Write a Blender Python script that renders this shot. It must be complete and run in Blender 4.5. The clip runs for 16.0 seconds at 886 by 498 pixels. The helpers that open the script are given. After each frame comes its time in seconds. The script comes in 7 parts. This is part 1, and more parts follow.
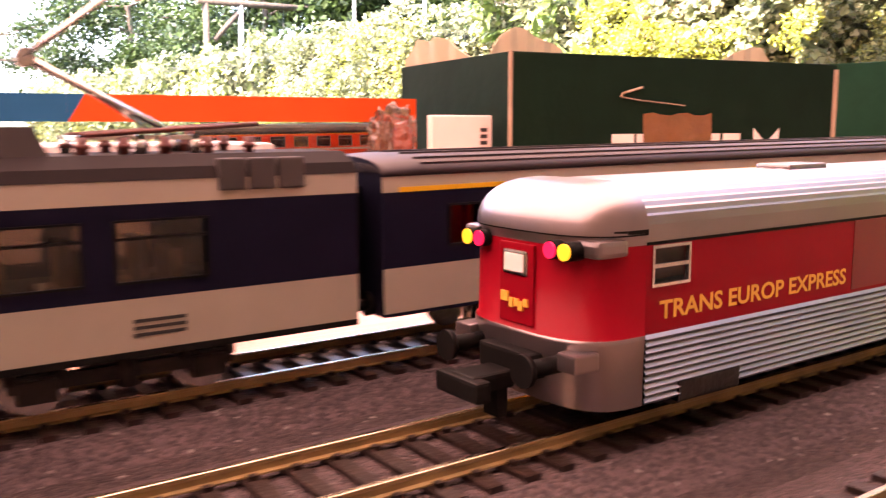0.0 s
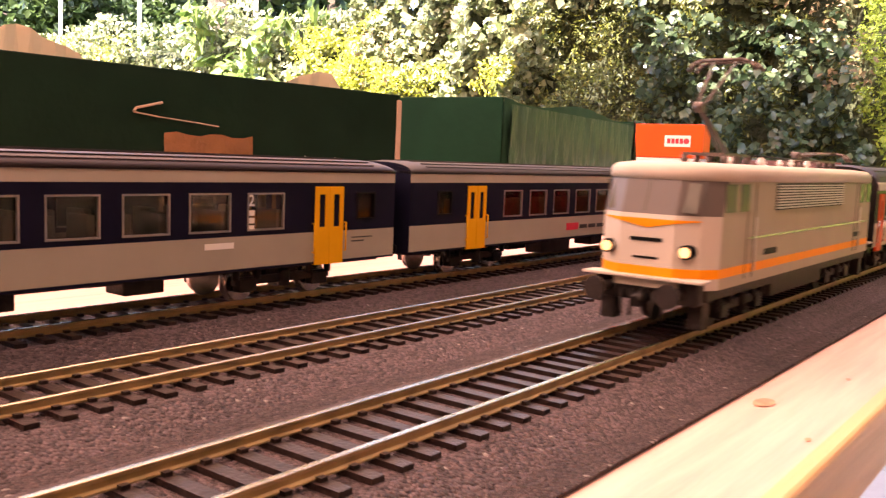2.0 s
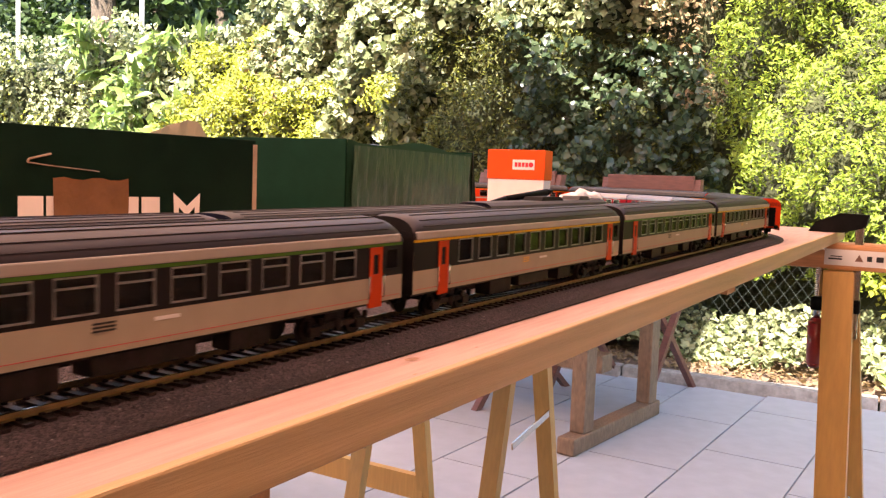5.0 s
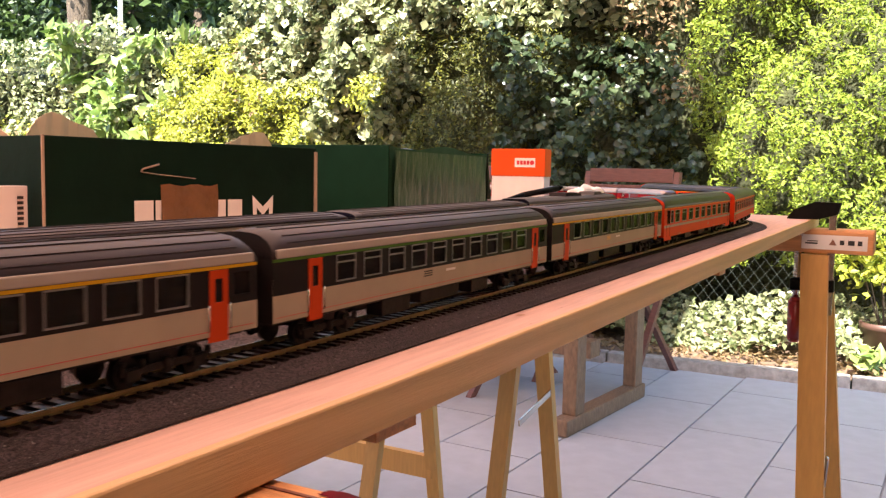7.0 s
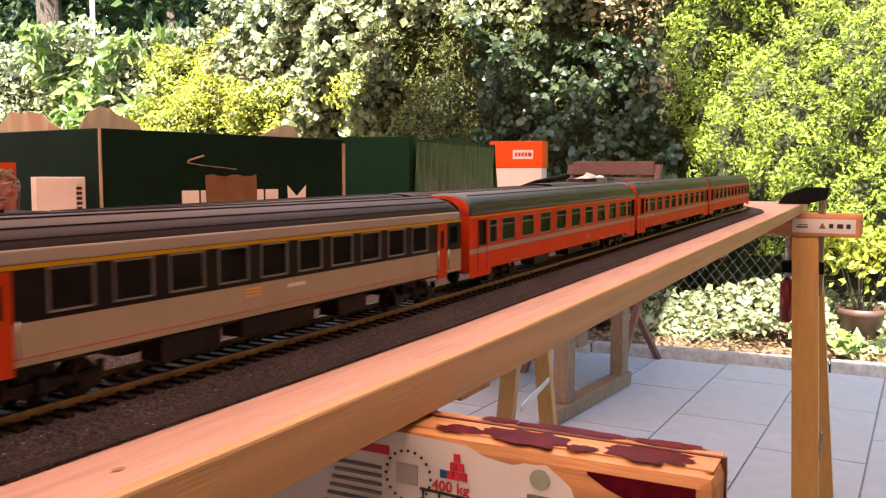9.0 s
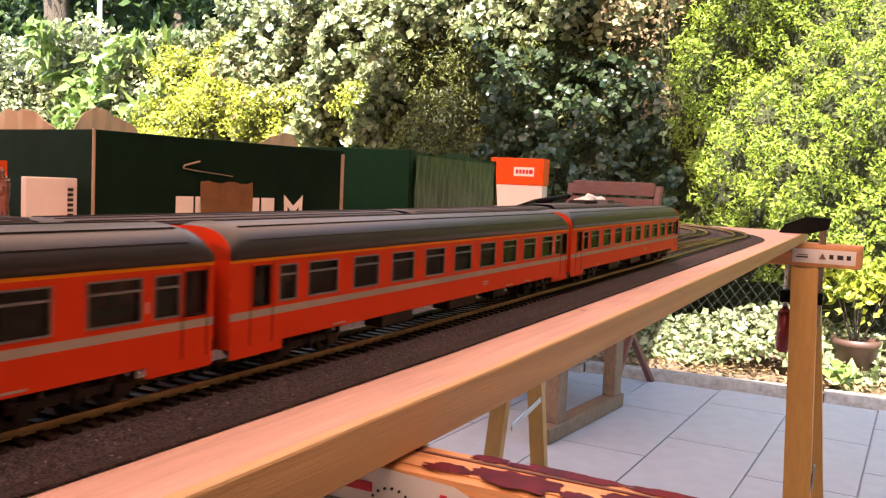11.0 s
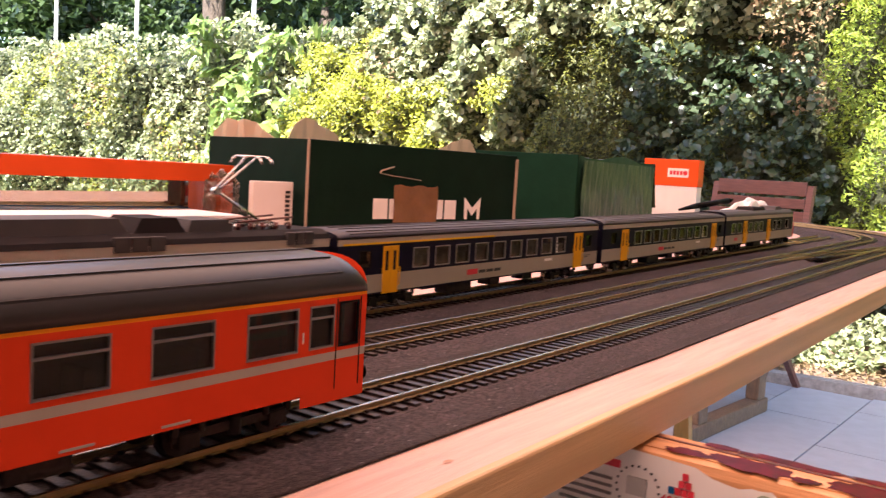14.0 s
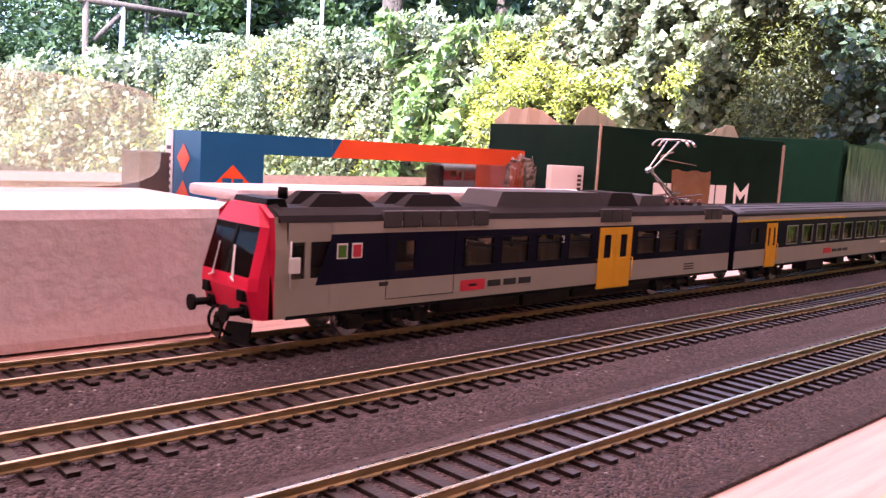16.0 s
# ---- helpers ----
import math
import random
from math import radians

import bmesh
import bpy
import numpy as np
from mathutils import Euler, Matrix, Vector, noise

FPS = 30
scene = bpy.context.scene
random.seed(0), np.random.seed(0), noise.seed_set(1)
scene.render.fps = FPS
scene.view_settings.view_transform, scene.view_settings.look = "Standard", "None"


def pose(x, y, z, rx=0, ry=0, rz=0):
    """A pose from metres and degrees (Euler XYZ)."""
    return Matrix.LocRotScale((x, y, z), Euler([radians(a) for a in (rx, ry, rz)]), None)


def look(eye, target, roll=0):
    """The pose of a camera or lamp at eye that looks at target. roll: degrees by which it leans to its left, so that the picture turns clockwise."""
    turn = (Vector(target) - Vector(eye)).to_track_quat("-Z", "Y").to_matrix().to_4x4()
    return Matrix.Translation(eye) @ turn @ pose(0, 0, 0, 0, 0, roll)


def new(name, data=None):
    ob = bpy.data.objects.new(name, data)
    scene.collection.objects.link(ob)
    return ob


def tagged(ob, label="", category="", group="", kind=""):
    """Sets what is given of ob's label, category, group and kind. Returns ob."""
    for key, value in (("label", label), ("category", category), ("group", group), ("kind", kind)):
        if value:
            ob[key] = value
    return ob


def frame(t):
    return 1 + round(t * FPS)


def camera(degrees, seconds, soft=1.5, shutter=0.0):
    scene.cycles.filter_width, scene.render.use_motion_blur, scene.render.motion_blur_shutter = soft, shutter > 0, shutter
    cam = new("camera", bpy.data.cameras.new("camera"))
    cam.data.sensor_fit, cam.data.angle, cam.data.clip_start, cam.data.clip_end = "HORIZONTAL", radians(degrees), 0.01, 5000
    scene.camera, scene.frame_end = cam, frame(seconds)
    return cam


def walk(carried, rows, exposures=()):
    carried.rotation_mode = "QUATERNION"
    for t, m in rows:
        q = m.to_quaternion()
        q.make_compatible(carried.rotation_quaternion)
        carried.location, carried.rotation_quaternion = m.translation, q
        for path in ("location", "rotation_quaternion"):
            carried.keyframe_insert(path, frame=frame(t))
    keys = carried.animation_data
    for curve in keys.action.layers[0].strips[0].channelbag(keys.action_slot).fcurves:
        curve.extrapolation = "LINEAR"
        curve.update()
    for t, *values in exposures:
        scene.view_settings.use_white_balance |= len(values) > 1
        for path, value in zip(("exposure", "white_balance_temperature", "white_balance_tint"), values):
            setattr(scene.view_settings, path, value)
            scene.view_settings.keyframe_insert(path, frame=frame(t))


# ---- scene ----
cam = camera(54.2, 16.0, soft=1.3, shutter=0.25)
PATH = [
    (0, (0.226, -0.039, 0.808), (1.364, 1.582, 0.527), -0.1),
    (0.5, (0.278, -0.042, 0.809), (1.6, 1.436, 0.55), 1.1),
    (1, (0.327, -0.052, 0.809), (1.775, 1.308, 0.578), 2.0),
    (1.5, (0.371, -0.067, 0.809), (1.9, 1.205, 0.602), 2.3),
    (2, (0.371, -0.087, 0.804), (1.952, 1.122, 0.61), 2.5),
    (2.5, (0.363, -0.109, 0.802), (1.985, 1.047, 0.619), 2.3),
    (3, (0.347, -0.126, 0.805), (2.006, 0.979, 0.634), 2.2),
    (3.5, (0.342, -0.141, 0.805), (2.028, 0.923, 0.644), 2.3),
    (4, (0.333, -0.171, 0.815), (2.037, 0.863, 0.659), 2.4),
    (6.5, (0.162, -0.23, 0.83), (1.89, 0.762, 0.662), 1.5),
    (7, (0.134, -0.22, 0.83), (1.877, 0.746, 0.66), 1.1),
    (7.5, (0.112, -0.207, 0.824), (1.873, 0.726, 0.65), 0.8),
    (8, (0.091, -0.192, 0.821), (1.857, 0.73, 0.645), 0.4),
    (8.5, (0.082, -0.189, 0.818), (1.853, 0.723, 0.643), 0.3),
    (9, (0.07, -0.189, 0.819), (1.842, 0.721, 0.645), 0.2),
    (11.5, (0.09, -0.182, 0.826), (1.862, 0.733, 0.686), 3.3),
    (12, (0.095, -0.182, 0.829), (1.859, 0.749, 0.693), 3.8),
    (12.5, (0.093, -0.179, 0.825), (1.842, 0.782, 0.689), 3.9),
    (13, (0.088, -0.178, 0.829), (1.808, 0.833, 0.687), 3.8),
    (13.5, (0.057, -0.179, 0.832), (1.733, 0.9, 0.673), 3.6),
    (14, (0.009, -0.172, 0.834), (1.629, 0.986, 0.654), 3.4),
    (14.5, (-0.044, -0.151, 0.834), (1.509, 1.094, 0.633), 3.3),
    (15, (-0.078, -0.132, 0.831), (1.412, 1.185, 0.615), 3.3),
    (15.5, (-0.095, -0.118, 0.828), (1.335, 1.263, 0.604), 3.4),
    (16, (-0.11, -0.112, 0.824), (1.268, 1.319, 0.595), 3.4),
]
EXPO = [(0.0, 3.45, 6700, 32), (1.0, 3.32, 6100, 14), (2.0, 3.17, 6900, 24), (2.5, 3.03, 6900, 22), (4.0, 2.8, 6900, 19), (6.5, 2.40, 6500, 11), (9.0, 2.38, 6500, 11), (13.0, 2.38, 6500, 12), (16.0, 2.75, 5200, 31)]
walk(cam, [(t, look(eye, target, roll)) for t, eye, target, roll in PATH], EXPO)

# ---------------- light ----------------
SUN_ELEV, SUN_AZ = 50.0, 12.0      # the sun stands behind the house, seen from the garden
world = bpy.data.worlds.new("world")
scene.world = world
world.use_nodes = True
wn = world.node_tree.nodes
sky = wn.new("ShaderNodeTexSky")
sky.sky_type = "NISHITA"
sky.sun_disc = False
sky.sun_elevation = radians(SUN_ELEV)
sky.sun_rotation = radians(270 - SUN_AZ)
wn["Background"].inputs["Strength"].default_value = 0.15
world.node_tree.links.new(sky.outputs[0], wn["Background"].inputs["Color"])
sun = new("sun", bpy.data.lights.new("sun", "SUN"))
sun.data.energy, sun.data.angle, sun.data.color = 5.0, radians(0.6), (1.0, 0.95, 0.86)
sun.matrix_world = look((0, 0, 0), (math.cos(radians(SUN_AZ)) * math.cos(radians(SUN_ELEV)), math.sin(radians(SUN_AZ)) * math.cos(radians(SUN_ELEV)), -math.sin(radians(SUN_ELEV))))

# ---------------- materials ----------------
def mat(name, col, rough=0.5, metal=0.0, var=0.12, scale=60.0, bump=0.0, bscale=400.0, coat=0.0, blotch=0.0, bcol=None, stretch=(1, 1, 1), voro=False, trans=0.0):
    """A painted, stained or grained surface: fine and coarse variation of one base colour, with relief."""
    m = bpy.data.materials.new(name)
    m.use_nodes = True
    n, l = m.node_tree.nodes, m.node_tree.links
    b = n["Principled BSDF"]
    b.inputs["Roughness"].default_value = rough
    b.inputs["Metallic"].default_value = metal
    b.inputs["Coat Weight"].default_value = coat
    tc = n.new("ShaderNodeTexCoord")
    mp = n.new("ShaderNodeMapping")
    mp.inputs["Scale"].default_value = stretch
    l.new(tc.outputs["Object"], mp.inputs["Vector"])
    fine = n.new("ShaderNodeTexNoise")
    fine.inputs["Scale"].default_value = scale
    fine.inputs["Detail"].default_value = 5
    l.new(mp.outputs[0], fine.inputs["Vector"])
    ramp = n.new("ShaderNodeValToRGB")
    ramp.color_ramp.elements[0].position, ramp.color_ramp.elements[1].position = 0.32, 0.68
    ramp.color_ramp.elements[0].color = (*[c * (1 - var) for c in col], 1)
    ramp.color_ramp.elements[1].color = (*[min(1, c * (1 + var)) for c in col], 1)
    l.new(fine.outputs["Fac"], ramp.inputs["Fac"])
    out = ramp.outputs["Color"]
    if blotch:
        co = n.new("ShaderNodeTexNoise")
        co.inputs["Scale"].default_value = scale * 0.13
        co.inputs["Detail"].default_value = 3
        l.new(mp.outputs[0], co.inputs["Vector"])
        r2 = n.new("ShaderNodeValToRGB")
        r2.color_ramp.elements[0].position, r2.color_ramp.elements[1].position = 0.5, 0.72
        l.new(co.outputs["Fac"], r2.inputs["Fac"])
        mul = n.new("ShaderNodeMath")
        mul.operation = "MULTIPLY"
        mul.inputs[1].default_value = blotch
        l.new(r2.outputs["Color"], mul.inputs[0])
        mx = n.new("ShaderNodeMix")
        mx.data_type = "RGBA"
        l.new(mul.outputs[0], mx.inputs["Factor"])
        l.new(out, mx.inputs["A"])
        mx.inputs["B"].default_value = (*(bcol or [c * 0.5 for c in col]), 1)
        out = mx.outputs["Result"]
    l.new(out, b.inputs["Base Color"])
    if trans:
        b.inputs["Transmission Weight"].default_value = trans
    if bump:
        if voro:
            t = n.new("ShaderNodeTexVoronoi")
            t.inputs["Scale"].default_value = bscale
            o = t.outputs["Distance"]
        else:
            t = n.new("ShaderNodeTexNoise")
            t.inputs["Scale"].default_value = bscale
            t.inputs["Detail"].default_value = 4
            o = t.outputs["Fac"]
        l.new(mp.outputs[0], t.inputs["Vector"])
        bp = n.new("ShaderNodeBump")
        bp.inputs["Strength"].default_value = bump
        bp.inputs["Distance"].default_value = 1.0 / bscale
        bp.invert = voro
        l.new(o, bp.inputs["Height"])
        l.new(bp.outputs[0], b.inputs["Normal"])
    return m


def leafmat(name, a, c, rough=0.45):
    """Leaves whose hue differs from leaf to leaf, with some light coming through them."""
    m = bpy.data.materials.new(name)
    m.use_nodes = True
    n, l = m.node_tree.nodes, m.node_tree.links
    b = n["Principled BSDF"]
    g = n.new("ShaderNodeNewGeometry")
    r = n.new("ShaderNodeValToRGB")
    r.color_ramp.elements[0].color, r.color_ramp.elements[1].color = (*a, 1), (*c, 1)
    l.new(g.outputs["Random Per Island"], r.inputs["Fac"])
    l.new(r.outputs["Color"], b.inputs["Base Color"])
    b.inputs["Roughness"].default_value = rough
    tr = n.new("ShaderNodeBsdfTranslucent")
    l.new(r.outputs["Color"], tr.inputs["Color"])
    mix = n.new("ShaderNodeMixShader")
    mix.inputs[0].default_value = 0.3
    l.new(b.outputs[0], mix.inputs[1])
    l.new(tr.outputs[0], mix.inputs[2])
    l.new(mix.outputs[0], n["Material Output"].inputs["Surface"])
    return m


def glassmat(name, tint, gloss=0.06, rough=0.05):
    """A thin clear pane: it lets light straight through and mirrors more at a slant."""
    m = bpy.data.materials.new(name)
    m.use_nodes = True
    n, l = m.node_tree.nodes, m.node_tree.links
    n.remove(n["Principled BSDF"])
    t = n.new("ShaderNodeBsdfTransparent")
    t.inputs["Color"].default_value = (*tint, 1)
    g = n.new("ShaderNodeBsdfGlossy")
    g.inputs["Roughness"].default_value = rough
    f = n.new("ShaderNodeLayerWeight")
    f.inputs["Blend"].default_value = 0.5
    pw = n.new("ShaderNodeMath")
    pw.operation = "POWER"
    pw.inputs[1].default_value = 5.0
    l.new(f.outputs["Facing"], pw.inputs[0])
    sc = n.new("ShaderNodeMath")
    sc.operation = "MULTIPLY"
    sc.inputs[1].default_value = 0.12
    l.new(pw.outputs[0], sc.inputs[0])
    ad = n.new("ShaderNodeMath")
    ad.inputs[1].default_value = gloss
    l.new(sc.outputs[0], ad.inputs[0])
    mix = n.new("ShaderNodeMixShader")
    l.new(ad.outputs[0], mix.inputs[0])
    l.new(t.outputs[0], mix.inputs[1])
    l.new(g.outputs[0], mix.inputs[2])
    l.new(mix.outputs[0], n["Material Output"].inputs["Surface"])
    return m


def glow(name, col, strength):
    m = mat(name, col, 0.2, var=0.02)
    b = m.node_tree.nodes["Principled BSDF"]
    b.inputs["Emission Color"].default_value = (*col, 1)
    b.inputs["Emission Strength"].default_value = strength
    return m


pine = mat("pine", (0.57, 0.355, 0.295), 0.55, var=0.14, scale=30, bump=0.12, bscale=120, blotch=0.25, bcol=(0.54, 0.31, 0.21), stretch=(0.6, 9, 9))
pine_leg = mat("pine_leg", (0.58, 0.33, 0.095), 0.5, var=0.07, scale=16, bump=0.05, bscale=120, blotch=0.25, stretch=(9, 9, 0.7))
pine_beam = mat("pine_beam", (0.60, 0.29, 0.12), 0.5, var=0.18, scale=30, bump=0.12, bscale=120, blotch=0.3, stretch=(9, 0.7, 9))
teak = mat("teak", (0.16, 0.10, 0.06), 0.65, var=0.25, scale=25, bump=0.2, bscale=100, blotch=0.3, stretch=(4, 4, 1.5))
red_wood = mat("red_wood", (0.13, 0.045, 0.03), 0.55, var=0.2, scale=25, bump=0.15, bscale=90, blotch=0.3, stretch=(5, 1, 5))


def grainmat(name, col, scale):
    """Loose granules: each with its own tone, a few painted bright as sparkle, and deep gaps between them."""
    m = bpy.data.materials.new(name)
    m.use_nodes = True
    n, l = m.node_tree.nodes, m.node_tree.links
    b = n["Principled BSDF"]
    b.inputs["Roughness"].default_value = 0.75
    b.inputs["Specular IOR Level"].default_value = 0.25
    tc = n.new("ShaderNodeTexCoord")
    vo = n.new("ShaderNodeTexVoronoi")
    vo.inputs["Scale"].default_value = scale
    l.new(tc.outputs["Object"], vo.inputs["Vector"])
    se = n.new("ShaderNodeSeparateColor")
    l.new(vo.outputs["Color"], se.inputs[0])
    ra = n.new("ShaderNodeValToRGB")
    e = ra.color_ramp.elements
    e[0].position, e[0].color = 0.0, (*[c * 0.45 for c in col], 1)
    e[1].position, e[1].color = 0.93, (*[c * 1.6 for c in col], 1)
    q = e.new(0.992)
    q.color = (*[c * 1.8 for c in col], 1)
    # rare near-white granules stand for glints
    q = e.new(0.997)
    q.color = (0.22, 0.20, 0.18, 1)
    l.new(se.outputs[0], ra.inputs[0])
    no = n.new("ShaderNodeTexNoise")
    no.inputs["Scale"].default_value = 22
    no.inputs["Detail"].default_value = 4
    l.new(tc.outputs["Object"], no.inputs["Vector"])
    mr = n.new("ShaderNodeMapRange")
    mr.inputs["From Min"].default_value, mr.inputs["From Max"].default_value = 0.3, 0.7
    mr.inputs["To Min"].default_value, mr.inputs["To Max"].default_value = 0.82, 1.15
    l.new(no.outputs["Fac"], mr.inputs["Value"])
    mx = n.new("ShaderNodeVectorMath")
    mx.operation = "SCALE"
    l.new(ra.outputs["Color"], mx.inputs[0])
    l.new(mr.outputs[0], mx.inputs["Scale"])
    l.new(mx.outputs[0], b.inputs["Base Color"])
    bp = n.new("ShaderNodeBump")
    bp.inputs["Strength"].default_value = 1.0
    bp.inputs["Distance"].default_value = 1.2 / scale
    bp.invert = True
    l.new(vo.outputs["Distance"], bp.inputs["Height"])
    l.new(bp.outputs[0], b.inputs["Normal"])
    return m


ballast = grainmat("ballast", (0.040, 0.0265, 0.026), 1250.0)
bedding = grainmat("bedding", (0.060, 0.042, 0.043), 1300.0)
pine_edge = mat("pine_edge_tone", (0.58, 0.375, 0.185), 0.5, var=0.12, scale=18, bump=0.1, bscale=120, blotch=0.45, bcol=(0.42, 0.24, 0.105), stretch=(0.35, 9, 9))
sleeper_m = mat("sleeper_plastic", (0.017, 0.0095, 0.008), 0.38, var=0.3, scale=300, bump=0.2, bscale=900)
rail_m = mat("rail_metal", (0.62, 0.54, 0.40), 0.25, 1.0, var=0.12, scale=200, bump=0.05, bscale=700)
rail_side = mat("rail_side", (0.36, 0.26, 0.12), 0.4, 0.5, var=0.2, scale=200)
blue = mat("night_blue_paint", (0.008, 0.008, 0.020), 0.5, var=0.1, scale=80)
beige = mat("pale_grey_paint", (0.33, 0.30, 0.245), 0.42, var=0.05, scale=60, blotch=0.1)
cream = mat("cream_paint", (0.38, 0.345, 0.29), 0.42, var=0.05, scale=60)
corail_grey = mat("warm_grey_paint", (0.40, 0.345, 0.265), 0.42, var=0.05, scale=60, blotch=0.1)
corail_dark = mat("anthracite_paint", (0.018, 0.015, 0.015), 0.4, var=0.1, scale=60)
red_e = mat("orange_red_paint", (0.62, 0.048, 0.012), 0.4, var=0.05, scale=60)
band_grey = mat("light_grey_band", (0.36, 0.33, 0.29), 0.45, var=0.05)
red_t = mat("crimson_paint", (0.235, 0.005, 0.012), 0.3, var=0.06, scale=60)
npz_red = mat("signal_red_paint", (0.60, 0.012, 0.045), 0.35, var=0.05, coat=0.2)
yellow = mat("door_yellow", (0.72, 0.36, 0.01), 0.4, var=0.05)
stripe_y = mat("yellow_stripe", (0.70, 0.42, 0.02), 0.4, var=0.04)
stripe_o = mat("orange_stripe", (0.80, 0.27, 0.01), 0.4, var=0.04)
stripe_g = mat("green_stripe", (0.08, 0.20, 0.03), 0.4, var=0.04)
door_o = mat("orange_door", (0.52, 0.055, 0.012), 0.4, var=0.05)
roof_d = mat("dark_roof", (0.019, 0.0155, 0.016), 0.7, var=0.12, scale=50)
roof_e = mat("satin_black_roof", (0.024, 0.021, 0.022), 0.42, var=0.12, scale=50)
roof_g = mat("grey_roof", (0.060, 0.054, 0.055), 0.6, var=0.1, scale=50)
roof_p = mat("plum_roof", (0.030, 0.020, 0.023), 0.5, var=0.12, scale=50)
alu = mat("aluminium", (0.29, 0.275, 0.28), 0.42, 0.95, var=0.06, scale=80)
silver = mat("silver_plastic", (0.29, 0.255, 0.265), 0.34, 0.95, var=0.05, scale=80)
loco_g = mat("loco_taupe", (0.33, 0.290, 0.225), 0.42, var=0.05, scale=60, blotch=0.1)
louvre_m = mat("pale_louvre_grey", (0.52, 0.49, 0.47), 0.4, var=0.05)
pant_m = mat("brown_grey_pantograph", (0.10, 0.075, 0.065), 0.4, 0.4, var=0.1)
loco_l = mat("loco_light_grey", (0.47, 0.43, 0.37), 0.42, var=0.05, scale=60)
black = mat("black_plastic", (0.008, 0.008, 0.008), 0.45, var=0.2, scale=120)
dark = mat("dark_running_gear", (0.024, 0.020, 0.019), 0.5, var=0.3, scale=200, bump=0.2, bscale=600)
steel = mat("bright_steel", (0.6, 0.58, 0.55), 0.25, 1.0, var=0.05)
brass = mat("worn_brass", (0.5, 0.33, 0.12), 0.35, 1.0, var=0.1)
rim = mat("window_rim", (0.30, 0.29, 0.28), 0.35, 0.7, var=0.04)
seat_m = mat("seat_plastic", (0.36, 0.24, 0.14), 0.6, var=0.2, scale=100)
seat_p = mat("pale_interior", (0.33, 0.33, 0.26), 0.6, var=0.15, scale=100)
pane_m = glassmat("pane_glass", (0.60, 0.59, 0.54), 0.05)
pane_d = glassmat("dark_pane", (0.56, 0.52, 0.46), 0.03)
pane_e = glassmat("brown_coach_pane", (0.40, 0.34, 0.28), 0.06, 0.15)
pane_k = glassmat("tinted_coach_pane", (0.24, 0.21, 0.18), 0.04)
pane_cab = glassmat("cab_pane", (0.26, 0.20, 0.18), 0.02)
clear = glassmat("clear_plastic", (0.86, 0.87, 0.84), 0.05, 0.12)
milky = glassmat("milky_plastic", (0.93, 0.93, 0.90), 0.04, 0.25)
_n, _l = milky.node_tree.nodes, milky.node_tree.links
_d = _n.new("ShaderNodeBsdfTranslucent")
_d.inputs["Color"].default_value = (0.55, 0.56, 0.42, 1)
_m = _n.new("ShaderNodeMixShader")
_m.inputs[0].default_value = 0.22
_l.new(_n["Mix Shader"].outputs[0], _m.inputs[1])
_l.new(_d.outputs[0], _m.inputs[2])
_l.new(_m.outputs[0], _n["Material Output"].inputs["Surface"])
lamp_y = glow("lit_yellow_lamp", (1.0, 0.45, 0.02), 0.12)
lamp_r = glow("lit_red_lamp", (0.85, 0.02, 0.08), 0.10)
lamp_w = glow("warm_headlight", (1.0, 0.50, 0.20), 0.26)
ink = mat("black_ink", (0.02, 0.02, 0.02), 0.6, var=0.05)
grey_ink = mat("grey_ink", (0.16, 0.15, 0.14), 0.6, var=0.05)
white_ink = mat("white_ink", (0.75, 0.73, 0.68), 0.6, var=0.03)
gold_ink = mat("gold_ink", (0.75, 0.42, 0.06), 0.5, var=0.03)
red_ink = mat("red_ink", (0.55, 0.02, 0.04), 0.5, var=0.03)
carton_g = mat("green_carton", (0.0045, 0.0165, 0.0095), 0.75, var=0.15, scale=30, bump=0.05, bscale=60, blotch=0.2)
# same carton green, lightened for the side that catches the light
carton_lit = mat("green_carton_lit", (0.020, 0.066, 0.036), 0.6, var=0.12, scale=25, bump=0.1, bscale=40, blotch=0.2, bcol=(0.05, 0.12, 0.075))
carton_raw = mat("raw_cardboard", (0.36, 0.285, 0.21), 0.7, var=0.1, scale=60, bump=0.1, bscale=200, blotch=0.2)
tape_m = mat("brown_parcel_tape", (0.17, 0.085, 0.032), 0.25, var=0.15, scale=40, bump=0.3, bscale=50, coat=0.4)
# opaque pale green stands for the sheen of clear tape
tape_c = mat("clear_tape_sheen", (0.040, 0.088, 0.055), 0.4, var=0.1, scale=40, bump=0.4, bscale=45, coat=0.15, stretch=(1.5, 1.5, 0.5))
orange_c = mat("orange_carton", (0.68, 0.085, 0.012), 0.45, var=0.05, scale=30, bump=0.04, bscale=60)
blue_c = mat("blue_carton", (0.012, 0.10, 0.24), 0.45, var=0.05, scale=30)
white_c = mat("white_carton", (0.74, 0.71, 0.68), 0.5, var=0.04, scale=30)
foam = mat("polystyrene", (0.68, 0.57, 0.56), 0.6, var=0.04, scale=120, bump=0.25, bscale=220)
tile_m = mat("grey_floor_tile", (0.355, 0.38, 0.42), 0.5, var=0.06, scale=14, bump=0.05, bscale=150, blotch=0.15, bcol=(0.33, 0.345, 0.37))
grout = mat("grout", (0.30, 0.30, 0.31), 0.8, var=0.2)
concrete = mat("kerb_concrete", (0.30, 0.27, 0.24), 0.85, var=0.25, scale=40, bump=0.4, bscale=120, blotch=0.3)
soil = mat("bark_mulch", (0.15, 0.095, 0.06), 0.9, var=0.5, scale=30, bump=0.8, bscale=60, blotch=0.4)
grass_g = mat("lawn_earth", (0.10, 0.12, 0.05), 0.9, var=0.4, scale=6, bump=0.5, bscale=40, blotch=0.4)
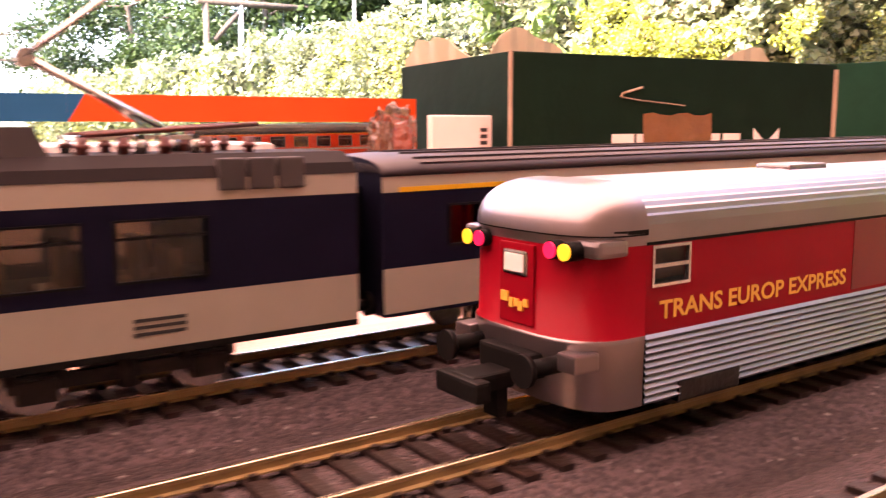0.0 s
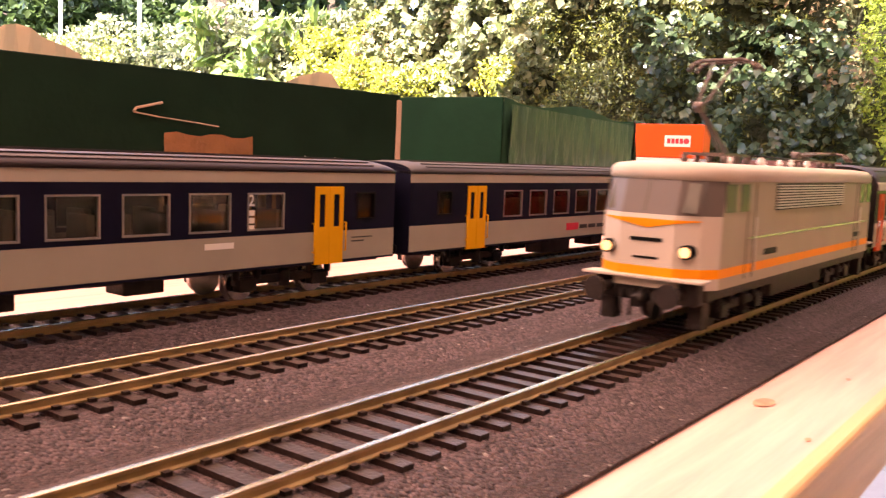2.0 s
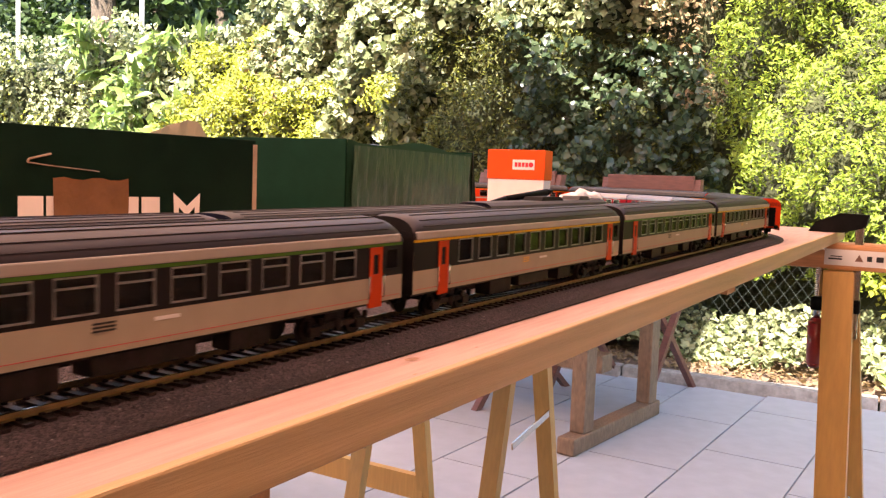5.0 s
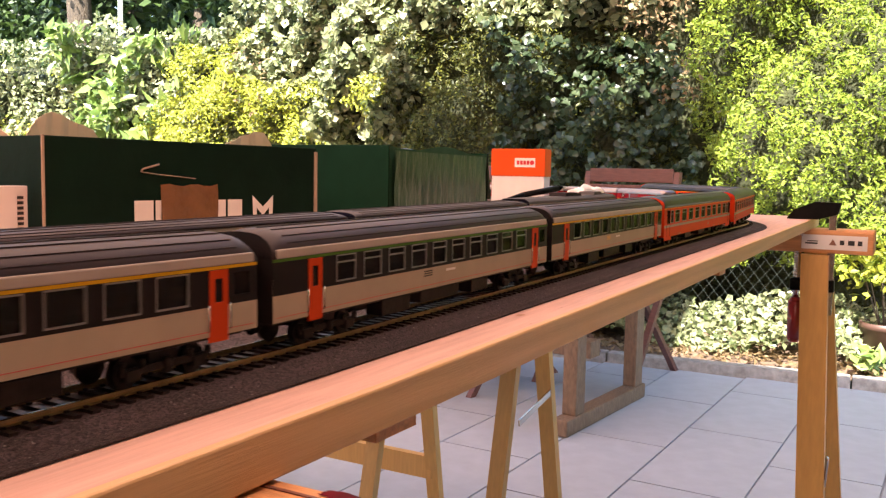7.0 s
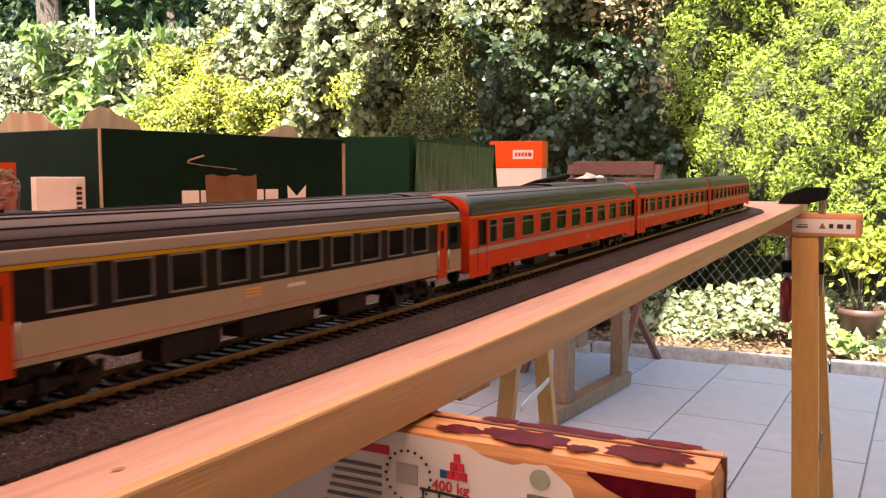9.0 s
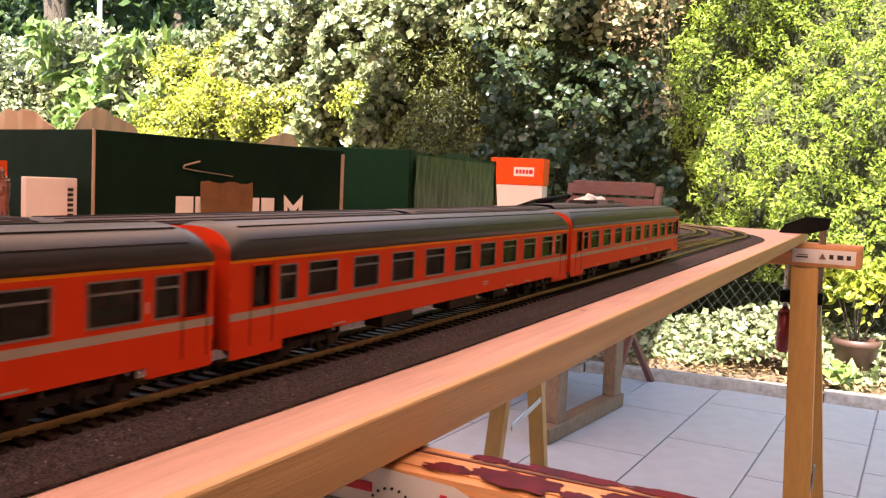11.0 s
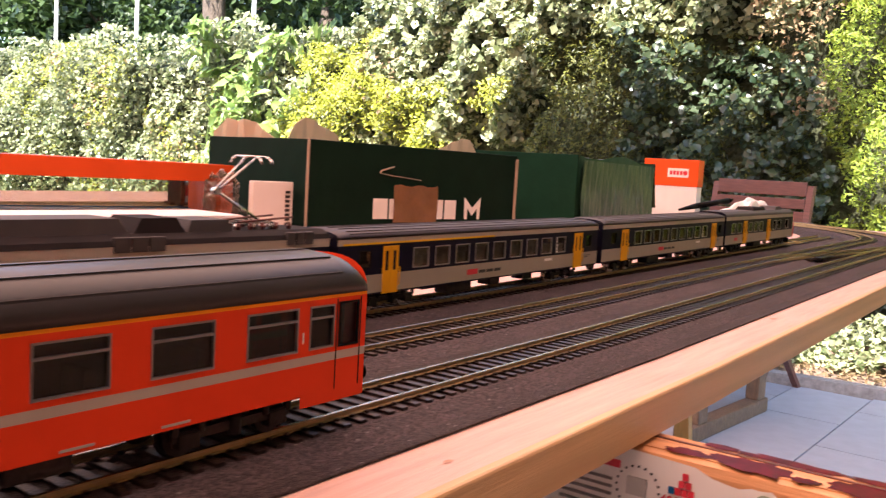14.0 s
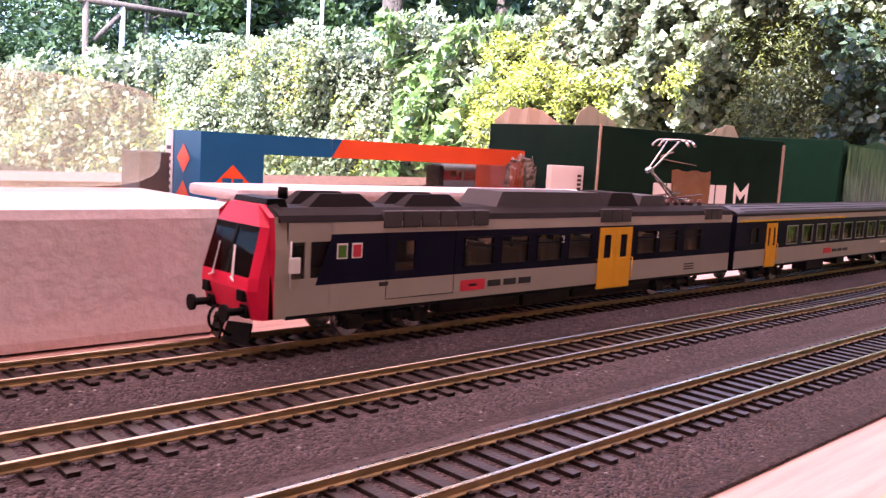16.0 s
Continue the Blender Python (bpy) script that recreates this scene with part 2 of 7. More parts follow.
plaster = mat("house_plaster", (0.16, 0.12, 0.085), 0.85, var=0.06, scale=8, bump=0.2, bscale=120)
# dark colour of the hedge core stands for shade between the leaves
hedge_core = mat("hedge_inner_shade", (0.040, 0.044, 0.014), 0.9, var=0.5, scale=12, bump=0.8, bscale=30)
bark = mat("bark", (0.11, 0.08, 0.055), 0.9, var=0.35, scale=14, bump=0.7, bscale=40, stretch=(3, 3, 0.6))
pot_m = mat("brown_pot", (0.09, 0.045, 0.032), 0.5, var=0.15, scale=20)
grip_red = mat("red_grip", (0.26, 0.012, 0.012), 0.3, var=0.1, scale=60, coat=0.3)
stain_red = mat("wine_red_paint_spill", (0.085, 0.004, 0.011), 0.35, var=0.4, scale=120)
fence_wire = mat("green_wire", (0.022, 0.028, 0.022), 0.8)
awning_m = bpy.data.materials.new("awning_cloth")      # sun-bleached salmon cloth that glows with the sun behind it
awning_m.use_nodes = True
_n, _l = awning_m.node_tree.nodes, awning_m.node_tree.links
_w = _n.new("ShaderNodeTexWave")
_w.inputs["Scale"].default_value = 3.0
_r = _n.new("ShaderNodeValToRGB")
_r.color_ramp.elements[0].color, _r.color_ramp.elements[1].color = (0.80, 0.44, 0.30, 1), (0.86, 0.58, 0.44, 1)
_l.new(_w.outputs["Fac"], _r.inputs["Fac"])
_t = _n.new("ShaderNodeBsdfTranslucent")
_l.new(_r.outputs["Color"], _t.inputs["Color"])
_l.new(_r.outputs["Color"], _n["Principled BSDF"].inputs["Base Color"])
_n["Principled BSDF"].inputs["Roughness"].default_value = 0.9
_m = _n.new("ShaderNodeMixShader")
_m.inputs[0].default_value = 0.55
_l.new(_n["Principled BSDF"].outputs[0], _m.inputs[1])
_l.new(_t.outputs[0], _m.inputs[2])
_l.new(_m.outputs[0], _n["Material Output"].inputs["Surface"])
# the pale end of this ivy's range stands for sun glints
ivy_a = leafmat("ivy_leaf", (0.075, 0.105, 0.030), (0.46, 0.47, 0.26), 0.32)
# ivy again, darkened to hold the shade of the hedge's middle
ivy_shade = leafmat("shaded_ivy_leaf", (0.018, 0.036, 0.014), (0.085, 0.115, 0.055), 0.34)
laurel = leafmat("laurel_leaf", (0.09, 0.155, 0.03), (0.28, 0.36, 0.10), 0.28)
lime = leafmat("lime_leaf", (0.24, 0.28, 0.02), (0.48, 0.48, 0.06), 0.5)
thuja = leafmat("thuja_spray", (0.11, 0.17, 0.012), (0.28, 0.34, 0.030), 0.6)
dry = leafmat("dry_leaf", (0.17, 0.11, 0.05), (0.32, 0.22, 0.11), 0.7)
# leaf green darkened further for the shade on this shrub
mid = leafmat("shaded_shrub_leaf", (0.030, 0.042, 0.008), (0.15, 0.155, 0.022), 0.5)
tree_leaf = leafmat("tree_leaf", (0.012, 0.028, 0.008), (0.07, 0.115, 0.026), 0.5)


def dull(level, *mats):
    """Matt model paint and card mirror very little."""
    for m in mats:
        m.node_tree.nodes["Principled BSDF"].inputs["Specular IOR Level"].default_value = level


dull(0.05, blue, beige, cream, corail_grey, corail_dark, red_e, band_grey, yellow, stripe_y, stripe_o, stripe_g, door_o, roof_d, loco_g, loco_l, black)
dull(0.14, carton_lit, carton_raw, orange_c, blue_c, npz_red)
dull(0.06, stain_red)
dull(0.06, carton_g)
dull(0.28, sleeper_m)
dull(0.14, roof_g, dark)
dull(0.24, roof_p)
dull(0.4, roof_e)
dull(0.08, red_t)

# ---------------- mesh helpers ----------------
def part(name, bm, mats, parent=None, label="", smooth=False, at=None):
    me = bpy.data.meshes.new(name)
    bm.normal_update()
    bm.to_mesh(me)
    bm.free()
    for m in mats if isinstance(mats, (list, tuple)) else [mats]:
        me.materials.append(m)
    if smooth:
        for p in me.polygons:
            p.use_smooth = True
    ob = new(name, me)
    ob.parent = parent
    if label:
        ob["label"] = label
    if at is not None:
        ob.matrix_basis = at
    return ob


def again(ob, at, parent=None):
    """One more object on the same mesh."""
    o = new(ob.name.split(".")[0], ob.data)
    o.parent = parent or ob.parent
    o.matrix_basis = at
    return o


def box(bm, x0, x1, y0, y1, z0, z1, mi=0, bev=0.0):
    v = [bm.verts.new((x, y, z)) for x in (x0, x1) for y in (y0, y1) for z in (z0, z1)]
    fs = [bm.faces.new([v[i] for i in q]) for q in ((0, 1, 3, 2), (4, 6, 7, 5), (0, 4, 5, 1), (2, 3, 7, 6), (0, 2, 6, 4), (1, 5, 7, 3))]
    for f in fs:
        f.material_index = mi
    if bev:
        es = list({e for f in fs for e in f.edges})
        r = bmesh.ops.bevel(bm, geom=es, offset=bev, segments=2, profile=0.6, affect="EDGES")
        for f in r["faces"]:
            f.material_index = mi
    return v


def cyl(bm, a, b, r, n=10, r2=None, mi=0, cap=True):
    a, b = Vector(a), Vector(b)
    q = (b - a).to_track_quat("Z", "Y")
    r2 = r if r2 is None else r2
    ring = [[bm.verts.new(p + q @ Vector((rr * math.cos(2 * math.pi * i / n), rr * math.sin(2 * math.pi * i / n), 0))) for i in range(n)] for p, rr in ((a, r), (b, r2))]
    for i in range(n):
        f = bm.faces.new((ring[0][i], ring[0][(i + 1) % n], ring[1][(i + 1) % n], ring[1][i]))
        f.material_index, f.smooth = mi, True
    if cap:
        bm.faces.new(ring[0][::-1]).material_index = mi
        bm.faces.new(ring[1]).material_index = mi


def bar(bm, a, b, w, h, mi=0):
    """A squared bar from a to b, w wide and h high."""
    a, b = Vector(a), Vector(b)
    d = (b - a).normalized()
    s = d.cross(Vector((0, 0, 1)))
    s = (s if s.length > 0.05 else Vector((0, 1, 0))).normalized()
    u = s.cross(d).normalized()
    v = [bm.verts.new(p + s * (w / 2) * i + u * (h / 2) * j) for p in (a, b) for i, j in ((-1, -1), (1, -1), (1, 1), (-1, 1))]
    for q in ((3, 2, 1, 0), (4, 5, 6, 7), (0, 1, 5, 4), (1, 2, 6, 5), (2, 3, 7, 6), (3, 0, 4, 7)):
        bm.faces.new([v[i] for i in q]).material_index = mi


def loft(bm, rows, closed=True, cap=True, mi=0, smooth=True, pick=None):
    vs = [[bm.verts.new(p) for p in r] for r in rows]
    n = len(rows[0])
    for a in range(len(vs) - 1):
        for i in range(n if closed else n - 1):
            f = bm.faces.new((vs[a][i], vs[a][(i + 1) % n], vs[a + 1][(i + 1) % n], vs[a + 1][i]))
            f.material_index, f.smooth = (pick(a, i) if pick else mi), smooth
    if cap and closed:
        bm.faces.new(vs[0][::-1]).material_index = pick(0, 0) if pick else mi
        bm.faces.new(vs[-1]).material_index = pick(len(vs) - 2, 0) if pick else mi
    return vs


def empty(name):
    return new(name)


def words(text, size, m, parent, at, name="lettering", label=""):
    cu = bpy.data.curves.new(name, "FONT")
    cu.body, cu.size, cu.extrude, cu.resolution_u, cu.offset = text, size, size * 0.004, 3, size * 0.022
    tmp = bpy.data.objects.new("tmp", cu)
    me = bpy.data.meshes.new_from_object(tmp)
    bpy.data.objects.remove(tmp)
    me.name = name
    me.materials.clear()
    me.materials.append(m)
    ob = new(name, me)
    ob.parent = parent
    ob.matrix_basis = at
    if label:
        ob["label"] = label
    return ob


def leaves(name, n, place, size, m, toward=(-1, 0, 0.6), spread=0.9, slim=0.6, seed=1, parent=None, label="", category="", kind="stuff"):
    """n folded leaves; place(rng, n) gives their middles."""
    rng = np.random.default_rng(seed)
    c = place(rng, n)
    n = len(c)
    nor = np.array(toward, float)[None] + rng.normal(0, spread, (n, 3))
    nor /= np.linalg.norm(nor, axis=1)[:, None]
    t = np.cross(nor, rng.normal(0, 1, (n, 3)))
    t /= np.linalg.norm(t, axis=1)[:, None] + 1e-9
    b = np.cross(nor, t)
    s = (size * rng.uniform(0.55, 1.35, n))[:, None]
    w = s * slim * 0.5
    co = np.stack([c - t * s * 0.5, c - t * s * 0.1 + b * w + nor * w * 0.3, c - t * s * 0.1 - b * w + nor * w * 0.3, c + t * s * 0.5, c + nor * w * -0.1 + t * s * 0.12], 1)
    k = np.arange(n)[:, None] * 5
    tri = np.concatenate([k + np.array([[0, 4, 1]]), k + np.array([[1, 4, 3]]), k + np.array([[0, 2, 4]]), k + np.array([[2, 3, 4]])], 1).reshape(-1)
    me = bpy.data.meshes.new(name)
    me.vertices.add(n * 5)
    me.vertices.foreach_set("co", co.reshape(-1))
    me.loops.add(n * 12)
    me.loops.foreach_set("vertex_index", tri)
    me.polygons.add(n * 4)
    me.polygons.foreach_set("loop_start", np.arange(n * 4) * 3)
    me.update(calc_edges=True)
    me.materials.append(m)
    ob = new(name, me)
    ob.parent = parent
    return tagged(ob, label, category, "", kind)

# ---------------- setting ----------------
def setting():
    bm = bmesh.new()
    v = [bm.verts.new(p) for p in ((-60, -60, -0.03), (60, -60, -0.03), (60, 60, -0.03), (-60, 60, -0.03))]
    bm.faces.new(v)
    tagged(part("ground", bm, grass_g), "bare lawn and earth around the terrace", "ground", "", "structure")
    bm = bmesh.new()
    box(bm, -6, 3.93, -4, 6, -0.028, -0.006)
    slab = tagged(part("floor", bm, grout), "terrace floor of pale grey rectangular tiles", "floor", "", "structure")
    # bond of tiles 60 x 30 cm, turned a little against the table; the last ones are cut at the kerb
    bm = bmesh.new()
    box(bm, -0.2985, 0.2985, -0.1485, 0.1485, -0.014, 0.0)
    R, first = Matrix.Rotation(radians(-2), 4, "Z"), None
    for j in range(-5, 9):
        for i in range(-6, 3):
            x = 2.775 + 0.603 * i + (0.5615 if j % 2 == 0 else 0.3015)
            p = R @ Vector((x - 3.0, 0.28 + 0.303 * j - 0.4, 0)) + Vector((3.0, 0.4, 0))
            room = 3.922 - 0.08 * (p.y - 0.3) - (p.x - 0.2985)
            if room >= 0.6:
                m = Matrix.Translation(p) @ R
                if first is None:
                    first = part("tile", bm, tile_m, slab, at=m)
                else:
                    again(first, m)
            elif room > 0.05:
                bc = bmesh.new()
                box(bc, -0.2985, -0.2985 + room, -0.1485, 0.1485, -0.014, 0.0)
                part("tile", bc, tile_m, slab, at=Matrix.Translation(p) @ R)
    kerb = empty("kerb")
    for k in range(9):
        bm = bmesh.new()
        box(bm, -0.035, 0.035, -0.498, 0.498, -0.03, 0.045, 0, 0.005)
        part("kerb_stone", bm, concrete, kerb, at=pose(3.965 - 0.08 * (k - 2.5 - 0.3), k - 2.5, 0, 0, 0, 4.6))
    tagged(kerb, "weathered concrete kerb stones edging the flower bed", "kerb", "", "structure")
    bm = bmesh.new()
    rng = random.Random(4)
    nx, ny = 26, 120
    vs = [[bm.verts.new((3.98 + 1.6 * i / nx - 0.08 * (-3 + 9 * j / ny - 0.3), -3 + 9 * j / ny, 0.02 + rng.uniform(-0.012, 0.02) + 0.05 * i / nx)) for j in range(ny + 1)] for i in range(nx + 1)]
    for i in range(nx):
        for j in range(ny):
            bm.faces.new((vs[i][j], vs[i + 1][j], vs[i + 1][j + 1], vs[i][j + 1]))
    tagged(part("flower_bed", bm, soil), "flower bed of brown bark mulch and earth", "bed", "", "structure")
    # unseen house behind the camera and the roof over the terrace
    bm = bmesh.new()
    box(bm, -3.8, -3.6, -1.0, 6, 0, 3.0)
    tagged(part("wall_house", bm, plaster), "dark brick house wall behind the terrace", "wall", "", "structure")
    # added wall out of view: blocks side light, its tone sets the bounce
    bm = bmesh.new()
    box(bm, -3.6, 2.3, -1.0, -0.8, 0, 2.44)
    tagged(part("wall_side", bm, plaster), "unseen dark side wall added to hold back light from the side", "wall", "", "structure")
    # the awning: a sagging cloth; an unseen second piece is added to shade the hedge
    def cloth(x0, x1, y0, y1):
        bm = bmesh.new()
        nx, ny = 24, 30
        vs = [[bm.verts.new((x0 + (x1 - x0) * a / nx, y0 + (y1 - y0) * b / ny, 2.52 - 0.05 * math.sin(math.pi * a / nx) - 0.012 * math.sin(b * 2.1))) for b in range(ny + 1)] for a in range(nx + 1)]
        for a in range(nx):
            for b in range(ny):
                bm.faces.new((vs[a][b], vs[a + 1][b], vs[a + 1][b + 1], vs[a][b + 1]))
        return bm
    tagged(part("ceiling", cloth(-3.59, 1.95, -1.2, 6), awning_m, smooth=True), "salmon cloth awning over the terrace", "awning", "", "structure")
    tagged(part("ceiling", cloth(1.952, 3.35, 0.35, 2.2), awning_m, smooth=True), "unseen salmon cloth added to shade the middle of the hedge", "awning", "", "structure")


setting()

# ---------------- tracks ----------------
ZR, XC, YC = 0.7600, 1.40, 0.4400          # railhead height, and the middle of the far bend
LINES = {"near": 0.0087, "middle": 0.0667, "rear": 0.1247}
BED, BOARD, THICK = 0.7567, 0.7525, 0.0165


def rise(x):
    """The board climbs a little towards its far end, whose sawhorse is taller."""
    return max(0.0, 0.0095 * (x - 0.4))


def lift(bm):
    for v in bm.verts:
        v.co.z += rise(v.co.x)
    return bm



def on_line(y0, s):
    """Place and heading at s metres along a line: straight, then a half circle, then back."""
    r = YC - y0
    if s <= XC:
        return Vector((s, y0, ZR + rise(s))), 0.0
    a = (s - XC) / r
    if a < math.pi:
        x = XC + r * math.sin(a)
        return Vector((x, YC - r * math.cos(a), ZR + rise(x))), a
    x = XC - (s - XC - math.pi * r)
    return Vector((x, YC + r, ZR + rise(x))), math.pi


def samples(y0, s0, s1):
    r = YC - y0
    out = [s0, 0.4]
    if s1 > XC:
        out += [XC + r * math.pi * k / 48 for k in range(49) if XC + r * math.pi * k / 48 < s1]
    return out + [s1]


def rail(bm, pts, off, mi=0):
    prof = ((-0.0009, -0.0022), (0.0009, -0.0022), (0.0009, -0.0019), (0.00028, -0.0017), (0.00028, -0.0008), (0.0005, -0.0006), (0.0005, -0.0001), (0.0004, 0), (-0.0004, 0), (-0.0005, -0.0001), (-0.0005, -0.0006), (-0.00028, -0.0008), (-0.00028, -0.0017), (-0.0009, -0.0019))
    rows = []
    for p, a in pts:
        side = Vector((-math.sin(a), math.cos(a), 0))
        rows.append([p + side * (off + u) + Vector((0, 0, w)) for u, w in prof])
    loft(bm, rows, mi=mi, smooth=False, pick=lambda a, i: 0 if 6 <= i <= 8 else 1)


def on_bogies(y0, s, reach):
    """The pose of a vehicle whose middle is at s and whose bogies run on the line."""
    a, b = on_line(y0, s - reach)[0], on_line(y0, s + reach)[0]
    d = b - a
    m = (a + b) / 2
    return Matrix.Translation(m) @ Matrix.Rotation(math.atan2(d.y, d.x), 4, "Z") @ Matrix.Rotation(-math.atan2(d.z, math.hypot(d.x, d.y)), 4, "Y")


SLEEPER = None


def sleeper_mesh():
    bm = bmesh.new()
    box(bm, -0.0014, 0.0014, -0.015, 0.015, -0.0045, -0.0023)
    for y in (-0.0087, 0.0087):
        for d in (-1, 1):
            box(bm, -0.0007, 0.0007, y + d * 0.0010, y + d * 0.0021, -0.0023, -0.0016)
    return bm


def track(name, y0, s0, s1, near0, near1, label):
    global SLEEPER
    tr = empty(name)
    pts = [on_line(y0, s) for s in samples(y0, s0, s1)]
    for off in (-0.0087, 0.0087):
        bm = bmesh.new()
        rail(bm, pts, off)
        part("rail", bm, [rail_m, rail_side], tr, "nickel-silver rail with dull sides")
    bm = bmesh.new()
    rows = []
    for p, a in pts:
        side = Vector((-math.sin(a), math.cos(a), 0))
        rows.append([p + side * u + Vector((0, 0, w - ZR)) for u, w in ((-0.0260, BOARD + 0.0010), (-0.0165, BED), (0.0165, BED), (0.0260, BOARD + 0.0010))])
    loft(bm, rows, closed=False, cap=False, smooth=False)
    part("track_bed", bm, bedding, tr, "dark granular foam bedding")
    pitch, far = 0.0068, []
    s = s0 + 0.003
    while s < s1:
        p, a = on_line(y0, s)
        m = Matrix.Translation(p) @ Matrix.Rotation(a, 4, "Z")
        if near0 <= s <= near1:
            if SLEEPER is None:
                SLEEPER = part("sleeper", sleeper_mesh(), sleeper_m, tr, at=m)
            else:
                again(SLEEPER, m, tr)
        else:
            far.append(m)
        s += pitch
    me = bpy.data.meshes.new("sleeper_rest")
    co, fa = [], []
    for m in far:
        k = len(co)
        co += [tuple(m @ Vector((x, y, z))) for x in (-0.0014, 0.0014) for y in (-0.015, 0.015) for z in (-0.0045, -0.0023)]
        fa += [tuple(k + i for i in q) for q in ((0, 1, 3, 2), (4, 6, 7, 5), (0, 4, 5, 1), (2, 3, 7, 6), (1, 5, 7, 3))]
    me.from_pydata(co, [], fa)
    me.materials.append(sleeper_m)
    o = new("sleeper_rest", me)
    o.parent = tr
    o["kind"] = "stuff"
    return tagged(tr, label, "model track", "model railway tracks")


track("model_track", LINES["near"], -3.3, 4.6, -0.45, 1.35, "model railway track with dark sleepers beside the pine edge")
track("model_track", LINES["middle"], -1.2, 4.6, -0.35, 1.35, "model railway track with dark sleepers between two other tracks")
track("model_track", LINES["rear"], -1.2, 1.42, -0.3, 0.9, "model railway track under the parked blue train")


def crossover():
    """The connection between the middle and the near line before the bend."""
    tr = empty("turnout")
    x0, x1, ya, yb = 0.88, 1.34, LINES["middle"], LINES["near"]
    pts = []
    for k in range(17):
        u = k / 16
        w = u * u * (3 - 2 * u)
        pts.append((Vector((x0 + (x1 - x0) * u, ya + (yb - ya) * w, ZR + 0.0001 + rise(x0 + (x1 - x0) * u))), math.atan2((yb - ya) * 6 * u * (1 - u), x1 - x0)))
    for off in (-0.0087, 0.0087):
        bm = bmesh.new()
        rail(bm, pts, off)
        part("rail", bm, [rail_m, rail_side], tr)
    for k in range(16, 52):
        u = k / 68
        w = u * u * (3 - 2 * u)
        again(SLEEPER, pose(x0 + (x1 - x0) * u, ya + (yb - ya) * w, ZR - 0.0003 + rise(x0 + (x1 - x0) * u), 0, 0, math.degrees(math.atan2((yb - ya) * 6 * u * (1 - u), x1 - x0))), tr)
    bm = bmesh.new()
    box(bm, 1.0, 1.05, 0.036, 0.045, BOARD + 0.003, ZR - 0.001, 0, 0.001)
    part("switch_motor", lift(bm), black, tr, "black switch machine")
    tagged(tr, "turnout crossing between two model tracks", "turnout")


crossover()


def layout_table():
    tb = empty("layout_table")
    bm = bmesh.new()
    box(bm, -3.4, 1.87, -0.0475, 1.3, BOARD - THICK, BOARD)
    bmesh.ops.bisect_plane(bm, geom=bm.verts[:] + bm.edges[:] + bm.faces[:], plane_co=(0.4, 0, 0), plane_no=(1, 0, 0))
    part("board", lift(bm), pine, tb, "wide pale pine board with knots")
    bm = bmesh.new()                            # yellower strip along the near edge, its corner rounded
    prof = [(-0.0476, BOARD + 0.00025), (-0.0502, BOARD + 0.00025), (-0.0508, BOARD - 0.0001), (-0.0511, BOARD - 0.0008), (-0.0511, BOARD - THICK + 0.0006), (-0.0506, BOARD - THICK), (-0.0476, BOARD - THICK)]
    loft(bm, [[(x, y, z + rise(x)) for y, z in prof] for x in (-3.4, 0.4, 1.871)], smooth=False)
    part("edge_strip", bm, pine_edge, tb, "yellowish pine strip along the near edge")
    for x in (-2.6, -0.9, 0.5, 1.35):          # battens below the board
        bm = bmesh.new()
        box(bm, x, x + 0.04, 0.02, 1.2, BOARD - 0.062 + rise(x), BOARD - THICK - 0.0004 + rise(x))
        part("batten", bm, pine_beam, tb)
    kn = mat("knot_wood", (0.42, 0.22, 0.13), 0.55, var=0.3, scale=300)
    for x, y, r in ((0.566, -0.030, 0.0022), (0.205, -0.038, 0.0010), (0.604, -0.039, 0.0006), (0.545, -0.045, 0.0006), (1.05, -0.036, 0.002), (-0.1, -0.04, 0.0015), (0.86, -0.044, 0.0009)):
        bm = bmesh.new()
        n = 14
        vs = [bm.verts.new((x + 1.9 * r * math.cos(2 * math.pi * i / n), y + r * math.sin(2 * math.pi * i / n), BOARD + 0.00025 + rise(x))) for i in range(n)]
        bm.faces.new(vs)
        part("knot", bm, kn, tb, "small dark knot in the pine")
    tagged(tb, "long pine table board on trestles carrying the model railway", "table")
    # the granular mat under the tracks
    bm = bmesh.new()
    z0, z1 = BOARD + 0.0003, BOARD + 0.0011
    ra, rb = YC + 0.026, YC - 0.162
    edge = [((-3.3, -0.0235), (-3.3, 0.150)), ((0.4, -0.0243), (0.4, 0.151)), ((1.3, -0.0255), (1.3, 0.158))]
    edge += [((XC + ra * math.sin(a), YC - ra * math.cos(a)), (XC + rb * math.sin(a), YC - rb * math.cos(a))) for a in [math.pi * k / 40 for k in range(41)]]
    edge += [((0.0, YC + ra), (0.0, YC + rb))]
    loft(bm, [[(f[0], f[1], z0), (f[0], f[1], z1), (b[0], b[1], z1), (b[0], b[1], z0)] for f, b in edge], smooth=False)
    tagged(part("ballast_mat", lift(bm), ballast), "dark brown granular ballast mat on the table board", "mat")


layout_table()

# ---------------- rolling stock ----------------
HALF = 0.0163


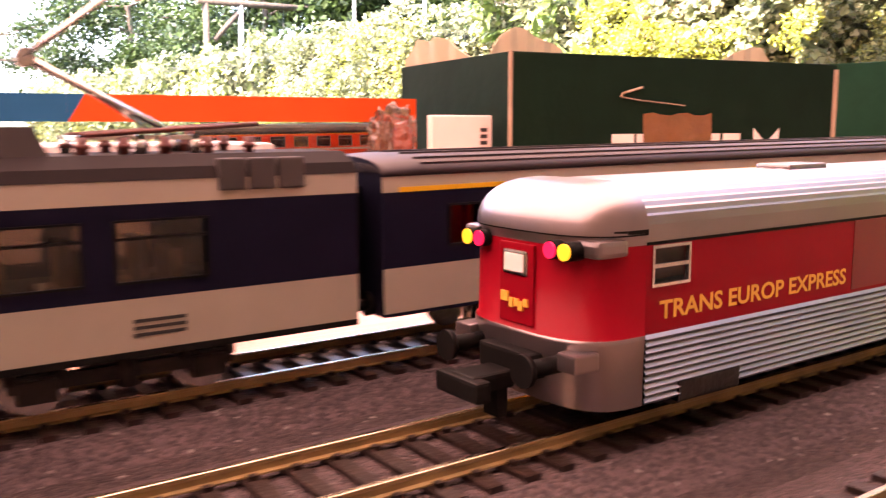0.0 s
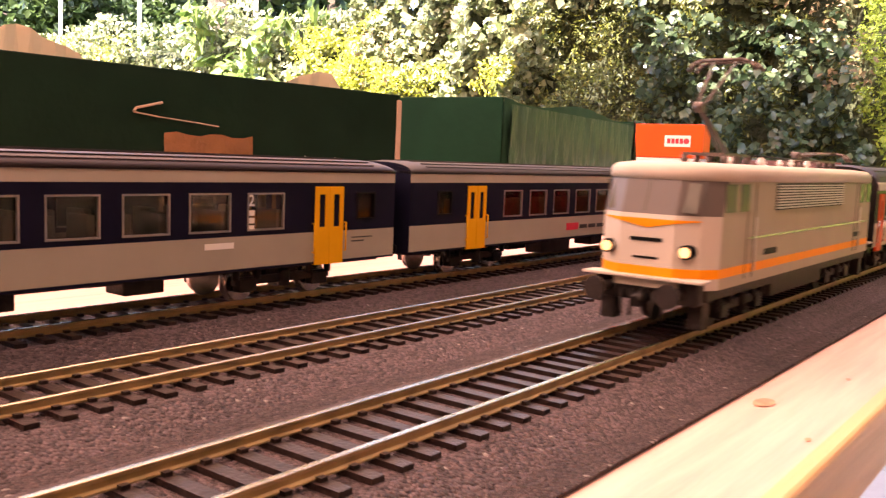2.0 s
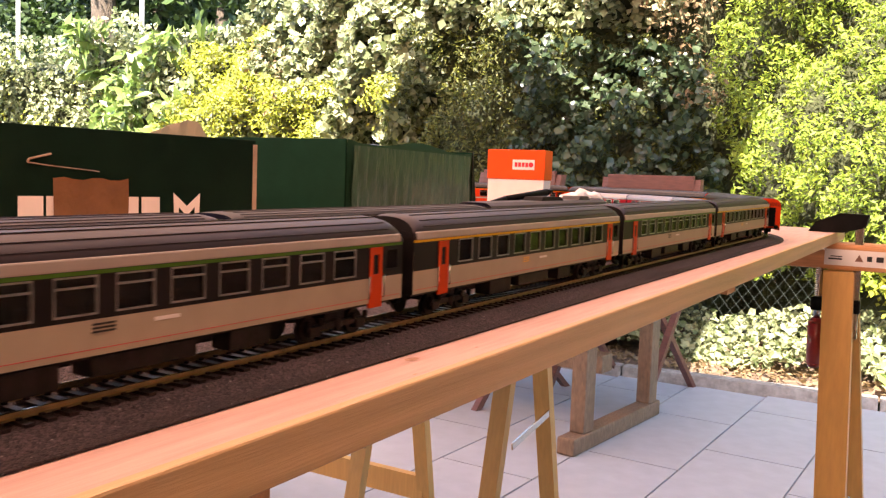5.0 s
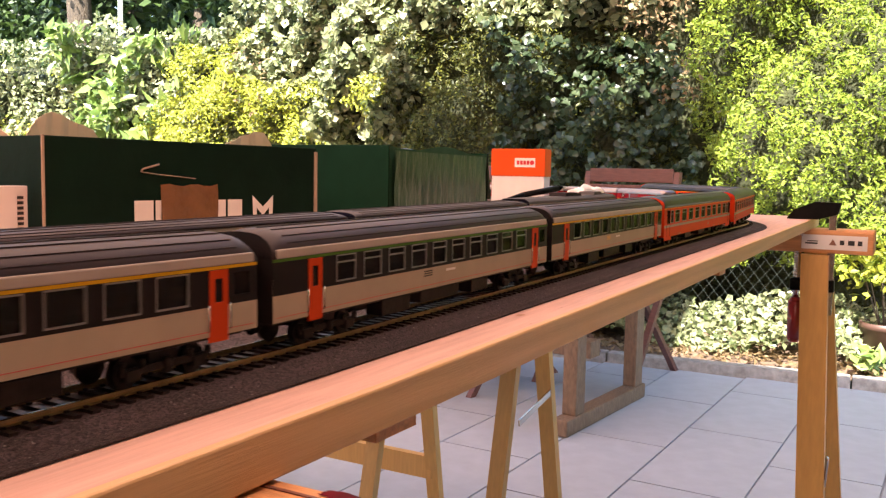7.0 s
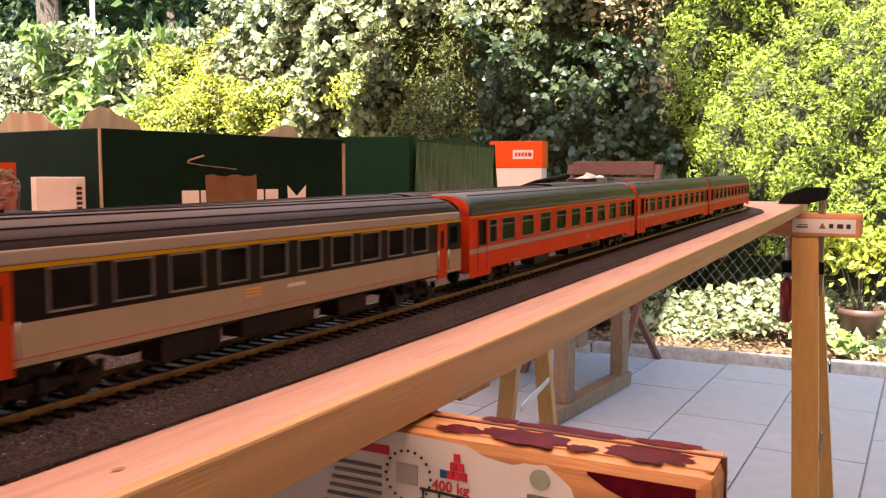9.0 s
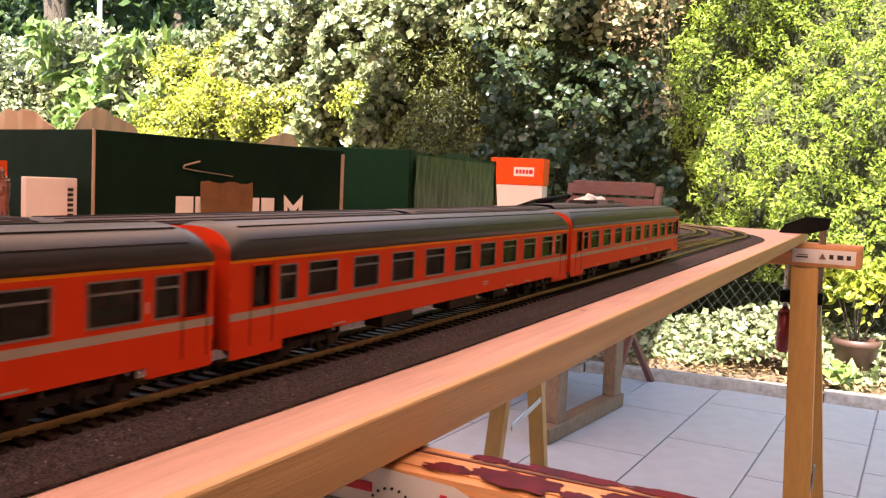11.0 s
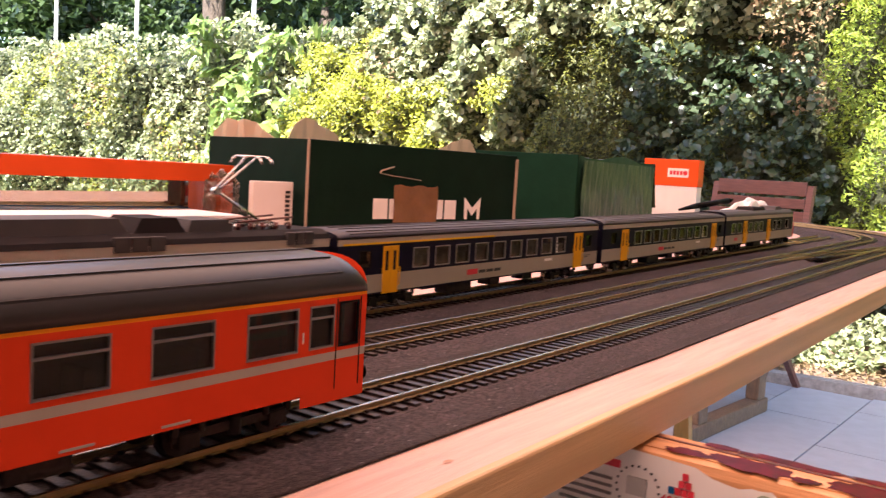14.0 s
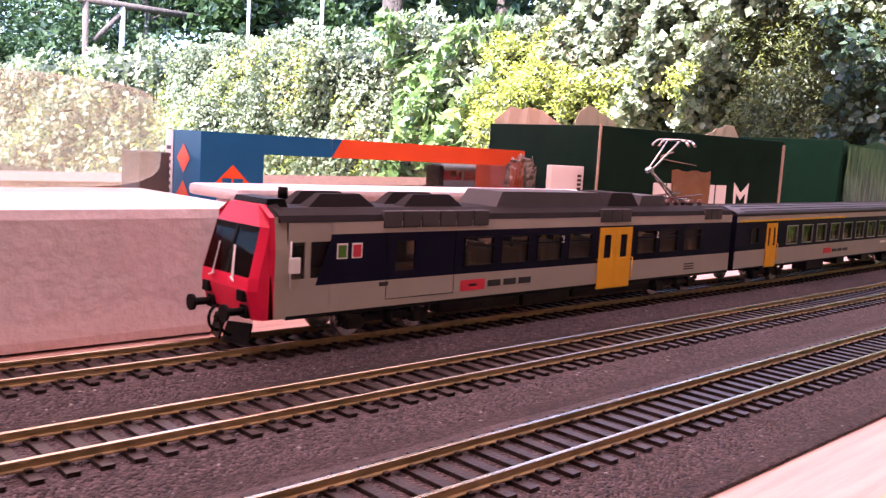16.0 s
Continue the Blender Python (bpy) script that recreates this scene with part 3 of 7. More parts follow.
def wall(bm, sgn, x0, x1, bands, holes, half=HALF, deep=0.0011):
    """A side: bands (z0, z1, material index) cut by holes (x0, x1, z0, z1), whose reveals go deep inwards."""
    xs = sorted({x0, x1, *[h[0] for h in holes], *[h[1] for h in holes]})
    zs = sorted({bands[0][0], bands[-1][1], *[b[1] for b in bands], *[h[2] for h in holes], *[h[3] for h in holes]})
    y, yi = sgn * half, sgn * (half - deep)
    for a, b in zip(xs, xs[1:]):
        for c, d in zip(zs, zs[1:]):
            mx, mz = (a + b) / 2, (c + d) / 2
            if any(h[0] < mx < h[1] and h[2] < mz < h[3] for h in holes):
                continue
            mi = next((k for z0, z1, k in bands if z0 <= mz <= z1), 0)
            v = [bm.verts.new(p) for p in ((a, y, c), (b, y, c), (b, y, d), (a, y, d))]
            bm.faces.new(v if sgn < 0 else v[::-1]).material_index = mi
    for h in holes:
        mz = (h[2] + h[3]) / 2
        mi = next((k for z0, z1, k in bands if z0 <= mz <= z1), 0)
        q = [(h[0], h[2]), (h[1], h[2]), (h[1], h[3]), (h[0], h[3])]
        for (ax, az), (bx, bz) in zip(q, q[1:] + q[:1]):
            bm.faces.new([bm.verts.new(p) for p in ((ax, y, az), (bx, y, bz), (bx, yi, bz), (ax, yi, az))]).material_index = mi


def arch(half, z0, z1, n=14, p=2.6):
    """The outline of a roof from eave to eave."""
    out = []
    for k in range(n + 1):
        a = math.pi * k / n
        c, s = math.cos(a), math.sin(a)
        out.append((math.copysign(abs(c) ** (2 / p), c) * half, z0 + (z1 - z0) * abs(s) ** (2 / p)))
    return out


def roof(parent, x0, x1, z0, z1, m, ribs=5, half=HALF, drop=0.35, name="roof", label="", rib_z=0.00035):
    bm = bmesh.new()
    rows = []
    for x, k in ((x0, 1 - drop), (x0 + 0.0015, 1 - drop * 0.55), (x0 + 0.004, 1 - drop * 0.2), (x0 + 0.009, 1), (x1 - 0.009, 1), (x1 - 0.004, 1 - drop * 0.2), (x1 - 0.0015, 1 - drop * 0.55), (x1, 1 - drop)):
        rows.append([(x, y, z) for y, z in arch(half + 0.0002, z0, z0 + (z1 - z0) * k)])
    loft(bm, rows, closed=True, cap=True)
    for f in list(bm.faces):
        f.smooth = True
    rf = part(name, bm, m, parent, label)
    pr = arch(half, z0, z1, 28)
    bm = bmesh.new()
    box(bm, x0 + 0.010, x1 - 0.010, -0.0003, 0.0003, -0.0006, rib_z)
    rib = None
    for k in range(ribs):
        y, z = pr[4 + round(k * 20 / max(1, ribs - 1))]
        at = Matrix.Translation((0, y, z))
        rib = again(rib, at, rf) if rib else part("roof_rib", bm, m, rf, at=at)
    return rf


def window(parent, mesh, x, z, sgn, half=HALF):
    """Another window on the shared meshes: a frame, and a pane in it."""
    m = Matrix.Translation((x, sgn * half, z)) @ (Matrix.Rotation(math.pi, 4, "Z") if sgn > 0 else Matrix.Identity(4))
    f = again(mesh[0], m, parent)
    again(mesh[1], Matrix.Identity(4), f)
    return f


class Shape:
    """A named mesh that again() can place."""
    def __init__(self, name, data):
        self.name, self.data, self.parent = name, data, None


def window_mesh(w, h, bars=(), m=rim, pane=pane_m, t=0.0005):
    """The meshes of a window w by h: frame with bars at the given heights, and its pane."""
    bm = bmesh.new()
    for a in ((-w / 2, w / 2, h / 2 - t, h / 2), (-w / 2, w / 2, -h / 2, -h / 2 + t), (-w / 2, -w / 2 + t, -h / 2 + t, h / 2 - t), (w / 2 - t, w / 2, -h / 2 + t, h / 2 - t)):
        box(bm, a[0], a[1], -0.00025, 0.0006, a[2], a[3])
    for b in bars:
        box(bm, -w / 2 + t, w / 2 - t, -0.0002, 0.0006, b - t * 0.6, b + t * 0.6)
    bp = bmesh.new()
    box(bp, -w / 2 + t, w / 2 - t, 0.0007, 0.0009, -h / 2 + t, h / 2 - t)
    out = []
    for nm, b, mm in (("window", bm, m), ("pane", bp, pane)):
        me = bpy.data.meshes.new(nm)
        b.normal_update()
        b.to_mesh(me)
        b.free()
        me.materials.append(mm)
        out.append(Shape(nm, me))
    return out


def ends(bm, x0, x1, z0, z1, top, half, mi):
    pr = [(half, z0)] + arch(half, z1, top) + [(-half, z0)]
    for x, s in ((x0, -1), (x1, 1)):
        v = [bm.verts.new((x, y, z)) for y, z in pr]
        bm.faces.new(v if s > 0 else v[::-1]).material_index = mi
    v = [bm.verts.new(p) for p in ((x0, -half, z0), (x0, half, z0), (x1, half, z0), (x1, -half, z0))]
    bm.faces.new(v).material_index = mi


def bogie(parent, x, m=None):
    """A four-wheeled bogie; its wheels are parts of it."""
    bm = bmesh.new()
    for s in (-1, 1):
        box(bm, x - 0.019, x + 0.019, s * 0.0118 - 0.0009, s * 0.0118 + 0.0009, 0.0048, 0.0072)
        for d in (-0.0145, 0.0145):
            box(bm, x + d - 0.0032, x + d + 0.0032, s * 0.0118 - 0.0017, s * 0.0118 + 0.0017, 0.0028, 0.0068, 0, 0.0005)
            cyl(bm, (x + d - 0.004, s * 0.0125, 0.0065), (x + d - 0.004, s * 0.0125, 0.0095), 0.0011, 8)
            cyl(bm, (x + d + 0.004, s * 0.0125, 0.0065), (x + d + 0.004, s * 0.0125, 0.0095), 0.0011, 8)
        cyl(bm, (x, s * 0.0125, 0.0035), (x, s * 0.0125, 0.0085), 0.0018, 8)
    box(bm, x - 0.006, x + 0.006, -0.011, 0.011, 0.005, 0.0105)
    b = part("bogie", bm, m or dark, parent, "dark moulded bogie")
    for d in (-0.0145, 0.0145):
        for s in (-1, 1):
            bw = bmesh.new()
            cyl(bw, (x + d, s * 0.0074, 0.0052), (x + d, s * 0.0097, 0.0052), 0.0052, 20)
            cyl(bw, (x + d, s * 0.0070, 0.0052), (x + d, s * 0.0075, 0.0052), 0.0059, 20)
            cyl(bw, (x + d, s * 0.0097, 0.0052), (x + d, s * 0.0101, 0.0052), 0.0030, 16)
            part("wheel", bw, steel if m is None else m, b)
    return b


def gangway(parent, x, s):
    bm = bmesh.new()
    for k in range(4):
        xx = x + s * (0.0006 + 0.0013 * k)
        box(bm, min(xx, xx + s * 0.0009), max(xx, xx + s * 0.0009), -0.0085, 0.0085, 0.012, 0.036, 0, 0.0003)
    box(bm, min(x, x + s * 0.005), max(x, x + s * 0.005), -0.0078, 0.0078, 0.0125, 0.0355)
    part("gangway_bellows", bm, black, parent, "black corridor bellows")
    bm = bmesh.new()
    for y in (-0.010, 0.010):
        cyl(bm, (x, y, 0.0115), (x + s * 0.005, y, 0.0115), 0.0011, 8)
        cyl(bm, (x + s * 0.005, y, 0.0115), (x + s * 0.006, y, 0.0115), 0.0026, 12)
    part("buffer_pair", bm, black, parent)


def seats(parent, x0, x1, m, n, aisle=True):
    bm = bmesh.new()
    box(bm, x0, x1, -0.0145, 0.0145, 0.0135, 0.0145)
    for k in range(n):
        x = x0 + (x1 - x0) * (k + 0.5) / n
        for y in (-0.0095, 0.0095):
            box(bm, x - 0.0012, x + 0.0012, y - 0.0045, y + 0.0045, 0.0145, 0.0270, 0, 0.0006)
            box(bm, x - 0.005, x + 0.005, y - 0.0045, y + 0.0045, 0.0145, 0.0185, 0, 0.0006)
    if aisle:
        box(bm, x0, x1, -0.0006, 0.0006, 0.0145, 0.034)
    part("interior", bm, m, parent, "moulded seats inside")


def underframe(parent, x0, x1, boxes, m=None, z=0.0105):
    bm = bmesh.new()
    box(bm, x0 + 0.004, x1 - 0.004, -0.0125, 0.0125, z - 0.0018, z + 0.0004)
    for a, b, d in boxes:
        for s in (-1, 1):
            box(bm, a, b, s * 0.0088 - 0.0045, s * 0.0088 + 0.0045, d, z - 0.0012, 0, 0.0006)
    part("underframe", bm, m or dark, parent)


def smark(parent, x0, x1, z0, z1, m, sgn=-1, half=HALF, name="marking"):
    """Paint or print laid on a side."""
    bm = bmesh.new()
    box(bm, x0, x1, min(sgn * half, sgn * (half + 0.00012)), max(sgn * half, sgn * (half + 0.00012)), z0, z1)
    return part(name, bm, m, parent)


def door(parent, x, w, z0, z1, m, sgn, half=HALF, leaves_n=2, win=(0.5, 0.86)):
    """A folding door, slightly proud, with narrow windows and a handle."""
    lw = w / leaves_n
    y0, y1 = sorted((sgn * (half - 0.0006), sgn * (half + 0.00045)))
    d = None
    for k in range(leaves_n):
        bm = bmesh.new()
        a = x - w / 2 + k * lw
        h0, h1 = z0 + (z1 - z0) * win[0], z0 + (z1 - z0) * win[1]
        g = lw * 0.28
        for q in ((a + 0.0001, a + g, z0, z1), (a + lw - g, a + lw - 0.0001, z0, z1), (a + g, a + lw - g, z0, h0), (a + g, a + lw - g, h1, z1)):
            box(bm, q[0], q[1], y0, y1, q[2], q[3])
        bmesh.ops.remove_doubles(bm, verts=bm.verts, dist=0.00001)
        d = part("door", bm, m, parent)
    bm = bmesh.new()
    yy = sorted((sgn * (half - 0.0006), sgn * (half - 0.0003)))
    for k in range(leaves_n):
        a = x - w / 2 + k * lw
        box(bm, a + lw * 0.28, a + lw * 0.72, yy[0], yy[1], z0 + (z1 - z0) * win[0], z0 + (z1 - z0) * win[1])
    part("door_pane", bm, pane_d, d)
    yh = sgn * (half + 0.0009)
    for dx in (-w / 2 - 0.0007, w / 2 + 0.0007):
        bm = bmesh.new()
        cyl(bm, (x + dx, yh, z0 + 0.004), (x + dx, yh, z0 + 0.013), 0.00028, 6)
        for zz in (z0 + 0.004, z0 + 0.013):
            cyl(bm, (x + dx, yh, zz), (x + dx, sgn * half, zz), 0.00022, 5)
        part("handrail", bm, m if m is yellow else steel, d)
    return d


W_NPZ = window_mesh(0.0140, 0.0110)
W_NPZ_S = window_mesh(0.0090, 0.0090, (), black, pane_d)
W_MOT = window_mesh(0.0160, 0.0108, (0.0022,), black, pane_m, 0.0004)
W_COR = window_mesh(0.0142, 0.0112, (0.0024,), rim, pane_k)
W_COR_P = window_mesh(0.0142, 0.0112, (), rim, pane_k)
W_VTU = window_mesh(0.0135, 0.0102, (0.0,), rim, pane_k)
W_VTU_S = window_mesh(0.0085, 0.0102, (), rim, pane_k)
W_EUR = window_mesh(0.0180, 0.0122, (0.0026,), alu, pane_e)
W_EUR_S = window_mesh(0.0098, 0.0122, (0.0026,), alu, pane_e)
W_EUR_D = window_mesh(0.0085, 0.0130, (), black)


def npz_coach(x_mid, first):
    """A blue and grey commuter coach; local x runs along the line, 0 in its middle."""
    c = empty("model_coach")
    L = 0.283
    h = L / 2
    wins = [-h + 0.0665 + 0.0199 * k for k in range(9)]
    small = [-h + 0.0205, h - 0.0145] if first else [-h + 0.02, h - 0.0145]
    doors = [-h + 0.0405, h - 0.0315]
    zc = 0.0267
    holes = [(x - 0.007, x + 0.007, zc - 0.0055, zc + 0.0055) for x in wins] + [(x - 0.0045, x + 0.0045, zc - 0.0035, zc + 0.0055) for x in small]
    bm = bmesh.new()
    bands = ((0.0098, 0.0105, 1), (0.0105, 0.0198, 0), (0.0198, 0.0352, 1), (0.0352, 0.0385, 2))
    for s in (-1, 1):
        wall(bm, s, -h, h, bands, holes)
    ends(bm, -h, h, 0.0098, 0.0383, 0.0422, HALF, 1)
    part("body", bm, [beige, blue, cream], c)
    roof(c, -h, h, 0.0384, 0.0427, roof_p if first else roof_g, 7, label="ribbed coach roof")
    for s in (-1, 1):
        for x in wins:
            window(c, W_NPZ, x, zc, s)
        for x in small:
            window(c, W_NPZ_S, x, zc + 0.001, s)
        for x in doors:
            door(c, x, 0.0125, 0.0095, 0.0340, yellow, s, win=(0.48, 0.9))
        if first:
            smark(c, -h + 0.004, -h + 0.004 + 0.136, 0.0352, 0.0362, stripe_y, s, name="yellow_stripe")
        smark(c, -h + 0.112, -h + 0.123, 0.0136, 0.0168, red_ink, s, name="emblem")
        for k in range(3):
            smark(c, -h + 0.1245 + 0.0085 * k, -h + 0.1315 + 0.0085 * k, 0.0140, 0.0158, ink, s)
        smark(c, h - 0.079, h - 0.069, 0.0165, 0.0182, white_c, s)
        smark(c, h - 0.021, h - 0.011, 0.0172, 0.0176, ink, s)
        smark(c, h - 0.021, h - 0.015, 0.0160, 0.0164, ink, s)
        words("2", 0.0046, white_ink, c, pose(h - 0.0640 if s < 0 else h - 0.062, s * (HALF + 0.0001), 0.0285, 90, 0, 0 if s < 0 else 180), "class_number")
        for k in range(3):
            smark(c, h - 0.0637, h - 0.0617, 0.0212 + 0.0022 * k, 0.0228 + 0.0022 * k, white_ink, s)
    seats(c, -h + 0.055, h - 0.045, seat_p if first else seat_m, 18, False)
    underframe(c, -h, h, ((-0.045, -0.02, 0.0035), (0.0, 0.012, 0.005), (0.04, 0.052, 0.0055)))
    for x in (-0.095, 0.095):
        bogie(c, x)
    for s in (-1, 1):
        gangway(c, s * h, s)
    c.matrix_basis = on_bogies(LINES["rear"], x_mid, 0.095)
    lab = "parked blue and grey model coach with yellow doors and stripe" if first else "parked blue and grey model commuter coach with yellow doors"
    return tagged(c, lab, "model coach", "parked blue train")


def cab_front(c, x0, s, half=HALF):
    """The sloping red cab of the commuter train; s points out of the train."""
    bm = bmesh.new()
    def ring(d, sh, zb, zt):
        hh = half * sh
        return [(x0 + s * d, y, z) for y, z in ((-hh, zb), (-hh, zb + (zt - zb) * 0.62), (-hh * 0.93, zb + (zt - zb) * 0.90), (-hh * 0.55, zt), (hh * 0.55, zt), (hh * 0.93, zb + (zt - zb) * 0.90), (hh, zb + (zt - zb) * 0.62), (hh, zb))]
    rows = [ring(0, 1.0, 0.0095, 0.0446), ring(0.0042, 0.99, 0.0095, 0.0441), ring(0.006, 0.985, 0.0095, 0.0440)]
    vs = loft(bm, rows, cap=False, smooth=False, pick=lambda a, i: 0 if a == 1 else (1 if i in (0, 1, 5, 6) else 3))
    # front mask: lower panel, windscreen opening, header
    zs = (0.0095, 0.0185, 0.0225, 0.0375, 0.0440)
    off = (0.0035, 0.0062, 0.0058, 0.0018, 0.0)
    yb = half * 0.985
    cols = (-yb, -yb * 0.86, -0.0006, 0.0006, yb * 0.86, yb)
    grid = []
    for z, o in zip(zs, off):
        k = 1.0 if z < 0.033 else (0.93 if z < 0.04 else 0.60)
        grid.append([bm.verts.new((x0 + s * (0.006 + o - (0.0022 if abs(y) > yb * 0.9 else 0)), y * k, z)) for y in cols])
    for r in range(4):
        for q in range(5):
            if r == 2 and q in (1, 3):
                continue
            v = (grid[r][q], grid[r][q + 1], grid[r + 1][q + 1], grid[r + 1][q])
            bm.faces.new(v if s < 0 else v[::-1]).material_index = 2 if (r == 2 and q == 2) else 0
    for y in (-yb, yb):                     # the mask's cheeks
        back = [bm.verts.new((x0 + s * 0.0042, y * (1.0 if z < 0.033 else (0.95 if z < 0.04 else 0.60)), z)) for z in zs]
        edge = [row[0 if y < 0 else 5] for row in grid]
        for r in range(4):
            v = (back[r], edge[r], edge[r + 1], back[r + 1])
            bm.faces.new(v)
    bmesh.ops.remove_doubles(bm, verts=bm.verts, dist=0.0002)
    bmesh.ops.recalc_face_normals(bm, faces=bm.faces)
    part("cab_front", bm, [npz_red, beige, black, roof_d], c, "bright red sloping cab front")
    for q in (-1, 1):
        bm = bmesh.new()
        y0, y1 = sorted((q * 0.0006, q * yb * 0.86))
        v = [bm.verts.new((x0 + s * (0.006 + o - 0.0004), y * k, z)) for y, z, o, k in ((y0, 0.0225, 0.0058, 1), (y1, 0.0225, 0.0058, 1), (y1, 0.0375, 0.0018, 0.93), (y0, 0.0375, 0.0018, 0.93))]
        bm.faces.new(v)
        part("windscreen", bm, pane_cab, c)
        bm = bmesh.new()
        box(bm, *sorted((x0 + s * 0.0068, x0 + s * 0.0079)), y0 * 0.93, y1 * 0.93, 0.0352, 0.0376)
        part("sun_strip", bm, black, c)
        bm = bmesh.new()
        bar(bm, (x0 + s * 0.0128, q * 0.006, 0.0212), (x0 + s * 0.0112, q * 0.0045, 0.0315), 0.0007, 0.0004)
        bar(bm, (x0 + s * 0.0132, q * 0.0075, 0.0208), (x0 + s * 0.0128, q * 0.005, 0.0218), 0.0005, 0.0005)
        part("wiper", bm, white_c, c)
        bm = bmesh.new()
        box(bm, *sorted((x0 + s * 0.0112, x0 + s * 0.0128)), q * 0.0105 - 0.002, q * 0.0105 + 0.002, 0.0150, 0.0185, 0, 0.0004)
        part("head_lamp", bm, black, c)
        bm = bmesh.new()
        cyl(bm, (x0 + s * 0.009, q * 0.0100, 0.0118), (x0 + s * 0.0170, q * 0.0100, 0.0118), 0.0012, 10)
        cyl(bm, (x0 + s * 0.0170, q * 0.0100, 0.0118), (x0 + s * 0.0180, q * 0.0100, 0.0118), 0.0026, 16)
        box(bm, *sorted((x0 + s * 0.0085, x0 + s * 0.011)), q * 0.0100 - 0.002, q * 0.0100 + 0.002, 0.0098, 0.0138)
        part("buffer", bm, black, c)
    bm = bmesh.new()
    for q in (-1, 1):                       # snow plough and brake hoses
        v = [bm.verts.new(p) for p in ((x0 + s * 0.011, q * 0.0010, 0.0072), (x0 + s * 0.013, q * 0.0010, 0.0012), (x0 + s * 0.010, q * 0.0110, 0.0012), (x0 + s * 0.0085, q * 0.0110, 0.0078))]
        w = [bm.verts.new(p.co + Vector((-s * 0.0006, 0, 0))) for p in v]
        bm.faces.new(v), bm.faces.new(w[::-1])
        for i in range(4):
            bm.faces.new((v[i], v[(i + 1) % 4], w[(i + 1) % 4], w[i]))
    part("snow_plough", bm, black, c)
    bm = bmesh.new()
    for q in (-0.004, 0.0035):
        pts = [Vector((x0 + s * (0.0115 + 0.0035 * math.sin(a)), q, 0.0075 + 0.0040 * math.cos(a))) for a in [math.pi * k / 8 for k in range(9)]]
        for a, b in zip(pts, pts[1:]):
            cyl(bm, a, b, 0.0005, 6)
    cyl(bm, (x0 + s * 0.011, 0, 0.009), (x0 + s * 0.0145, 0, 0.008), 0.0013, 8)
    part("coupling_hose", bm, black, c)


def pantograph(c, x, z, h, reach, folded=False, m=dark):
    """A single-arm pantograph: base, arms and contact strips."""
    bm = bmesh.new()
    box(bm, x - 0.011, x + 0.011, -0.0065, -0.0055, z + 0.0015, z + 0.0023)
    box(bm, x - 0.011, x + 0.011, 0.0055, 0.0065, z + 0.0015, z + 0.0023)
    for xx in (-0.010, 0.0, 0.010):
        box(bm, x + xx - 0.0006, x + xx + 0.0006, -0.0065, 0.0065, z + 0.0015, z + 0.0023)
        for y in (-0.006, 0.006):
            cyl(bm, (x + xx, y, z - 0.001), (x + xx, y, z + 0.0016), 0.0011, 8)
    p = part("pantograph", bm, m, c, "spindly single-arm pantograph")
    k = Vector((x - reach, 0, z + (0.0035 if folded else h * 0.5)))
    t = Vector((x + (reach * 0.9 if folded else reach * 0.15), 0, z + (0.0052 if folded else h)))
    bm = bmesh.new()
    cyl(bm, (x + 0.009, 0, z + 0.002), k, 0.0007, 8)
    cyl(bm, (x + 0.006, 0.0012, z + 0.002), k + Vector((0.002, 0.0012, 0)), 0.0004, 6)
    cyl(bm, k + Vector((0, -0.0015, 0)), k + Vector((0, 0.0015, 0)), 0.0016, 10)
    for y in (-0.0035, 0.0035):
        cyl(bm, k + Vector((0, y * 0.3, 0)), t + Vector((0, y, 0)), 0.0005, 6)
    part("arm", bm, m, p)
    for d in (-0.003, 0.003):
        bm = bmesh.new()
        pts = [t + Vector((d, y, dz)) for y, dz in ((-0.0105, -0.003), (-0.0085, -0.0008), (-0.006, 0.0), (0.006, 0.0), (0.0085, -0.0008), (0.0105, -0.003))]
        for a, b in zip(pts, pts[1:]):
            cyl(bm, a, b, 0.0006, 6)
        part("contact_strip", bm, m, p)
    for y in (-0.005, 0.005):
        bm = bmesh.new()
        cyl(bm, t + Vector((-0.003, y, 0)), t + Vector((0.003, y, 0)), 0.0004, 6)
        part("head_link", bm, m, p)
    return p


def roof_hump(c, x0, x1, y0, y1, z0, z1, m, slope=0.003, name="roof_box"):
    bm = bmesh.new()
    lo = [(x0, y0), (x1, y0), (x1, y1), (x0, y1)]
    hi = [(x0 + slope, y0 + slope * 0.25), (x1 - slope, y0 + slope * 0.25), (x1 - slope, y1 - slope * 0.25), (x0 + slope, y1 - slope * 0.25)]
    a = [bm.verts.new((x, y, z0)) for x, y in lo]
    b = [bm.verts.new((x, y, z1)) for x, y in hi]
    bm.faces.new(b), bm.faces.new(a[::-1])
    for i in range(4):
        bm.faces.new((a[i], a[(i + 1) % 4], b[(i + 1) % 4], b[i]))
    return part(name, bm, m, c)


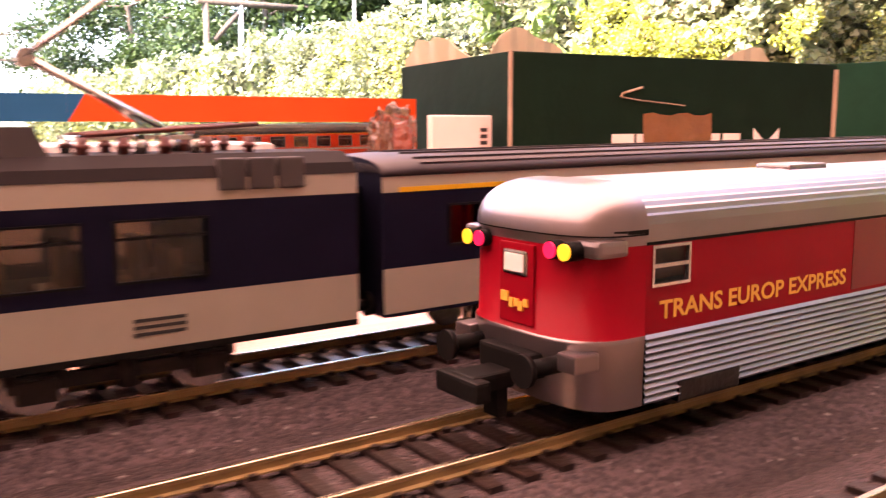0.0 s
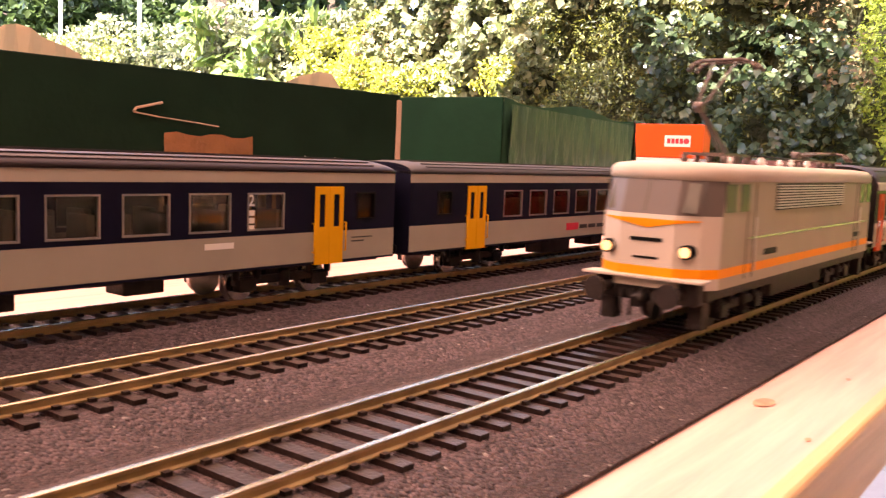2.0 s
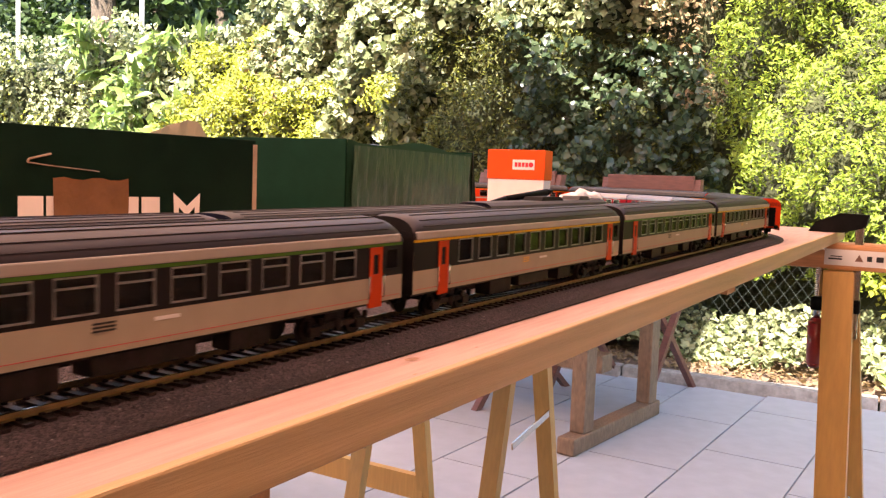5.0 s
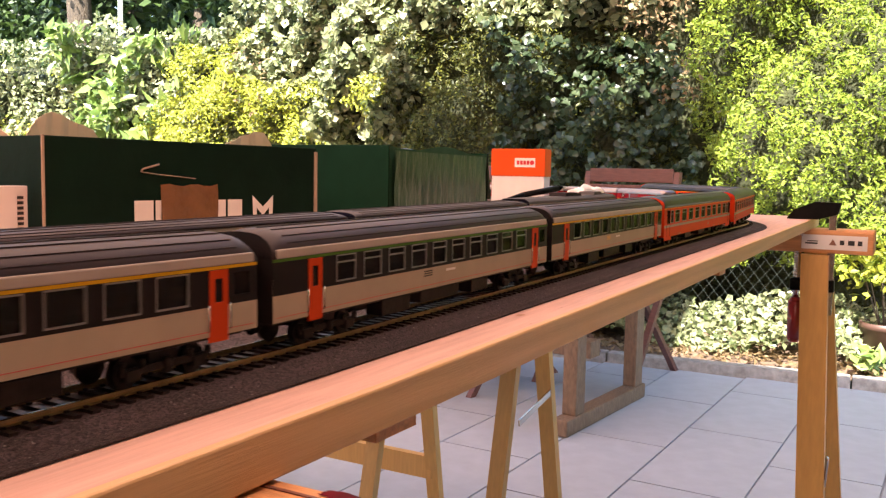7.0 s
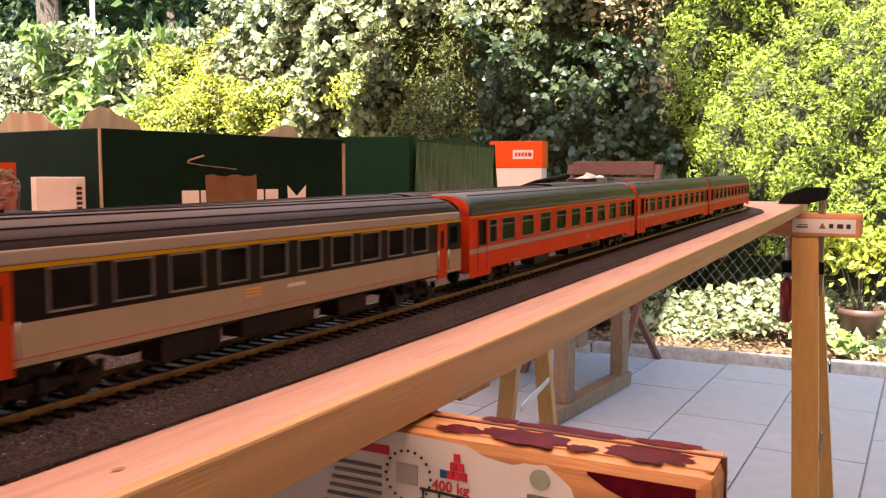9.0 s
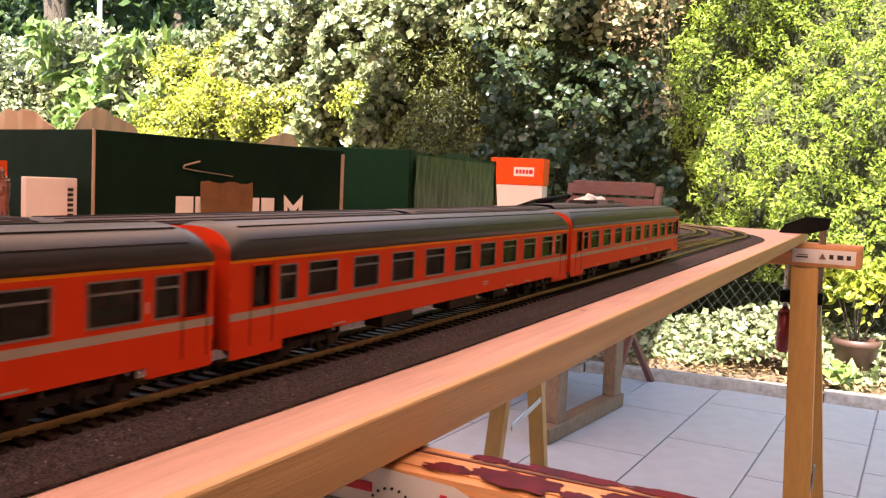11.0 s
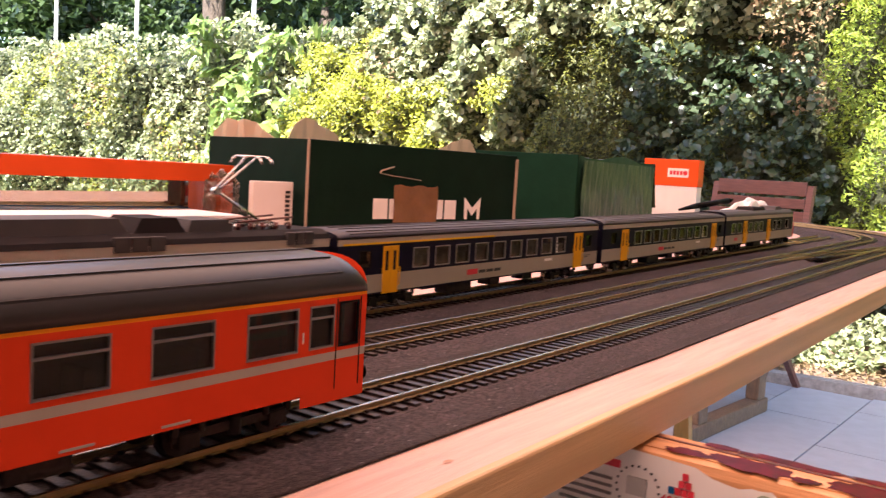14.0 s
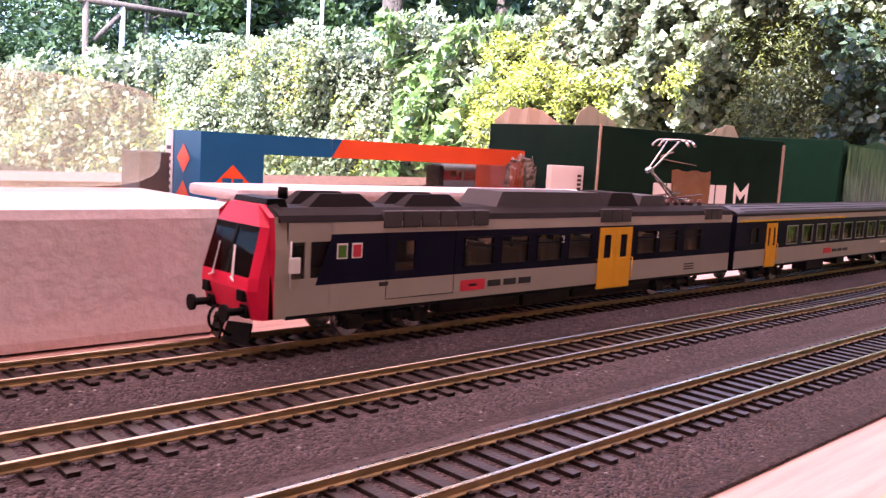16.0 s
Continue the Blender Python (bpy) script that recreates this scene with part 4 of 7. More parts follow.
def npz_motor():
    """The blue and grey motor coach with the red cab; x from its rear end backwards is negative."""
    c = empty("model_railcar")
    x0, x1, zc = -0.274, -0.002, 0.0272
    wins = [-0.190, -0.170, -0.149, -0.129, -0.0795, -0.061, -0.0400]
    holes = [(x - 0.008, x + 0.008, zc - 0.0054, zc + 0.0054) for x in wins]
    holes += [(-0.2305, -0.2215, 0.0222, 0.0322), (-0.2725, -0.2675, 0.0215, 0.0330), (-0.2655, -0.2575, 0.0215, 0.0330)]
    bm = bmesh.new()
    bands = ((0.0090, 0.0102, 3), (0.0102, 0.0192, 0), (0.0192, 0.0352, 1), (0.0352, 0.0392, 2))
    for s in (-1, 1):
        wall(bm, s, -0.258, x1, bands, [q for q in holes if q[0] > -0.258])
        wall(bm, s, x0, -0.258, ((0.0090, 0.0102, 3), (0.0102, 0.0392, 0)), [q for q in holes if q[1] <= -0.257])
        # the slanted start of the blue
        v = [bm.verts.new((x, s * (HALF + 0.0001), z)) for x, z in ((-0.2635, 0.0192), (-0.2575, 0.0192), (-0.2575, 0.0352))]
        bm.faces.new(v if s < 0 else v[::-1]).material_index = 1
    ends(bm, x0 + 0.0005, x1, 0.0090, 0.0390, 0.0430, HALF - 0.0001, 3)
    part("body", bm, [beige, blue, cream, black], c)
    bm = bmesh.new()
    pr = [(HALF + 0.0001, 0.0391), (HALF - 0.001, 0.0412), (0.011, 0.0432), (-0.011, 0.0432), (-HALF + 0.001, 0.0412), (-HALF - 0.0001, 0.0391)]
    loft(bm, [[(x, y, z) for y, z in pr] for x in (x0 - 0.003, x1)], smooth=False)
    part("roof", bm, roof_d, c, "dark grey flat-topped roof")
    for x0_, x1_ in ((-0.262, -0.234), (-0.222, -0.192)):
        for y in (-0.0085, 0.0025):
            roof_hump(c, x0_, x1_, y, y + 0.006, 0.0428, 0.0474, roof_d, 0.006, "roof_vent")
    roof_hump(c, -0.176, -0.106, -0.0105, 0.0105, 0.0432, 0.0490, roof_g, 0.004, "resistor_hood")
    roof_hump(c, -0.104, -0.080, -0.0105, 0.0105, 0.0432, 0.0490, roof_d, 0.004, "roof_box")
    roof_hump(c, -0.079, -0.056, -0.0105, 0.0105, 0.0432, 0.0480, roof_g, 0.002, "resistor_hood")
    roof_hump(c, -0.2785, -0.2700, -0.0095, 0.0095, 0.0428, 0.0458, black, 0.001, "roof_aerial_box")
    bm = bmesh.new()
    cyl(bm, (-0.2685, -0.004, 0.0455), (-0.2685, -0.004, 0.0492), 0.0016, 10)
    part("horn", bm, black, c)
    insulator_red = mat("insulator_red", (0.12, 0.03, 0.025), 0.4)
    for k, xx in enumerate((-0.050, -0.043, -0.036, -0.028, -0.020)):
        for y in (-0.007, 0.006):
            bm = bmesh.new()
            cyl(bm, (xx, y, 0.043), (xx, y, 0.0462), 0.0010, 8)
            cyl(bm, (xx, y, 0.0442), (xx, y, 0.0450), 0.0014, 8)
            part("insulator", bm, insulator_red, c)
    bm = bmesh.new()
    cyl(bm, (-0.05, -0.007, 0.0465), (-0.018, -0.007, 0.0485), 0.0005, 6)
    cyl(bm, (-0.05, 0.006, 0.0465), (-0.018, 0.006, 0.0485), 0.0005, 6)
    part("busbar", bm, insulator_red, c)
    pantograph(c, -0.040, 0.0442, 0.031, 0.017, m=steel)
    for s in (-1, 1):
        for x in wins:
            window(c, W_MOT, x, zc, s)
        for a, b, z0, z1 in ((-0.2305, -0.2215, 0.0222, 0.0322), (-0.2725, -0.2675, 0.0215, 0.0330), (-0.2655, -0.2575, 0.0215, 0.0330)):
            bm = bmesh.new()
            y0, y1 = sorted((s * (HALF - 0.0009), s * (HALF - 0.0006)))
            box(bm, a, b, y0, y1, z0, z1)
            part("side_window", bm, pane_d, c)
        door(c, -0.1040, 0.0240, 0.0078, 0.0345, yellow, s, win=(0.50, 0.88))
        # louvred grilles below the roof edge
        for a, b in ((-0.237, -0.186), (-0.1165, -0.0935), (-0.030, -0.013)):
            bm = bmesh.new()
            n = 6 if b - a > 0.03 else 3
            for k in range(n):
                w = (b - a) / n
                y0, y1 = sorted((s * (HALF - 0.0015), s * (HALF + 0.0006)))
                box(bm, a + k * w + 0.0003, a + (k + 1) * w - 0.0003, y0, y1, 0.0368, 0.0425, 0, 0.0004)
            part("grille", bm, roof_g, c)
        smark(c, -0.199, -0.186, 0.0128, 0.0168, red_ink, s, name="emblem")
        smark(c, -0.1945, -0.1905, 0.0144, 0.0152, white_ink, s)
        for k in range(3):
            smark(c, -0.1845 + 0.0088 * k, -0.1773 + 0.0088 * k, 0.0136, 0.0160, ink, s)
        for a, mm in ((-0.2555, white_c), (-0.2495, white_c)):
            smark(c, a, a + 0.0042, 0.0272, 0.0322, mm, s, name="crest")
        smark(c, -0.2550, -0.2518, 0.0276, 0.0316, stripe_g, s, HALF + 0.0001, "crest")
        smark(c, -0.2490, -0.2458, 0.0276, 0.0316, red_ink, s, HALF + 0.0001, "crest")
        smark(c, -0.2375, -0.2335, 0.0172, 0.0186, ink, s)
        for k in range(3):
            smark(c, -0.0455, -0.0365, 0.0150 - 0.0012 * k, 0.0156 - 0.0012 * k, ink, s)
        for a in (-0.142, -0.072):
            words("2", 0.0042, white_ink, c, pose(a, s * (HALF + 0.0001), 0.0290, 90, 0, 0 if s < 0 else 180), "class_number")
        bm = bmesh.new()                     # driver's handrail and mirror
        y = s * (HALF + 0.001)
        cyl(bm, (-0.2735, y, 0.0190), (-0.2735, y, 0.0335), 0.0003, 6)
        box(bm, -0.2738, -0.2700, *sorted((y - 0.0004, y + 0.0008)), 0.0235, 0.0285, 0, 0.0004)
        part("mirror", bm, white_c, c)
        # frame line of the hatch
        for q in ((-0.2345, -0.2025, 0.0125, 0.0127), (-0.2345, -0.2343, 0.0127, 0.0345), (-0.2027, -0.2025, 0.0127, 0.0345)):
            smark(c, *q, black, s, name="panel_joint")
    cab_front(c, x0, -1)
    seats(c, -0.20, -0.03, seat_m, 12, False)
    underframe(c, x0, x1, ((-0.206, -0.162, 0.0045), (-0.160, -0.13, 0.0035), (-0.128, -0.070, 0.0045)))
    for x in (-0.2300, -0.046):
        bogie(c, x)
    gangway(c, x1, 1)
    c.matrix_basis = Matrix.Translation((0.311, LINES["rear"], ZR))
    return tagged(c, "parked blue-grey model railcar, red cab and raised pantograph", "model railcar", "parked blue train")


def npz_control():
    """The control car at the far end of the parked train."""
    c = empty("model_coach")
    L = 0.262
    h, zc = L / 2, 0.0267
    wins = [-0.105, -0.085, -0.045, -0.025, -0.005, 0.050, 0.070]
    bm = bmesh.new()
    bands = ((0.0098, 0.0105, 1), (0.0105, 0.0198, 0), (0.0198, 0.0352, 1), (0.0352, 0.0390, 2))
    holes = [(x - 0.007, x + 0.007, zc - 0.0055, zc + 0.0055) for x in wins + [0.105]]
    for s in (-1, 1):
        wall(bm, s, -h, h, bands, holes)
    ends(bm, -h, h, 0.0098, 0.0388, 0.0440, HALF, 1)
    part("body", bm, [beige, blue, cream], c)
    bm = bmesh.new()
    pr = [(HALF + 0.0001, 0.0391), (HALF - 0.001, 0.0415), (0.011, 0.0440), (-0.011, 0.0440), (-HALF + 0.001, 0.0415), (-HALF - 0.0001, 0.0391)]
    loft(bm, [[(x, y, z) for y, z in pr] for x in (-h, h + 0.002)], smooth=False)
    part("roof", bm, roof_g, c)
    roof_hump(c, -0.02, 0.03, -0.01, 0.01, 0.044, 0.0475, roof_d, 0.004)
    roof_hump(c, 0.07, 0.10, -0.01, 0.01, 0.044, 0.0475, roof_g, 0.004)
    for s in (-1, 1):
        for x in wins + [0.105]:
            window(c, W_NPZ, x, zc, s)
        for x in (-0.065, 0.025):
            door(c, x, 0.0125, 0.0095, 0.0340, yellow, s, win=(0.48, 0.9))
        smark(c, -0.10, -0.09, 0.0136, 0.0168, red_ink, s, name="emblem")
    cab_front(c, h, 1)
    seats(c, -h + 0.02, h - 0.04, seat_p, 14)
    underframe(c, -h, h, ((-0.02, 0.01, 0.0035),))
    for x in (-0.085, 0.088):
        bogie(c, x)
    gangway(c, -h, -1)
    c.matrix_basis = on_bogies(LINES["rear"], 1.026, 0.088)
    return tagged(c, "parked blue and grey model control coach with yellow doors", "model coach", "parked blue train")


cantrail = mat("cream_cantrail", (0.40, 0.35, 0.31), 0.45, var=0.05)


def corail(kind):
    """A dark and warm-grey express coach. kind: van (louvred luggage door), first, second."""
    c = empty("model_coach")
    L = 0.270
    h = L / 2
    bm = bmesh.new()
    zb, zm, ze = 0.0128, 0.0232, 0.0372
    bands = ((zb, zm, 0), (zm, ze - 0.0012, 1), (ze - 0.0012, ze, 2))
    zc = 0.0302
    if kind == "van":
        wins = [-h + 0.0900 + 0.0207 * k for k in range(8)]
        wlist = [(x, W_VTU, 0.01350) for x in wins] + [(-h + 0.0435, W_VTU, 0.0135), (-h + 0.0235, W_VTU_S, 0.0085)]
        hh = 0.0051
    else:
        wins = [-h + 0.0473 + 0.0202 * k for k in range(10)]
        wlist = [(x, W_COR if kind == "second" else W_COR_P, 0.0142) for x in wins]
        hh = 0.0056
    holes = [(x - w / 2, x + w / 2, zc - hh, zc + hh) for x, _, w in wlist]
    if kind != "van":
        holes.append((h - 0.012, h - 0.004, zc - 0.004, zc + 0.004))
    for s in (-1, 1):
        wall(bm, s, -h, h, bands, holes)
    ends(bm, -h, h, zb, ze - 0.0002, 0.0472, HALF - 0.0001, 1)
    part("body", bm, [corail_grey, corail_dark, stripe_y if kind == "first" else stripe_g], c)
    roof(c, -h, h, ze, 0.0480, roof_p, 7, drop=0.55, label="ribbed plum-brown roof")
    bm = bmesh.new()
    for s in (-1, 1):
        y0, y1 = sorted((s * (HALF - 0.0035), s * (HALF + 0.0004)))
        box(bm, -h + 0.002, h - 0.002, y0, y1, ze, ze + 0.0036, 0, 0.0006)
    part("gutter", bm, cantrail, c, "pale strip along the roof edge")
    for s in (-1, 1):
        for x, w, _ in wlist:
            window(c, w, x, zc, s)
        if kind != "van":
            bm = bmesh.new()
            y0, y1 = sorted((s * (HALF - 0.0008), s * (HALF - 0.0005)))
            box(bm, h - 0.012, h - 0.004, y0, y1, zc - 0.004, zc + 0.004)
            part("side_window", bm, pane_d, c)
            door(c, -h + 0.0258, 0.0090, 0.0108, 0.0358, door_o, s, leaves_n=1, win=(0.55, 0.88))
            door(c, h - 0.0200, 0.0090, 0.0108, 0.0358, door_o, s, leaves_n=1, win=(0.55, 0.88))
        else:
            door(c, -h + 0.0105, 0.0095, 0.0108, 0.0358, door_o, s, leaves_n=1, win=(0.55, 0.88))
            door(c, h - 0.0095, 0.0080, 0.0108, 0.0358, door_o, s, leaves_n=1, win=(0.55, 0.88))
            bm = bmesh.new()
            for k in range(15):
                z = 0.0142 + 0.00145 * k
                y0, y1 = sorted((s * (HALF - 0.0002), s * (HALF + 0.0005)))
                box(bm, -h + 0.0618, -h + 0.0732, y0, y1, z, z + 0.0008)
            y0, y1 = sorted((s * (HALF - 0.0003), s * (HALF + 0.0001)))
            box(bm, -h + 0.0612, -h + 0.0738, y0, y1, 0.0138, 0.0362)
            part("louvred_door", bm, corail_grey, c)
        for k in range(3):
            smark(c, -0.022, -0.014, 0.0192 + 0.0011 * k, 0.0198 + 0.0011 * k, ink if kind != "first" else gold_ink, s)
        smark(c, 0.0, 0.010, 0.0200, 0.0212, white_c, s)
        smark(c, -h + 0.002, h - 0.002, 0.0146, 0.0148, red_ink, s, name="pinstripe")
    seats(c, -h + 0.035, h - 0.03, seat_m if kind == "first" else seat_p, 18)
    underframe(c, -h, h, ((-0.055, -0.03, 0.004), (-0.02, 0.02, 0.0055), (0.035, 0.055, 0.0045)), z=0.0128)
    for x in (-0.095, 0.095):
        bogie(c, x, dark)
    for s in (-1, 1):
        gangway(c, s * h, s)
    lab = {"van": "dark and warm-grey model coach with a louvred luggage door", "first": "dark and warm-grey model coach with a yellow stripe and orange doors", "second": "dark and warm-grey model coach with a green stripe and orange doors"}[kind]
    return tagged(c, lab, "model coach", "passing express train")


def eurofima():
    """An orange-red express coach with a grey band."""
    c = empty("model_coach")
    L = 0.311
    h = L / 2
    zb, ze, zc = 0.0100, 0.0376, 0.0288
    bands = ((zb, 0.0188, 0), (0.0188, 0.0212, 1), (0.0212, 0.0366, 0), (0.0366, ze, 2))
    big = [-h + 0.0487 + 0.0282 * k for k in range(9)]
    small = [-h + 0.0285, h - 0.0185]
    dd = [-h + 0.0150, h - 0.0075]
    holes = [(x - 0.009, x + 0.009, zc - 0.0061, zc + 0.0061) for x in big] + [(x - 0.0049, x + 0.0049, zc - 0.0061, zc + 0.0061) for x in small] + [(x - 0.00425, x + 0.00425, zc - 0.0065, zc + 0.0065) for x in dd]
    bm = bmesh.new()
    for s in (-1, 1):
        wall(bm, s, -h, h, bands, holes)
        # deeper skirts at both ends
        for a, b in ((-h, -h + 0.026), (h - 0.026, h)):
            v = [bm.verts.new((x, s * HALF, z)) for x, z in ((a, 0.0068), (b, 0.0068), (b, zb), (a, zb))]
            bm.faces.new(v if s < 0 else v[::-1])
    ends(bm, -h, h, zb, ze - 0.0002, 0.0474, HALF - 0.0001, 0)
    part("body", bm, [red_e, band_grey, stripe_o], c)
    roof(c, -h, h, ze, 0.0485, roof_e, 5, drop=0.5, label="dark ribbed roof")
    for s in (-1, 1):
        for x in big:
            window(c, W_EUR, x, zc, s)
        for x in small:
            window(c, W_EUR_S, x, zc, s)
        for x in dd:
            window(c, W_EUR_D, x, zc, s)
        for x in (-h + 0.0205, h - 0.0125, -h + 0.0095, h - 0.0025):
            smark(c, x - 0.0002, x + 0.0002, 0.0102, 0.0362, corail_dark, s, name="door_joint")
        words("1", 0.0042, white_ink, c, pose(h - 0.0268 if s < 0 else h - 0.0248, s * (HALF + 0.0001), 0.0250, 90, 0, 0 if s < 0 else 180), "class_number")
        for k in range(2):
            smark(c, 0.030, 0.036, 0.0150 - 0.0012 * k, 0.0156 - 0.0012 * k, band_grey, s)
        for x in (-0.10, 0.06, 0.085):
            smark(c, x, x + 0.008, 0.0108, 0.0114, band_grey, s)
    seats(c, -h + 0.035, h - 0.035, seat_m, 16)
    underframe(c, -h, h, ((-0.06, -0.035, 0.004), (0.0, 0.03, 0.0045), (0.05, 0.065, 0.0050)))
    for x in (-0.110, 0.110):
        bogie(c, x, dark)
    for s in (-1, 1):
        gangway(c, s * h, s)
    return tagged(c, "orange-red model express coach with a grey band", "model coach", "passing express train")


def electric_loco():
    """The taupe electric locomotive with an orange stripe; its front points to -x."""
    c = empty("model_locomotive")
    L = 0.190
    h, hw = L / 2, 0.0168
    zb, ze = 0.0125, 0.0415
    n = 0.010
    def outline(z):
        k = 1.0 if z < 0.031 else 1.0 - 0.35 * (z - 0.031) / 0.0105
        a = n * (1 - k)
        return [(-h + a + n * 0.9, -hw), (-h + a + n * 0.35, -hw * 0.80), (-h + a, -hw * 0.45), (-h + a, hw * 0.45), (-h + a + n * 0.35, hw * 0.80), (-h + a + n * 0.9, hw), (h - a - n * 0.9, hw), (h - a - n * 0.35, hw * 0.80), (h - a, hw * 0.45), (h - a, -hw * 0.45), (h - a - n * 0.35, -hw * 0.80), (h - a - n * 0.9, -hw)]
    lv = [(zb, 0), (0.0155, 1), (0.0180, 0), (0.0250, 2), (0.0306, 0), (0.0318, 0), (ze, 3)]
    bm = bmesh.new()
    rows = [[(x, y, z) for x, y in outline(z)] for z, _ in lv]
    def pick(a, i):
        if a == 1:
            return 1
        if a == 5 and i != 5 and i != 11:
            return 3
        return 2 if i != 5 and i != 11 else 0
    loft(bm, rows, cap=True, smooth=False, pick=pick)
    part("body", bm, [loco_g, stripe_o, loco_l, loco_frame], c)
    bm = bmesh.new()
    ro = [[(x * 1.004, y * 1.02, z) for x, y in outline(ze)] for z in (ze - 0.0006, ze + 0.0022)] + [[(x * 0.992, y * 0.93, ze + 0.0035) for x, y in outline(ze)], [(x * 0.975, y * 0.55, ze + 0.0042) for x, y in outline(ze)]]
    loft(bm, ro)
    part("roof", bm, loco_l, c, "pale rounded locomotive roof")
    for s in (-1, 1):
        half = hw
        # cab side windows, side door, louvres and rails
        for a, b in ((-h + 0.0105, -h + 0.0185), (-h + 0.0215, -h + 0.0285), (h - 0.0285, h - 0.0215), (h - 0.0185, h - 0.0105)):
            bm = bmesh.new()
            y0, y1 = sorted((s * (half - 0.0002), s * (half + 0.0002)))
            box(bm, a, b, y0, y1, 0.0328, 0.0402)
            part("cab_window", bm, pane_dark_solid, c)
        for a in (-h + 0.0285, h - 0.0345):
            smark(c, a, a + 0.0003, 0.0140, 0.0405, black, s, half, "door_joint")
            smark(c, a + 0.006, a + 0.0063, 0.0140, 0.0405, black, s, half, "door_joint")
        lv_ = bmesh.new()
        y0, y1 = sorted((s * (half - 0.0003), s * (half + 0.0001)))
        box(lv_, -0.042, 0.038, y0, y1, 0.0325, 0.0405)
        part("louvre_panel", lv_, black, c)
        for k in range(9):
            bm = bmesh.new()
            y0, y1 = sorted((s * (half - 0.0001), s * (half + 0.0007)))
            z = 0.0329 + 0.00084 * k
            box(bm, -0.0415, 0.0375, y0, y1, z, z + 0.00042)
            part("louvre", bm, louvre_m, c)
        smark(c, -h + 0.03, h - 0.012, 0.0250, 0.0254, steel, s, half, "trim_strip")
        for x in (-h + 0.045, h - 0.035):
            smark(c, x, x + 0.0120, 0.0196, 0.0214, black, s, half, "number_plate")
        bm = bmesh.new()
        for x in (-h + 0.0335, h - 0.0295):
            cyl(bm, (x, s * (half + 0.001), 0.016), (x, s * (half + 0.001), 0.031), 0.0003, 6)
        part("handrail", bm, loco_l, c)
    for s in (-1, 1):
        for q in (-1, 1):
            bm = bmesh.new()
            y0, y1 = sorted((q * 0.0008, q * hw * 0.78))
            v = [bm.verts.new((s * (h - o), y, z)) for y, z, o in ((y0, 0.0326, 0.0004), (y1, 0.0326, 0.0030), (y1 * 0.97, 0.0402, 0.0062), (y0, 0.0402, 0.0030))]
            bm.faces.new(v if (s * q > 0) else v[::-1])
            part("windscreen", bm, pane_dark_solid, c)
            bm = bmesh.new()
            cyl(bm, (s * (h - 0.0030), q * 0.0110, 0.0225), (s * (h + 0.0006), q * 0.0110, 0.0225), 0.0019, 16)
            lamp = part("head_lamp", bm, black, c)
            bm = bmesh.new()
            cyl(bm, (s * (h + 0.0006), q * 0.0110, 0.0225), (s * (h + 0.0009), q * 0.0110, 0.0225), 0.0014, 16)
            part("lens", bm, lamp_w if s < 0 else steel, lamp, "glowing warm headlight" if s < 0 else "")
            bm = bmesh.new()
            cyl(bm, (s * (h - 0.001), q * 0.0102, 0.0118), (s * (h + 0.0075), q * 0.0102, 0.0118), 0.0014, 10)
            cyl(bm, (s * (h + 0.0075), q * 0.0102, 0.0118), (s * (h + 0.0085), q * 0.0102, 0.0118), 0.0031, 16)
            part("buffer", bm, dark, c)
        bm = bmesh.new()
        box(bm, *sorted((s * (h - 0.004), s * (h + 0.0025))), -hw, hw, 0.0148, 0.0156, 0, 0.0003)
        part("front_step", bm, loco_l, c)
        bm = bmesh.new()
        box(bm, *sorted((s * (h - 0.008), s * (h - 0.001))), -0.0145, 0.0145, 0.0085, 0.0148, 0, 0.0008)
        for y in (-0.0125, 0.0125):
            box(bm, *sorted((s * (h - 0.010), s * (h - 0.005))), y - 0.002, y + 0.002, 0.002, 0.009)
        for y in (-0.006, -0.003, 0.003, 0.006):
            cyl(bm, (s * (h - 0.0005), y, 0.0115), (s * (h + 0.0015), y, 0.0045), 0.0005, 6)
        cyl(bm, (s * (h - 0.001), 0, 0.0108), (s * (h + 0.0045), 0, 0.0092), 0.0014, 8)
        part("buffer_beam", bm, dark, c)
        bm = bmesh.new()
        x = s * (h + 0.0002)
        box(bm, *sorted((x - s * 0.0008, x)), -0.0045, 0.0045, 0.0246, 0.0256)
        box(bm, *sorted((x - s * 0.0008, x)), -0.0035, 0.0035, 0.0200, 0.0206)
        box(bm, *sorted((x - s * 0.0008, x)), -0.0030, 0.0030, 0.0288, 0.0298)
        part("number_plate", bm, black, c)
        bm = bmesh.new()
        for y in (-1, 1):
            v = [bm.verts.new((s * (h + 0.0003), yy, z)) for yy, z in ((0, 0.0282), (y * hw * 0.44, 0.0296), (y * hw * 0.44, 0.0306), (0, 0.0306))]
            bm.faces.new(v if s * y > 0 else v[::-1])
            v = [bm.verts.new((s * (h + 0.0003) - (0 if k < 1 else s * 0.0035), yy, z)) for k, yy, z in ((0, y * hw * 0.44, 0.0296), (1, y * hw * 0.80, 0.0303), (1, y * hw * 0.80, 0.0306), (0, y * hw * 0.44, 0.0306))]
            bm.faces.new(v if s * y > 0 else v[::-1])
        part("orange_chevron", bm, stripe_o, c)
    pantograph(c, -0.048, ze + 0.005, 0.030, 0.016, m=pant_m)
    pantograph(c, 0.055, ze + 0.005, 0.006, 0.020, folded=True, m=pant_m)
